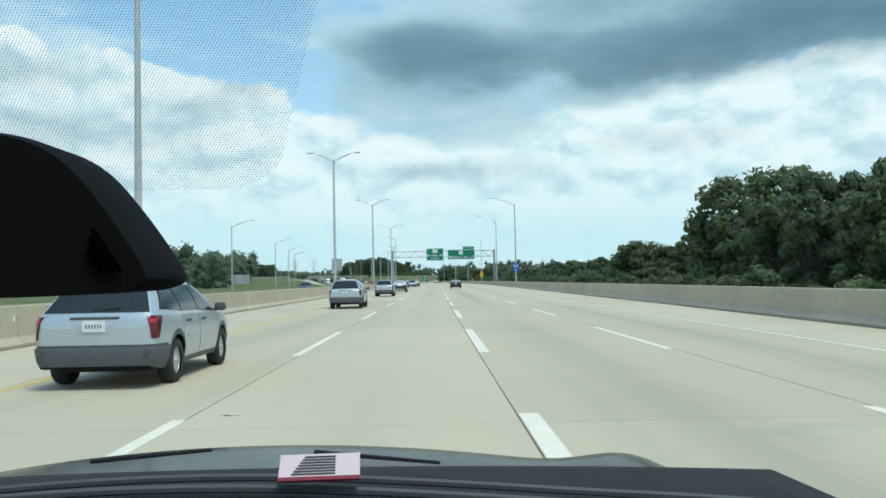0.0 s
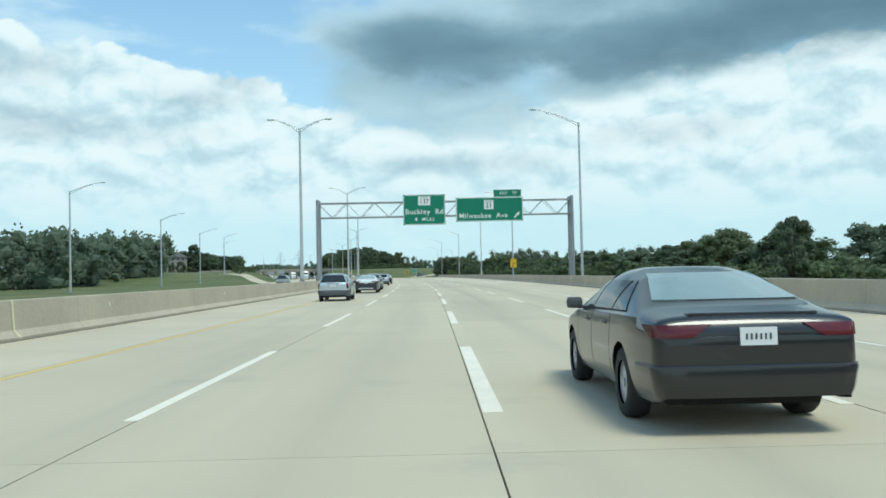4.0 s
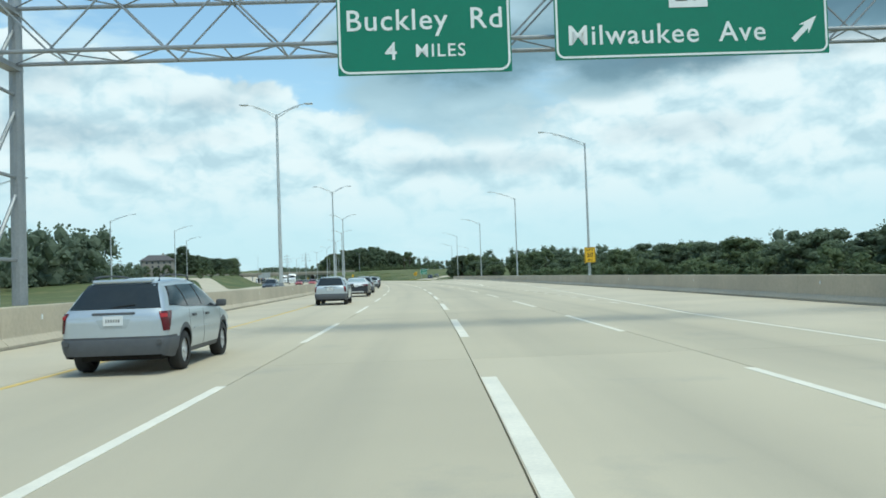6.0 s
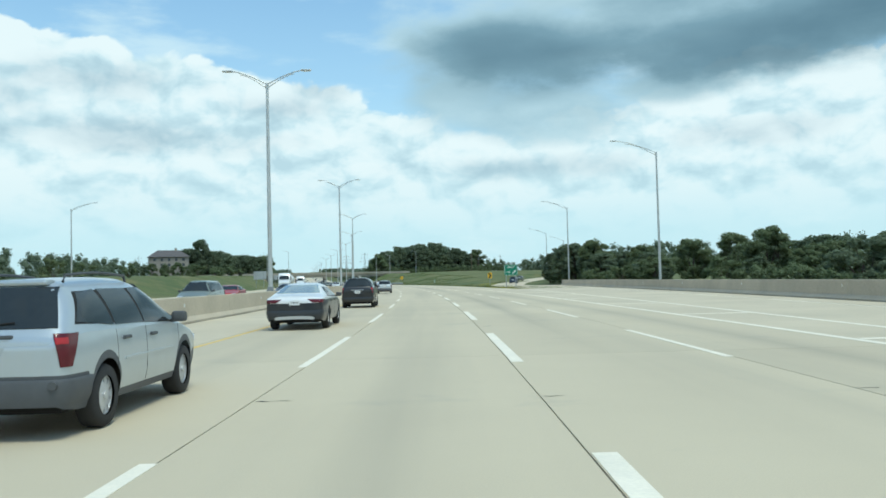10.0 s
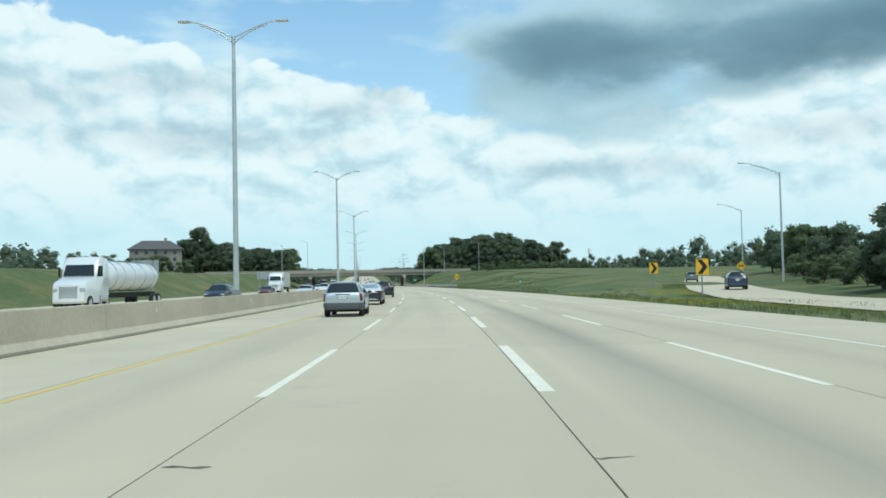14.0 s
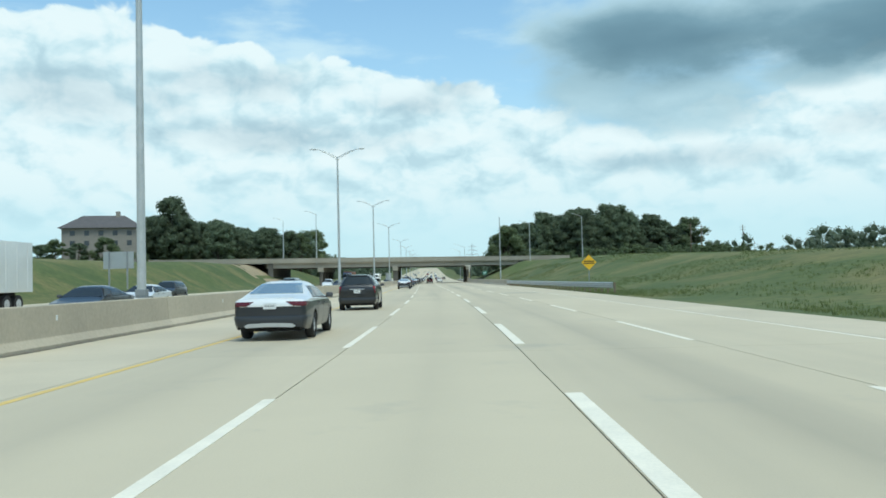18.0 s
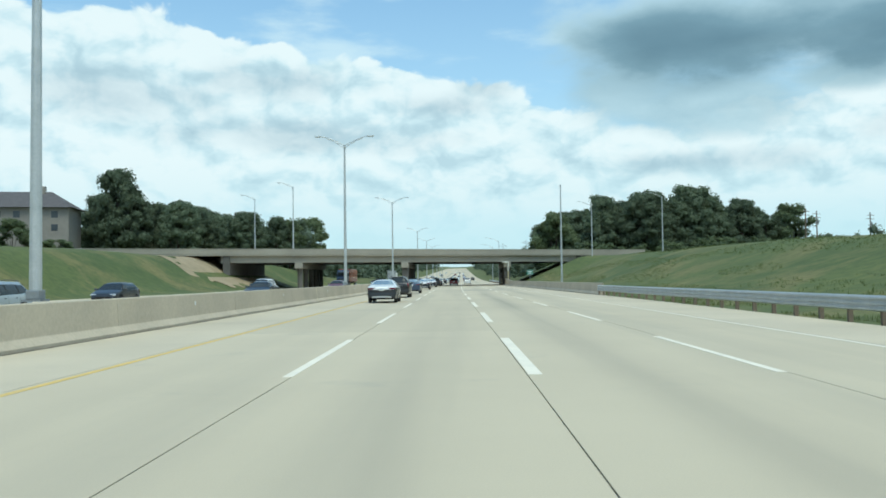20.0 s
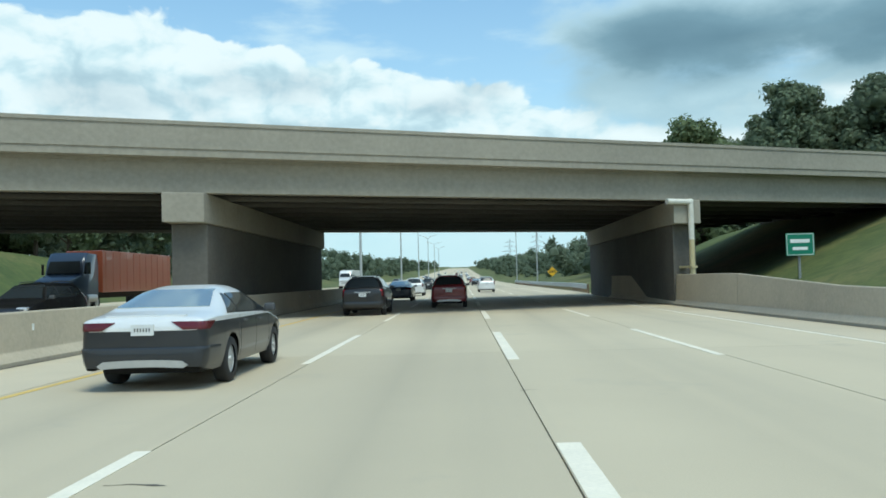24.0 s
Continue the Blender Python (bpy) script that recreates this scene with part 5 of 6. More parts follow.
    def skin(name, keep, mat, label2=""):
        verts, faces, ids = [], [], {}

        def vid(i, j, sx):
            key = (i, j, sx if j < K else 1)
            if key not in ids:
                ids[key] = len(verts)
                x, z = rows[i][j]
                verts.append((sx * x, ys[i], z))
            return ids[key]

        for i in range(len(ys) - 1):
            for j in range(K):
                if keep(j, (ys[i] + ys[i + 1]) / 2):
                    for sx in (1, -1):
                        q = [vid(i, j, sx), vid(i + 1, j, sx), vid(i + 1, j + 1, sx), vid(i, j + 1, sx)]
                        q = q if sx > 0 else q[::-1]
                        faces.append(tuple(dict.fromkeys(q)))
        for i, flip in ((0, 1), (len(ys) - 1, -1)):
            for j in range(K - 1):
                if keep(j, ys[i]):
                    q = [vid(i, j, 1), vid(i, j + 1, 1), vid(i, j + 1, -1), vid(i, j, -1)]
                    faces.append(tuple(q if flip > 0 else q[::-1]))
        o = pymesh(name, verts, faces, mat, t, smooth=True)
        if label2:
            tagged(o, label2)
        return o

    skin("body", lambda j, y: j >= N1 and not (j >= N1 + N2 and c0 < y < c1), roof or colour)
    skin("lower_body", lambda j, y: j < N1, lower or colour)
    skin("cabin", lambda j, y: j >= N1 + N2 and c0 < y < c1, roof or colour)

    def patch(name, grid, mat, off, parent=None, label2=""):
        """A thin plate on the skin: rows of points already on it, lifted by off along its own normal, with a rim."""
        n, k = len(grid), len(grid[0])
        g = [[Vector(p) for p in row] for row in grid]
        outw = []
        for i in range(n):
            for j in range(k):
                a = g[min(i + 1, n - 1)][j] - g[max(i - 1, 0)][j]
                b = g[i][min(j + 1, k - 1)] - g[i][max(j - 1, 0)]
                nn = a.cross(b).normalized()
                c = g[i][j] - Vector((0, max(ya + 1.1, min(yf - 1.2, g[i][j].y)), .55))
                outw.append(nn if nn.dot(c) > 0 else -nn)
        verts = [g[i][j] + outw[i * k + j] * off for i in range(n) for j in range(k)]
        faces = [(i * k + j, i * k + j + 1, (i + 1) * k + j + 1, (i + 1) * k + j) for i in range(n - 1) for j in range(k - 1)]
        rim = [j for j in range(k)] + [i * k + k - 1 for i in range(1, n)] + [(n - 1) * k + j for j in range(k - 2, -1, -1)] + [i * k for i in range(n - 2, 0, -1)]
        o = len(verts)
        verts += [verts[q] - outw[q] * (off + .012) for q in rim]
        for a in range(len(rim)):
            b = (a + 1) % len(rim)
            faces.append((rim[a], rim[b], o + b, o + a))
        b = bmesh.new()
        vs = [b.verts.new(v) for v in verts]
        for f in faces:
            b.faces.new([vs[q] for q in f])
        bmesh.ops.recalc_face_normals(b, faces=b.faces)
        for f in b.faces:
            f.smooth = True
        for e in b.edges:
            if len(e.link_faces) == 2 and e.calc_face_angle(0) > radians(40):
                e.smooth = False
        return part(name, b, mat, parent or t, label2)

    def side_grid(sx, lowline, highline, n=7, k=9):
        """Points on the flank between two (y, z) lines given by their ends."""
        out = []
        for i in range(n):
            v = i / (n - 1)
            row = []
            for j in range(k):
                u = j / (k - 1)
                y = (lowline[0][0] + (lowline[1][0] - lowline[0][0]) * u) * (1 - v) + (highline[0][0] + (highline[1][0] - highline[0][0]) * u) * v
                z = (lowline[0][1] + (lowline[1][1] - lowline[0][1]) * u) * (1 - v) + (highline[0][1] + (highline[1][1] - highline[0][1]) * u) * v
                row.append((sx * side_x(y, z), y, z))
            out.append(row)
        return out

    def rear_grid(x0, x1, z0, z1, taper=0.0, n=7, k=13):
        out = []
        for i in range(n):
            v = i / (n - 1)
            z = z0 + (z1 - z0) * v
            row = []
            for j in range(k):
                x = (x0 + (x1 - x0) * j / (k - 1)) * (1 - taper * v)
                row.append((x, rear_y(x, z), z))
            out.append(row)
        return out

    g = glass or M_GLASS
    # side windows between dark pillars
    cuts = {"wagon": (-1.02, -.14), "sedan": (-.92, .04), "suv": (-1.02, -.02), "hatch": (-.9, -.05), "van": (-1.1, .25)}[kind]

    def edge_y(z, front):
        """Where the roofline passes that height."""
        a = np.linspace(ya, ya + 2.2, 120) if not front else np.linspace(yf, cowl - 1.6, 160)
        for y in a:
            if ztop(y) > z:
                return float(y)
        return float(a[-1])

    zw0, zw1 = .045, h - .14
    for sx in (-1, 1):
        segs = [("r", cuts[0] - .025), (cuts[0] + .025, cuts[1] - .02), (cuts[1] + .02, "f")]
        for a, c in segs:
            ra = {"wagon": .34, "suv": .34, "hatch": .40, "van": .30, "sedan": 1.02}[kind] + ya
            a0 = ra if a == "r" else a
            a1 = max(ra + .10, edge_y(zw1, False) + .26) if a == "r" else a + .015
            e0 = cowl - .16 if c == "f" else c
            e1 = edge_y(zw1, True) - .14 if c == "f" else c - .03
            if a1 > e1 - .06:
                a1 = e1 - .06
            if a0 > e0 - .1:
                continue
            lift = .07 if a == "r" and tall else 0.0
            patch("side_window", side_grid(sx, ((a0, belt(a0) + zw0 + lift), (e0, belt(e0) + zw0)), ((a1, zw1 - lift * .5), (e1, zw1))), g, .004)
        # dark band behind the glass
        ra = {"wagon": .30, "suv": .30, "hatch": .36, "van": .26, "sedan": .98}[kind] + ya
        patch("window_frame", side_grid(sx, ((ra + .02, belt(ra) + .10 if tall else belt(ra) + .035), (cowl - .10, belt(cowl - .1) + .03)), ((max(ra + .10, edge_y(zw1, False) + .22), zw1 - .02), (edge_y(zw1, True) - .10, zw1 + .012)), 7, 13), M_UNDER, .0015)
        b = B()
        ym = cowl - .34
        xm = side_x(ym, bf + .05)
        box(b, sx * (xm + .11) - .095, sx * (xm + .11) + .095, ym - .06, ym + .07, bf + .035, bf + .17, bev=.045)
        box(b, min(sx * (xm - .02), sx * (xm + .06)), max(sx * (xm - .02), sx * (xm + .06)), ym - .02, ym + .03, bf + .03, bf + .07)
        part("side_mirror", b, M_PLASTIC, t)
        for y in (cuts[0] + .16, cuts[1] + .12):
            b = B()
            zz = belt(y) - .10
            hx = side_x(y, zz)
            box(b, sx * hx - .012, sx * hx + .034, y, y + .19, zz - .02, zz + .02, bev=.014)
            part("door_handle", b, M_PLASTIC, t)
        for y in (cuts[0] + .0, cuts[1], cowl - .12):
            pts = [(y - .004, y + .004)]
            grid = [[(sx * side_x(yy, z), yy, z) for yy in (y - .004, y + .004)] for z in np.linspace(max(.34, sill(y) + .02), belt(y), 9)]
            patch("door_seam", grid, M_UNDER, .0012)
    # rear and front glass
    if tall:
        zb0, zb1 = br + .05, h - .115
        xw = side_x(ya + .30, zb0) * (.90 if kind == "wagon" else .86)
        patch("rear_window", rear_grid(-xw, xw, zb0, zb1, .23), g, .009)
        b = B()
        ysp = rear_y(0, h - .085)
        box(b, -xw * .66, xw * .66, ysp - .05, ysp + .16, h - .095, h - .035, bev=.028)
        part("roof_spoiler", b, roof or colour, t)
        b = B()
        yy = rear_y(.1, br + .09)
        tube(b, (-.03, yy - .022, br + .075), (.32, rear_y(.32, br + .10) - .022, br + .11), .012, .008, 6)
        part("rear_wiper", b, M_UNDER, t)
    else:
        zb0, zb1 = br + .125, h - .075
        xw = side_x(ya + 1.05, zb0) * .86
        patch("rear_window", rear_grid(-xw, xw, zb0, zb1, .24), M_GLASS2, .008)
    yw0, yw1 = cowl - .02, edge_y(h - .085, True)
    grid = []
    for i in range(6):
        y = yw0 + (yw1 - yw0) * i / 5
        z = ztop(y)
        xx = side_x(y, z - .06) * .93
        grid.append([(xx * (2 * j / 8 - 1), y, z - .012 * (2 * j / 8 - 1) ** 2 - .004) for j in range(9)])
    patch("windscreen", grid, g, .006)

    # lamps that wrap the corners
    def corner(z, x_in, y_out, n=6):
        xc = side_x(ya + RC, z)
        line = [(x_in + (xc - .055 - x_in) * i / n, rear_y(x_in + (xc - .055 - x_in) * i / n, z)) for i in range(n + 1)]
        y0 = line[-1][1]
        line += [(side_x(y0 + (y_out - y0) * i / n, z), y0 + (y_out - y0) * i / n) for i in range(1, n + 1)]
        return line

    zl = br - .005
    for sx in (-1, 1):
        rows2 = []
        for i in range(6):
            v = i / 5
            if tall:
                z = zl - .31 + .31 * v
                ln = corner(z, side_x(ya + RC, z) - (.055 + .035 * v), ya + .14 + .16 * v)
            else:
                z = br - .165 + .105 * v
                ln = corner(z, side_x(ya + RC, z) - (.30 + .16 * v), ya + .16 + .22 * v)
            rows2.append([(sx * x, y, z) for x, y in ln])
        tl = patch("tail_light", rows2, M_TAIL, .012)
        if tall:
            rows3 = []
            for i in range(3):
                z = zl - .095 + .06 * i / 2
                ln = corner(z, side_x(ya + RC, z) - .075, ya + .10)
                rows3.append([(sx * x, y, z) for x, y in ln])
            patch("lamp_lens", rows3, M_LENS, .018, tl, "brighter red lens")
        b = B()
        yh = yf - .34
        xf = side_x(yh, hood - .22)
        box(b, min(sx * (xf - .035), sx * (xf - .40)), max(sx * (xf - .035), sx * (xf - .40)), yh - .02, yf - .085, hood - .28, hood - .16, bev=.04)
        part("headlight", b, M_HEAD, t)
    b = B()
    box(b, -w * .28, w * .28, yf - .06, yf + .006, .36, .60, bev=.03)
    part("grille", b, M_UNDER, t)
    # bumper step, plate, underside
    zb_, db = (.585, .030) if tall else (.60, .022)
    grid = []
    for z, o in ((.33, .004), (.40, .6), (zb_ - .03, 1.0), (zb_, .5)):
        ln = corner(z, 0.0, ya + .50, 7)
        full = [(-x, y) for x, y in reversed(ln[1:])] + ln
        row = []
        for x, y in full:
            d = Vector((x, (y - (ya + .8)) * 1.2, 0)).normalized() * db * o
            row.append((x + d.x, y + d.y, z))
        grid.append(row)
    patch("rear_bumper", grid, lower or colour, .004)
    pz = .80 if tall else .765
    ypl = rear_y(0, pz + .06) - .006
    if kind == "wagon":
        # flat sheet round the plate; its darker colour alone suggests a shaded recess
        patch("plate_recess", [[(x, rear_y(x, z), z) for x in np.linspace(-wd, wd, 7)] for z, wd in ((pz - .05, .20), (pz + .05, .25), (pz + .16, .31))], P_SILVER_SHADED, .003)
    b = B()
    box(b, -.155, .155, ypl - .012, ypl + .02, pz, pz + .15)
    pl = part("number_plate", b, M_PLATE, t)
    b = B()
    for i in range(6):
        x = -.11 + i * .040
        box(b, x, x + .016, ypl - .017, ypl - .013, pz + .05, pz + .10)
    part("plate_bars", b, M_PLASTIC, pl)
    b = B()
    box(b, -w * .36, w * .36, ya + .35, yf - .35, .22, .72)
    part("underbody", b, M_UNDER, t)
    for sx in (-1, 1):
        for y in (-wb / 2, wb / 2):
            wheel(t, sx * (w / 2 - .125), y, r, sx)
    if strip_mat is not None:
        grid = []
        for z, wd in ((.315, .56), (.36, .62), (.41, .54)):
            grid.append([(x, rear_y(x, .42) - db, z + .025 * (1 - (x / .62) ** 2)) for x in np.linspace(-wd, wd, 11)])
        patch("bumper_skid_plate", grid, strip_mat, .022, None, "silver skid plate")
    if kind == "wagon":
        for sx in (-1, 1):
            b = B()
            x = sx * (side_x(ya + RC, .53) - .10)
            yy = rear_y(x, .53) - db
            tube(b, (x, yy - .012, .53), (x, yy + .05, .53), .042, n=12)
            part("bumper_lamp", b, M_PLASTIC, t)
            grid = [[(sx * side_x(y, z), y, z) for y in np.linspace(-wb / 2 + r * 1.45, wb / 2 - r * 1.45, 12)] for z in (.645, .66, .675)]
            patch("door_moulding", grid, colour, .016)
    if tall:
        b = B()
        yg = rear_y(0, pz + .20)
        box(b, -.34, .34, yg - .03, yg + .03, pz + .165, pz + .205, bev=.018)
        part("plate_garnish", b, M_PLASTIC if kind == "wagon" else M_ALUSTRIP, t)
    else:
        b = B()
        yg = ya + .17
        box(b, -w * .30, w * .30, yg - .06, yg + .05, ztop(yg) - .02, ztop(yg) + .012, bev=.012)
        part("boot_lip", b, roof or colour, t)
    if rails:
        y0, y1 = edge_y(h - .06, False) + .12, cowl - 1.05
        for sx in (-1, 1):
            b = B()
            x = sx * w / 2 * .60
            zr = h - .012
            bent_tube(b, [(x, y0, zr - .05)] + [(x, y0 + .05 + (y1 - y0 - .1) * i / 8, zr + .018 + .030 * math.sin(math.pi * i / 8)) for i in range(9)] + [(x, y1, zr - .05)], .017, 6)
            part("roof_rail", b, M_PLASTIC, t)
    return t


def drive(s, lat, turn=0.0):
    return stand(s, lat, 0.002, turn)


silver = build_car("wagon", drive(234.95, -4.12), P_SILVER, "silver compact wagon with grey lower cladding in the fast lane", M_CLAD, rails=True)
sedan = build_car("sedan", drive(784.4, -3.45), P_GREY, "sedan with white upper and dark grey lower body in the fast lane", P_GREY, strip_mat=M_ALUSTRIP, roof=P_WHITE)
red_suv = build_car("suv", drive(815.2, 0.2), P_RED, "dark red compact crossover with silver skid plate", P_RED, strip_mat=M_ALUSTRIP, rails=True)
black_suv = build_car("suv", drive(808.0, -3.3), P_BLACK, "black crossover under the overpass", P_BLACK, rails=True)
dark_sedan = build_car("sedan", drive(830.6, -3.5), P_BLUE, "dark blue sedan in the fast lane", P_BLUE)
white_suv = build_car("suv", drive(863.5, 3.45), P_WHITE, "white crossover on the pale concrete", P_WHITE)
black_sedan = build_car("sedan", drive(131.0, 3.9), P_BLACK, "black sedan on the pale concrete", P_BLACK)
build_car("suv", stand(517, 29.2, 0.18, -17), P_BLUE, "dark crossover on the exit ramp", P_BLUE)
build_car("hatch", stand(560, 40.5, 0.72, -20), P_SAGE, "grey hatchback further up the exit ramp", P_SAGE)
maroon = build_car("sedan", drive(742, -14.0, 180), P_MAROON, "maroon sedan in the oncoming lanes", P_MAROON)
hatch2 = build_car("hatch", drive(774, -17.5, 180), P_GREY, "grey hatchback in the oncoming lanes", P_GREY)
bright = build_car("sedan", drive(392, -17.4, 180), P_BRED, "bright red sedan in the oncoming lanes", P_BRED)
van = build_car("van", drive(368, -14.2, 180), P_SAGE, "pale minivan in the oncoming lanes", P_SAGE)
white_sedan = build_car("sedan", drive(545, -14.0, 180), P_WHITE, "white sedan in the oncoming lanes", P_WHITE)
# traffic in the fast lane
for car, s, l in ((silver, 5.4, -3.85), (silver, 38.2, -3.9), (silver, 71.7, -3.95), (sedan, 99.0, -3.8), (silver, 170.6, -4.3), (sedan, 190.3, -3.8), (silver, 202.6, -4.0), (sedan, 253.2, -3.9), (silver, 266.2, -4.0), (silver, 296.0, -4.05), (sedan, 312.2, -4.0), (silver, 323.8, -3.85),
                  (sedan, 342.0, -3.9), (black_suv, 362.5, -3.7), (silver, 415.8, -3.85), (sedan, 435.0, -3.9), (silver, 478.0, -3.7), (sedan, 498.0, -3.9), (black_suv, 527.0, -3.8), (sedan, 558.5, -3.9), (sedan, 592.2, -4.0), (black_suv, 611.0, -3.8),
                  (sedan, 689.6, -3.75), (black_suv, 704.2, -3.7), (dark_sedan, 724.0, -3.6), (sedan, 753.0, -3.5)):
    copy_thing(car, drive(s, l))
# oncoming traffic
for car, s, l in ((black_suv, 512, -17.5), (dark_sedan, 530, -21.0), (maroon, 560, -21.0), (white_suv, 576, -14.0), (hatch2, 588, -17.6), (black_sedan, 604, -14.2), (white_sedan, 620, -17.5),
                  (black_suv, 636, -21.0), (van, 652, -14.0), (silver, 668, -17.5), (hatch2, 690, -21.2), (black_sedan, 700, -14.0), (white_suv, 716, -17.5), (black_suv, 800, -14.2), (white_sedan, 826, -17.6),
                  (hatch2, 844, -14.0), (black_sedan, 858, -21), (bright, 408, -21.2), (dark_sedan, 405, -14.2), (black_suv, 300, -17.5), (white_suv, 128, -14.0), (van, 262, -21.0), (hatch2, 110, -17.5),
                  (white_sedan, 905, -14), (black_suv, 930, -17.5), (van, 960, -14), (white_suv, 985, -21), (black_sedan, 1010, -17.5), (white_sedan, 1040, -14), (white_suv, 1090, -17.5), (silver, 1060, -21), (white_sedan, 1150, -14), (black_suv, 1200, -17.5), (white_suv, 1250, -21), (van, 1320, -14), (white_sedan, 1400, -17.5), (white_suv, 1500, -14)):
    copy_thing(car, drive(s, l, 180 if l < -10 else 0))
# traffic ahead beyond the overpass
for car, s, l in ((white_suv, 850, -3.6), (black_suv, 880, -3.5), (silver, 905, 0.1), (dark_sedan, 900, -3.6), (white_sedan, 935, -3.6), (black_sedan, 945, 3.6), (white_suv, 965, 0), (red_suv, 1000, 3.6), (silver, 990, -3.5),
                  (white_sedan, 1030, 0.1), (black_suv, 1045, 7.2), (white_suv, 1065, -3.6), (dark_sedan, 1090, 3.5), (white_sedan, 1120, 0), (silver, 1150, -3.6), (white_suv, 1180, 3.6), (black_suv, 1215, 0), (white_suv, 1260, -3.6), (dark_sedan, 1290, 3.6), (white_sedan, 1330, 0), (red_suv, 1380, -3.6), (white_suv, 1420, 3.6), (black_sedan, 1500, 0), (white_sedan, 1580, -3.6)):
    copy_thing(car, drive(s, l, 0))


def build_truck(m, cab_mat, box_mat, label, tank=False):
    """Tractor with a box trailer or a tank; y runs ahead."""
    t = thing("truck", m, label, "truck", "trucks")
    side = [(3.35, .95), (3.35, 3.05), (3.55, 3.72), (4.9, 3.78), (5.45, 3.25), (5.75, 2.35), (7.30, 1.98), (7.55, 1.75), (7.66, .62), (7.55, .48), (5.3, .48), (5.2, .95)]
    cols = []
    for fx, ins in ((-1.24, .10), (-1.20, .03), (-1.02, 0), (0, -.03), (1.02, 0), (1.20, .03), (1.24, .10)):
        cols.append([((fx * (1 - .10 * max(0.0, y - 5.9) / 1.6)), y - ins * (1 if y > 5 else -1) * .6, z - ins * (.8 if z > 1.5 else -.3)) for y, z in side])
    cab = loft("cab", cols, cab_mat, t)
    for sx in (-1, 1):
        b = B()
        f = b.faces.new([b.verts.new((sx * 1.247, y, z)) for y, z in ((4.55, 2.38), (5.62, 2.38), (5.36, 3.12), (4.55, 3.16))])
        r = bmesh.ops.extrude_face_region(b, geom=[f])
        bmesh.ops.translate(b, vec=(-sx * .03, 0, 0), verts=[v for v in r["geom"] if isinstance(v, bmesh.types.BMVert)])
        bmesh.ops.recalc_face_normals(b, faces=b.faces)
        part("side_window", b, M_GLASS, cab)
        b = B()
        box(b, sx * 1.42 - .06, sx * 1.42 + .06, 5.55, 5.70, 2.35, 3.05, bev=.03)
        tube(b, (sx * 1.20, 5.6, 2.5), (sx * 1.42, 5.6, 2.5), .02, n=6)
        part("mirror", b, M_UNDER, t)
        b = B()
        tube(b, (sx * 1.02, 3.7, .80), (sx * 1.02, 5.1, .80), .32, n=16)
        part("fuel_tank", b, M_ALUSTRIP, t)
        b = B()
        box(b, min(sx * .74, sx * 1.10), max(sx * .74, sx * 1.10), 7.42, 7.60, 1.25, 1.55, bev=.05)
        part("headlight", b, M_HEAD, t)
    b = B()
    f = b.faces.new([b.verts.new(p) for p in ((-1.08, 5.83, 2.44), (1.08, 5.83, 2.44), (.98, 5.56, 3.22), (-.98, 5.56, 3.22))])
    r = bmesh.ops.extrude_face_region(b, geom=[f])
    bmesh.ops.translate(b, vec=(0, -.05, -.02), verts=[v for v in r["geom"] if isinstance(v, bmesh.types.BMVert)])
    bmesh.ops.recalc_face_normals(b, faces=b.faces)
    part("windscreen", b, M_GLASS, cab)
    b = B()
    for k in range(7):
        box(b, -.56, .56, 7.58, 7.66, .86 + k * .12, .93 + k * .12)
    box(b, -.62, -.56, 7.56, 7.67, .82, 1.70)
    box(b, .56, .62, 7.56, 7.67, .82, 1.70)
    part("grille", b, M_ALUSTRIP, t)
    b = B()
    if tank:
        n, ring0 = 28, []
        for y, q in ((-9.25, .55), (-9.12, .86), (-8.9, 1.08), (-8.6, 1.15), (2.1, 1.15), (2.4, 1.08), (2.62, .86), (2.75, .55)):
            ring = [b.verts.new((q * math.cos(2 * math.pi * k / n) * 1.06, y, 2.45 + q * math.sin(2 * math.pi * k / n))) for k in range(n)]
            for k in range(n) if ring0 else ():
                b.faces.new((ring0[k], ring0[(k + 1) % n], ring[(k + 1) % n], ring[k]))
            if not ring0:
                b.faces.new(ring)
            ring0 = ring
        b.faces.new(ring0)
        bmesh.ops.recalc_face_normals(b, faces=b.faces)
        for f in b.faces:
            f.smooth = len(f.verts) == 4
    else:
        box(b, -1.28, 1.28, -10.5, 2.8, 1.15, 4.0, bev=.04)
    body = part("tank" if tank else "trailer", b, box_mat, t)
    if tank:
        for y in (-7.6, -5.2, -2.8, -.4, 1.4):
            b = B()
            tube(b, (0, y - .05, 2.45), (0, y + .05, 2.45), 1.225, n=28)
            part("band", b, M_ALUSTRIP, body)
        b = B()
        box(b, -.28, .28, -8.2, 1.6, 3.58, 3.68)
        part("walkway", b, M_STEEL, body)
    else:
        for y in np.arange(-9.9, 2.6, 1.22):
            for sx in (-1, 1):
                b = B()
                box(b, sx * 1.285 - .012, sx * 1.285 + .012, y - .03, y + .03, 1.3, 3.92)
                part("rib", b, box_mat, body)
    b = B()
    box(b, -.5, .5, -10, 7, .75, 1.15)
    part("chassis", b, M_UNDER, t)
    for y in (-9, -7.7, 3.6, 4.9, 6.75):
        for sx in (-1, 1):
            b = B()
            tube(b, (sx * 1.2, y, .5), (sx * .85, y, .5), .5, n=20)
            wh = part("wheel", b, M_TYRE, t)
            b = B()
            tube(b, (sx * 1.21, y, .5), (sx * 1.12, y, .5), .28, n=14)
            tube(b, (sx * 1.25, y, .5), (sx * 1.20, y, .5), .10, n=10)
            part("hub", b, M_RIM, wh)
    return t


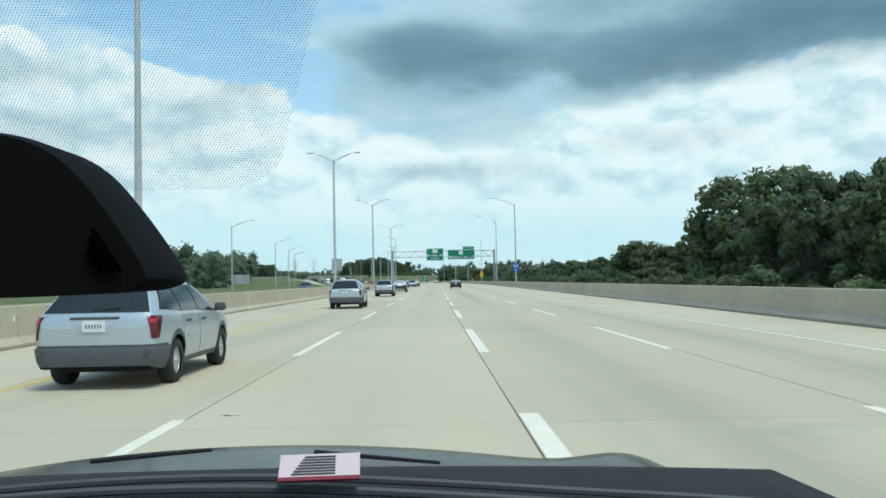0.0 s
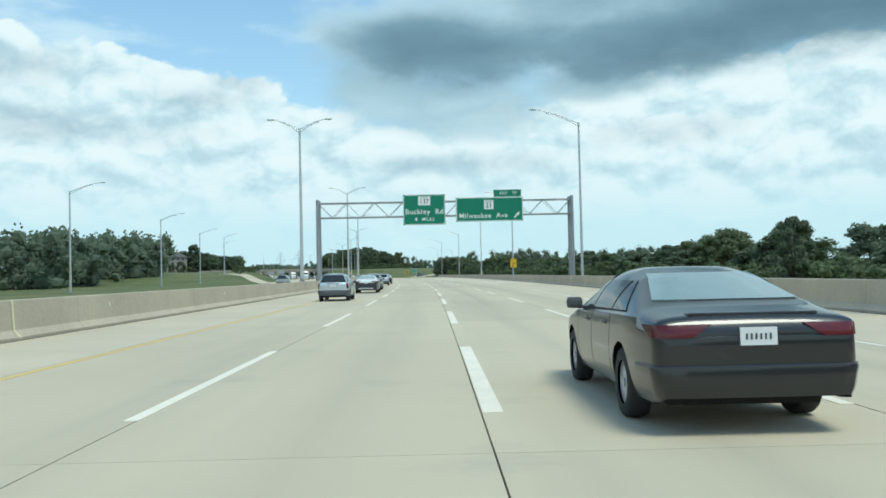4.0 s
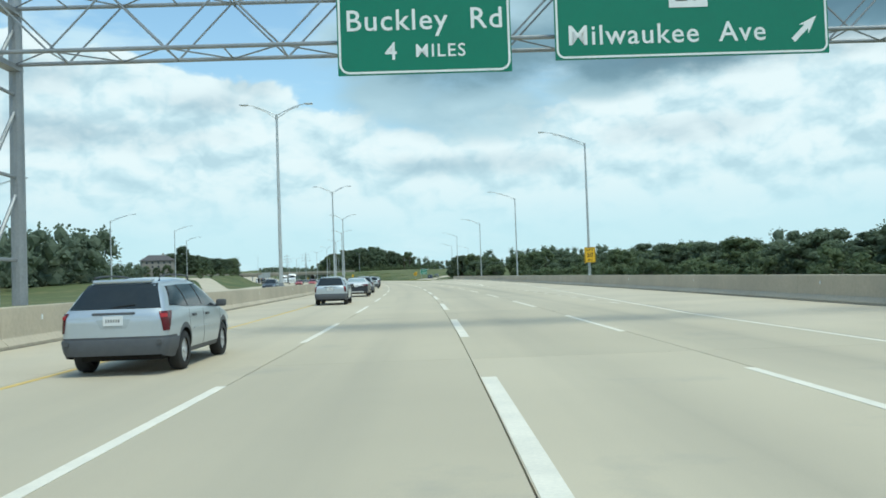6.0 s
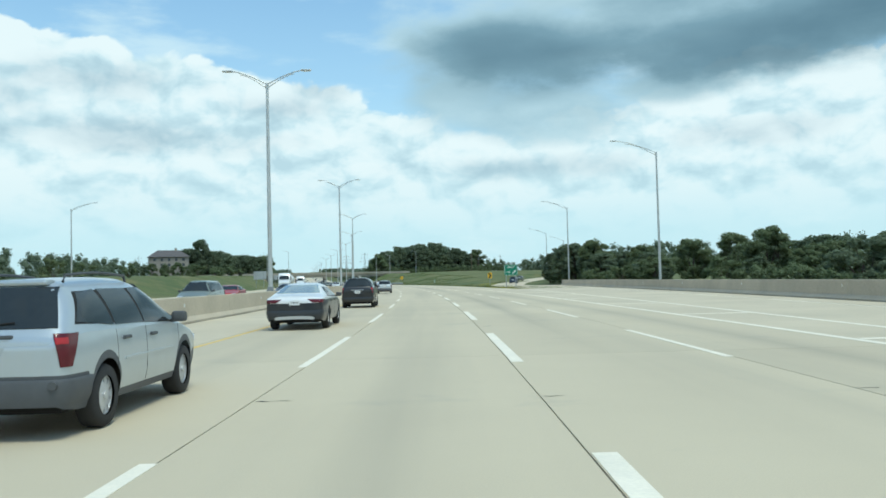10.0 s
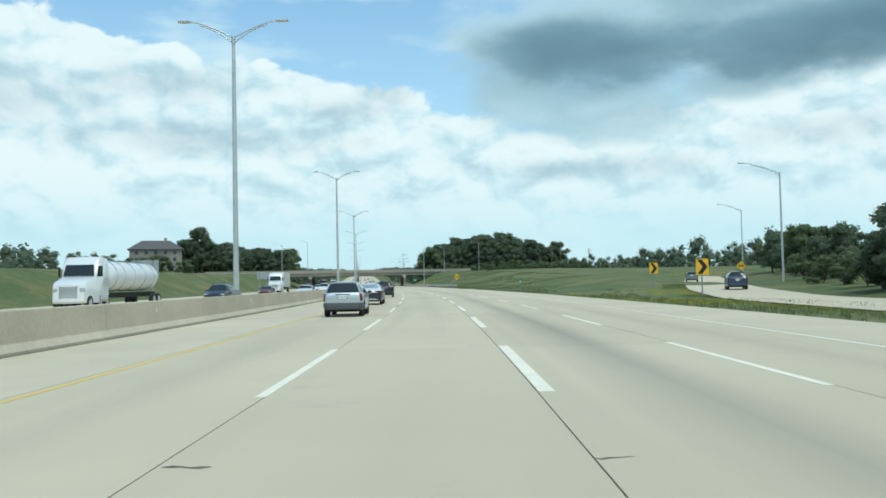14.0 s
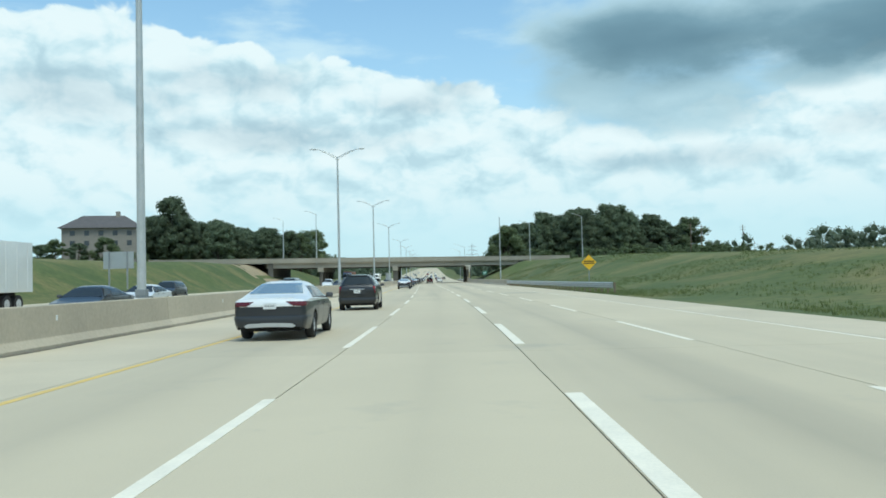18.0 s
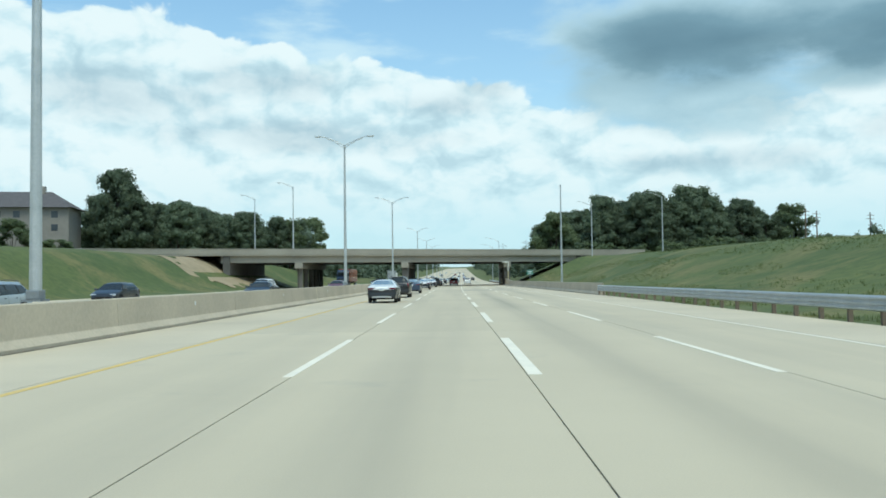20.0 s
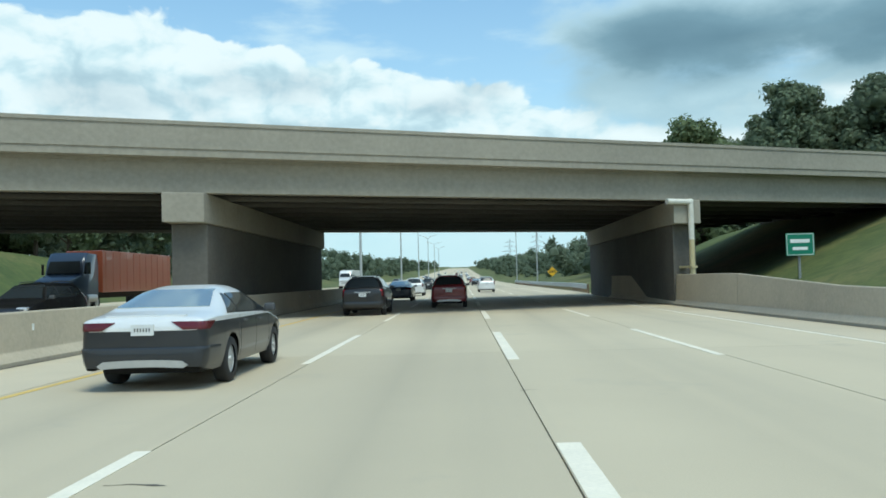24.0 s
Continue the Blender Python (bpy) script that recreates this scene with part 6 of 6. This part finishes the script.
P_ORANGE = paint("paint_orange", (0.36, 0.10, 0.05))
tr = build_truck(drive(608, -24.8, 180), P_WHITE, P_WHITE, "white articulated truck with a box trailer")
build_truck(drive(506, -24.8, 180), P_WHITE, material("tank_white", (0.74, 0.76, 0.76), (0.64, 0.66, 0.66), 0.35), "white tank truck in the oncoming lanes", True)
build_truck(drive(830, -24.8, 180), P_BLUE, P_ORANGE, "blue truck with an orange-brown trailer")
copy_thing(tr, drive(960, -24.8, 180))



# ---- the car that carried the camera, left where the ride begins ----
def build_carrier():
    t = build_car("suv", drive(-8.384 - 0.25, 0.52), P_BLACK, "black crossover with open windscreen, dark dashboard and mirror", P_BLACK)
    for o in list(t.children):
        if o.name.split(".")[0] in ("cabin", "side_window", "window_frame", "windscreen", "rear_window", "rear_wiper", "roof_spoiler", "side_mirror"):
            bpy.data.objects.remove(o)
    # roof on four pillars
    b = B()
    box(b, -.62, .62, -1.75, .42, 1.69, 1.74, bev=.02)
    part("roof", b, P_BLACK, t)
    for sx in (-1, 1):
        for a, c in (((.80, 1.05, 1.08), (.60, .40, 1.70)), ((.80, -1.95, 1.10), (.58, -1.70, 1.70))):
            b = B()
            tube(b, (sx * a[0], a[1], a[2]), (sx * c[0], c[1], c[2]), .035, n=8)
            part("pillar", b, P_BLACK, t)
    dash_m = material("dashboard_vinyl", (0.009, 0.010, 0.011), (0.007, 0.007, 0.008), 0.6, fine_scale=80, bump=0.2)
    dash_m.node_tree.nodes["Principled BSDF"].inputs["Specular IOR Level"].default_value = 0.06

    def sheet(name, x0, x1, y0, y1, height, mat, nx=28, ny=10, label=""):
        verts, faces = [], []
        for i in range(ny + 1):
            for j in range(nx + 1):
                x, y = x0 + (x1 - x0) * j / nx, y0 + (y1 - y0) * i / ny
                verts.append((x, y, height(x, y)))
        k = nx + 1
        for i in range(ny):
            for j in range(nx):
                a = i * k + j
                faces.append((a, a + 1, a + k + 1, a + k))
        o = pymesh(name, verts, faces, mat, t, smooth=True)
        md = o.modifiers.new("thick", "SOLIDIFY")
        md.thickness, md.offset = 0.02, -1
        return o

    # eye at x = 0.26, y = 0.25, z = 1.42
    hood = material("bonnet_paint", (0.010, 0.011, 0.011), (0.008, 0.009, 0.009), 0.18)
    hood.node_tree.nodes["Principled BSDF"].inputs["Specular IOR Level"].default_value = 0.08
    sheet("dashboard", -.78, .80, .70, 1.24, lambda x, y: 1.172 + .012 * math.cos(x * 5) - .02 * (x * 1.1) ** 2 + .03 * math.sin((y - .70) * 5.5) - .05 * max(0, x - .55), dash_m)
    sheet("cowl", -.76, .76, 1.24, 1.50, lambda x, y: 1.163 - .03 * x * x - .05 * (y - 1.24), M_UNDER)
    sheet("bonnet", -.88, .90, 1.45, 2.15, lambda x, y: 1.098 - .125 * (x + .1) ** 2 - .05 * (y - 1.45) - .06 * max(0, y - 1.9) ** 2 + .045 * math.exp(-((x - .70) / .13) ** 2), hood, 44, 12)
    # stitched ridges of the pad and the perforated loudspeaker strip
    for y, z in ((.93, .004), (1.10, .005), (1.20, .006)):
        b = B()
        xs = [-.76 + 1.52 * i / 24 for i in range(25)]
        bent_tube(b, [(x, y + .02 * math.cos(x * 1.9), 1.172 + .012 * math.cos(x * 5) - .02 * (x * 1.1) ** 2 + .03 * math.sin((y - .70) * 5.5) - .05 * max(0, x - .55) + z) for x in xs], .0045, 6)
        part("pad_ridge", b, M_PLASTIC, t)
    verts, faces = [], []
    for i in range(11):
        for j in range(150):
            x, y = .19 + j * .0034 + .0017 * (i % 2), .955 + i * .0055
            z = 1.1735 + .012 * math.cos(x * 5) - .02 * (x * 1.1) ** 2 + .03 * math.sin((y - .70) * 5.5) - .05 * max(0, x - .55)
            o = len(verts)
            verts.extend([(x - .001, y, z), (x, y - .0016, z), (x + .001, y, z), (x, y + .0016, z)])
            faces.append((o, o + 1, o + 2, o + 3))
    tagged(pymesh("speaker_holes", verts, faces, M_PLASTIC, t), "perforated loudspeaker strip in the dashboard", kind="stuff")
    for k in range(3):
        sheet("vent_grille", -.70 + k * .46, -.32 + k * .46, .98, 1.06, lambda x, y: 1.206 - .02 * (x * 1.1) ** 2 + .012 * math.cos(x * 5), M_PLASTIC, 6, 2)
    for x0, x1, za, zb in ((-.20, -.04, 1.186, 1.196), (.10, .27, 1.192, 1.172)):
        b = B()
        tube(b, (x0, 1.40, za), (x1, 1.41, zb), .0035, .0025, 6)
        part("wiper", b, M_UNDER, t)
    # printed card on the dashboard
    b = B()
    box(b, -.041, .041, -.001, .001, 0, .036)
    cd = part("card", b, material("card_pink", (0.70, 0.58, 0.60), (0.64, 0.50, 0.54), 0.6), t, "folded pink and white printed card")
    cd.matrix_basis = pose(.146, 1.11, 1.222, -58, 0, 4)
    b = B()
    for i in range(7):
        box(b, -.028 + i * .002, .016, -.0025, -.0012, .006 + i * .004, .0075 + i * .004)
    part("print_bar", b, M_PLASTIC, cd)
    b = B()
    box(b, -.041, .041, -.004, -.001, -.004, .001)
    part("card_foot", b, material("card_red", (0.22, 0.02, 0.035), (0.18, 0.015, 0.03), 0.6), cd, "dark red foot of the card")
    # mirror and sensor housing under the roof
    prof = [(-.16, .072), (-.018, .071), (.004, .067), (.020, .059), (.033, .046), (.046, .028), (.060, .006), (.057, .001), (.040, -.003), (-.16, -.005)]
    for _ in range(2):
        prof = [p for a, c in zip(prof, prof[1:]) for p in ((a[0] * .75 + c[0] * .25, a[1] * .75 + c[1] * .25), (a[0] * .25 + c[0] * .75, a[1] * .25 + c[1] * .75))]
    cols = []
    for dy, f in ((0, .97), (.012, 1.0), (.05, 1.0), (.075, .9)):
        cols.append([(.085 + x * f, .25 + .36 + dy, 1.42 + z * f) for x, z in prof])
    black = material("housing_plastic", (0.009, 0.009, 0.010), (0.007, 0.007, 0.008), 0.9)
    black.node_tree.nodes["Principled BSDF"].inputs["Specular IOR Level"].default_value = 0.1
    hs = loft("mirror_housing", cols, black, t)
    # slots are near-black rods, the darkness inside them put into the colour
    slot_m = material("slot_shade", (0.001, 0.001, 0.001), (0.001, 0.001, 0.001), 1.0)
    slot_m.node_tree.nodes["Principled BSDF"].inputs["Specular IOR Level"].default_value = 0.0
    for k in range(4):
        b = B()
        tube(b, (.1202 - .0006 * k, .608, 1.4456 - .0032 * k), (.1323 - .0027 * k, .608, 1.4270), .0009, n=6)
        part("vent_slot", b, slot_m, hs)
    b = B()
    tube(b, (.0, .66, 1.47), (.0, .46, 1.69), .02, n=8)
    part("mirror_stem", b, M_UNDER, t)
    # dotted shade printed on the glass round the mirror
    verts, faces = [], []
    pitch = .0031
    for i in range(100):
        for j in range(150):
            x = -.02 + (j + .5 * (i % 2)) * pitch * .62
            z = 1.478 + i * pitch * .40
            if x > .172 + (z - 1.478) * .36 - .02 * max(0, 1 - (z - 1.478) / .016) ** 2 or z > 1.60:
                continue
            o, r, y = len(verts), pitch * .115, .75 - (z - 1.478) * .6
            verts.extend([(x - r, y, z), (x, y, z - r), (x + r, y, z), (x, y, z + r)])
            faces.append((o, o + 1, o + 2, o + 3))
    tagged(pymesh("shade_dots", verts, faces, M_UNDER, t), "fine dotted shade band on the glass", kind="stuff")


build_carrier()
# ---- pieces of the carriageway, last in the file ----
LANES = [(-9.0, -5.40, M_SHOULDER), (-5.38, -1.85, M_SLAB), (-1.832, 1.638, M_SLAB), (1.655, 5.45, M_SLAB), (5.47, 9.1, M_SLAB)]


def slab(name, s0, s1, a, b, mat, parent, z=0.0):
    n = 3
    verts, uv, faces = [], [], []
    for i in range(n + 1):
        s = s0 + (s1 - s0) * i / n
        for l in (a(s) if callable(a) else a, b(s) if callable(b) else b):
            verts.append(at(s, l, z))
            uv.append((l, s))
    for i in range(n):
        p = i * 2
        faces.append((p, p + 1, p + 3, p + 2))
    k = len(verts)
    for v in list(verts):
        verts.append(v - Vector((0, 0, 0.034)))
    uv += uv
    for i in range(n):
        p = i * 2
        faces += [(p + k, p, p + 2, p + 2 + k), (p + 1, p + 1 + k, p + 3 + k, p + 3)]
    faces += [(k, k + 1, 1, 0), (2 * n, 2 * n + 1, 2 * n + 1 + k, 2 * n + k)]
    return pymesh(name, verts, faces, mat, parent, uv=uv)


L_SLAB = 18.3
for k in range(-1, 49):
    s0, s1 = k * L_SLAB, (k + 1) * L_SLAB - 0.012
    for a, b, mat in LANES:
        if a == -9.0:
            slab("slab", s0, s1, wall_left, b, mat, road)
        else:
            slab("slab", s0, s1, a, b, mat, road)
    slab("slab", s0, s1, 9.13, edge_right, M_SHOULDER, road)
for a, b, mat in LANES + [(9.12, edge_right, M_SHOULDER)]:
    strip("far_slabs", 49 * L_SLAB, 2590, 12, wall_left if a == -9.0 else a, b, 0.0, mat, road)
    strip("rear_slabs", -110, -L_SLAB - 0.02, 12, wall_left if a == -9.0 else a, b, 0.0, mat, road)

# lane dashes: 7.7 m in every 15.24 m
DASH = 7.7
for lat in (-1.90, 1.76, 5.38):
    for k in range(-3, 100):
        s = 0.557 - DASH + 15.24 * k
        strip("lane_dash", s, s + DASH, 2.6, lat - 0.075 - (0.02 if lat == 1.76 else 0), lat + 0.075 + (0.04 if lat == 1.76 else 0), 0.005, M_WHITE, road, drop=0.004)
for lat, s0, s1, mat in ((-5.22, -60, 2000, M_YELLOW), (8.97, -60, 213, M_WHITE), (8.97, 424, 2000, M_WHITE)):
    strip("edge_line", s0, s1, 6, lat - 0.065, lat + 0.065, 0.005, mat, road, drop=0.004)
for k in range(14):
    s = 222 + k * 4.7
    strip("lane_dash", s, s + 1.5, 1.5, 8.9, 9.04, 0.005, M_WHITE, road, drop=0.004)


strip("gore_line", 288, 423.9, 6, 8.87, 9.09, 0.005, M_WHITE, road, drop=0.004)


def gore(s):
    return float(np.interp(s, [286, 300, 345, 424], [8.98, 10.25, 11.6, 13.9]))


strip("gore_line", 286, 424, 5, lambda s: gore(s) + 0.02, lambda s: gore(s) + 0.24, 0.005, M_WHITE, road, drop=0.004)
def ramp_edge(s):
    """Right edge of the exit lane, where it leaves the carriageway."""
    return float(np.interp(s, [213, 250, 300], [8.9, 11.0, wall_right(300) - 2.4])) if s < 300 else wall_right(s) - 2.4


strip("edge_line", 213, 420, 5, ramp_edge, lambda s: ramp_edge(s) + 0.15, 0.005, M_WHITE, road, drop=0.004)
strip("sealed_joint", 213, 420, 5, lambda s: ramp_edge(s) + 0.2, lambda s: ramp_edge(s) + 0.225, 0.004, M_JOINT, road)
for k in range(9):
    s = 306 + k * 12.5
    strip("gore_chevron", s, s + 0.32, 0.32, lambda q: 9.15 + 0.0 * q, lambda q: gore(q) - 0.05, 0.004, M_WHITE, road, drop=0.003)
# repaired slabs and cracks
slab("patch", 737.0, 746.3, 1.86, 8.85, M_PATCH, road, 0.004)
slab("patch", 640, 644, 5.6, 8.8, M_PATCH, road, 0.004)
# open joints across the lanes and broken spots along the joints
RC = random.Random(21)


M_CRACK = material("crack_grit", (0.17, 0.155, 0.125), (0.11, 0.10, 0.08), 0.95, scale=3)


def crack(s, l0, l1, w):
    """A ragged dark crack across the concrete."""
    n = max(5, int((l1 - l0) / 0.14))
    top, low = [], []
    for i in range(n + 1):
        l = l0 + (l1 - l0) * i / n
        j = RC.uniform(-.05, .05)
        k = w * RC.choice((.12, .3, .75)) * (0.2 if i in (0, n) else 1)
        top.append(at(s + j + k, l, .0035))
        low.append(at(s + j - k, l, .0035))
    v = top + low
    m = n + 1
    pymesh("crack", v, [(m + i, m + i + 1, i + 1, i) for i in range(n)], M_CRACK, road)


for s, l0, l1, w in ((15.6, 1.8, 4.0, .05), (64.4, -0.6, 1.6, .04), (64.7, 2.0, 4.1, .04), (71.2, 6.0, 9.0, .05), (81.5, -1.2, 1.5, .03), (88.0, 5.9, 12.2, .04), (167.1, -.1, .5, .05), (710.4, 3.6, 3.9, .05), (712.1, -2.1, -1.9, .04)):
    crack(s, l0, l1, w)
for k in range(-5, 11):
    for l in (-1.84, 1.64, 5.44):
        crack(293.5 + 15.24 * k + RC.uniform(-.1, .1), l + RC.uniform(-.05, .05), l + RC.uniform(.25, .5), RC.uniform(.04, .09))
for k in range(40):
    s = RC.uniform(0, 800)
    l = RC.choice((-1.84, 1.64, 5.46)) + RC.uniform(-.1, .4)
    crack(s, l, l + RC.uniform(.2, .55), RC.uniform(.03, .09))


def barrier(name, s0, s1, wall, sign, parent, top=1.0, back=0.62):
    """A length of barrier whose foot follows wall(s); sign +1: its face looks left."""
    n = 6 if callable(top) else 3
    verts, faces = [], []
    for i in range(n + 1):
        s = s0 + (s1 - s0) * i / n
        h = top(s) if callable(top) else top
        prof = [(0.0, -0.06), (0.0, 0.075), (0.012, 0.09), (0.155, 0.235), (0.165, 0.26), (0.215, h - 0.025), (0.235, h), (back - 0.19, h), (back, 0.27), (back, -0.06)]
        for d, z in prof:
            verts.append(at(s, wall(s) + sign * d, z))
    k = len(prof)
    for i in range(n):
        for j in range(k - 1):
            a, b2 = i * k + j, i * k + j + 1
            faces.append((a, b2, b2 + k, a + k) if sign < 0 else (a + k, b2 + k, b2, a))
    faces += [tuple(range(k)), tuple(range(n * k + k - 1, n * k - 1, -1))]
    return pymesh(name, verts, faces, M_BARRIER, parent)


bl = thing("median_barrier", None, "long grey concrete median barrier with stains and joints", "barrier", kind="structure")
br = thing("right_barrier", None, "long grey concrete safety barrier along the shoulder", "barrier", kind="structure")
FILLER = material("joint_filler", (0.76, 0.70, 0.44), (0.62, 0.57, 0.38), 0.9)
for s in (15.0, 75.8, 142.5, 203.6, 264.8, 325.7, 386.0, 446.2, 507.3, 568.5, 630.0, 691.4, 752.5):
    v, f = [], []
    for d, z in ((-0.004, 0.02), (-0.004, 0.078), (0.151, 0.24), (0.161, 0.262), (0.212, 0.98), (0.235, 1.006)):
        for ds in (-.055, .055):
            v.append(at(s + ds, wall_left(s) - d + 0.012, z))
    pymesh("joint_filler", v, [(2 * k, 2 * k + 1, 2 * k + 3, 2 * k + 2) for k in range(5)], FILLER, bl)
bb = thing("bank_barrier", None, "grey concrete barrier at the foot of the bank by the overpass", "barrier", kind="structure")
for k in range(-6, 92):
    s0 = k * 12.2
    barrier("barrier_segment", s0, s0 + 12.18, wall_left, -1, bl)
for k in range(-6, 38):
    s0 = k * 12.2
    barrier("barrier_segment", s0, s0 + 12.18, wall_right, 1, br, 0.97)


def wall_bank(s):
    return float(np.interp(s, [700, 726, 760, 790, 830, 850], [12.5, 12.2, 11.9, 10.9, 10.4, 11.2]))


for k in range(10):
    s0 = 704 + k * 12.2
    barrier("barrier_segment", s0, s0 + 12.18, wall_bank, 1, bb, lambda s: float(np.interp(s, [788, 793, 802, 860], [0.97, 1.0, 1.42, 1.42])), 0.5)


def guard_rail(s0, s1, lat, label):
    t = thing("guard_rail", None, label, "guard rail")
    n = int((s1 - s0) / 2)
    prof = [(0, .34), (-.055, .375), (-.055, .425), (0, .46), (0, .50), (-.055, .535), (-.055, .585), (0, .62), (0, .66), (-.055, .695), (-.055, .745), (0, .80)]
    verts, faces = [], []
    for i in range(n + 1):
        s = s0 + (s1 - s0) * i / n
        for d, z in prof:
            verts.append(at(s, lat(s) + d, z))
    k = len(prof)
    for i in range(n):
        for j in range(k - 1):
            a = i * k + j
            faces.append((a + k, a + k + 1, a + 1, a))
    r = pymesh("rail", verts, faces, M_GALV, t)
    md = r.modifiers.new("thick", "SOLIDIFY")
    md.thickness = 0.006
    for i in range(n + 1):
        s = s0 + (s1 - s0) * i / n
        b = B()
        box(b, 0.02, 0.16, -0.06, 0.06, -0.5, 0.78)
        o = part("post", b, M_WOOD, t)
        o.matrix_basis = stand(s, lat(s))


guard_rail(634, 704, lambda s: float(np.interp(s, [634, 650, 690, 704], [13.6, 12.9, 12.45, 12.35])), "galvanized steel guard rail on wooden posts")
guard_rail(842, 960, lambda s: float(np.interp(s, [842, 860, 960], [11.4, 12.4, 12.6])), "galvanized steel guard rail beyond the overpass")


# ---- grit along the feet of the barriers, markers on their faces ----
M_DIRT = material("gutter_grit", (0.17, 0.15, 0.11), (0.10, 0.088, 0.066), 0.95, scale=0.6, fine_scale=8)


def ragged(s, seed):
    return 0.13 + 0.09 * noise.noise(Vector((s * .21, seed, 0))) + 0.06 * noise.noise(Vector((s * 1.3, seed, 4)))


strip("grit", -40, 424, 2, lambda s: wall_right(s) - ragged(s, 1.0), lambda s: wall_right(s) + 0.02, 0.006, M_DIRT, br, drop=0.004)
strip("grit", -40, 900, 2, lambda s: wall_left(s) - 0.02, lambda s: wall_left(s) + ragged(s, 5.0) * 0.8, 0.006, M_DIRT, bl, drop=0.004)
strip("grit", 706, 824, 2, lambda s: wall_bank(s) - ragged(s, 9.0), lambda s: wall_bank(s) + 0.02, 0.006, M_DIRT, bb, drop=0.004)
b = B()
box(b, -0.012, 0.012, -0.03, 0.03, 0, 0.13, bev=0.004)
first_marker = part("marker", b, M_SIGNW, br, "small white reflector")
first_marker.matrix_basis = stand(20, wall_right(20) + 0.18, 0.62)
for k in range(1, 27):
    s = 20 + k * 15.2
    o = new("marker", first_marker.data)
    o.parent = br
    o.matrix_basis = stand(s, wall_right(s) + 0.18, 0.62)
for k in range(54):
    s = 12 + k * 15.2
    o = new("marker", first_marker.data)
    o.parent = bl
    o.matrix_basis = stand(s, wall_left(s) - 0.18, 0.62)
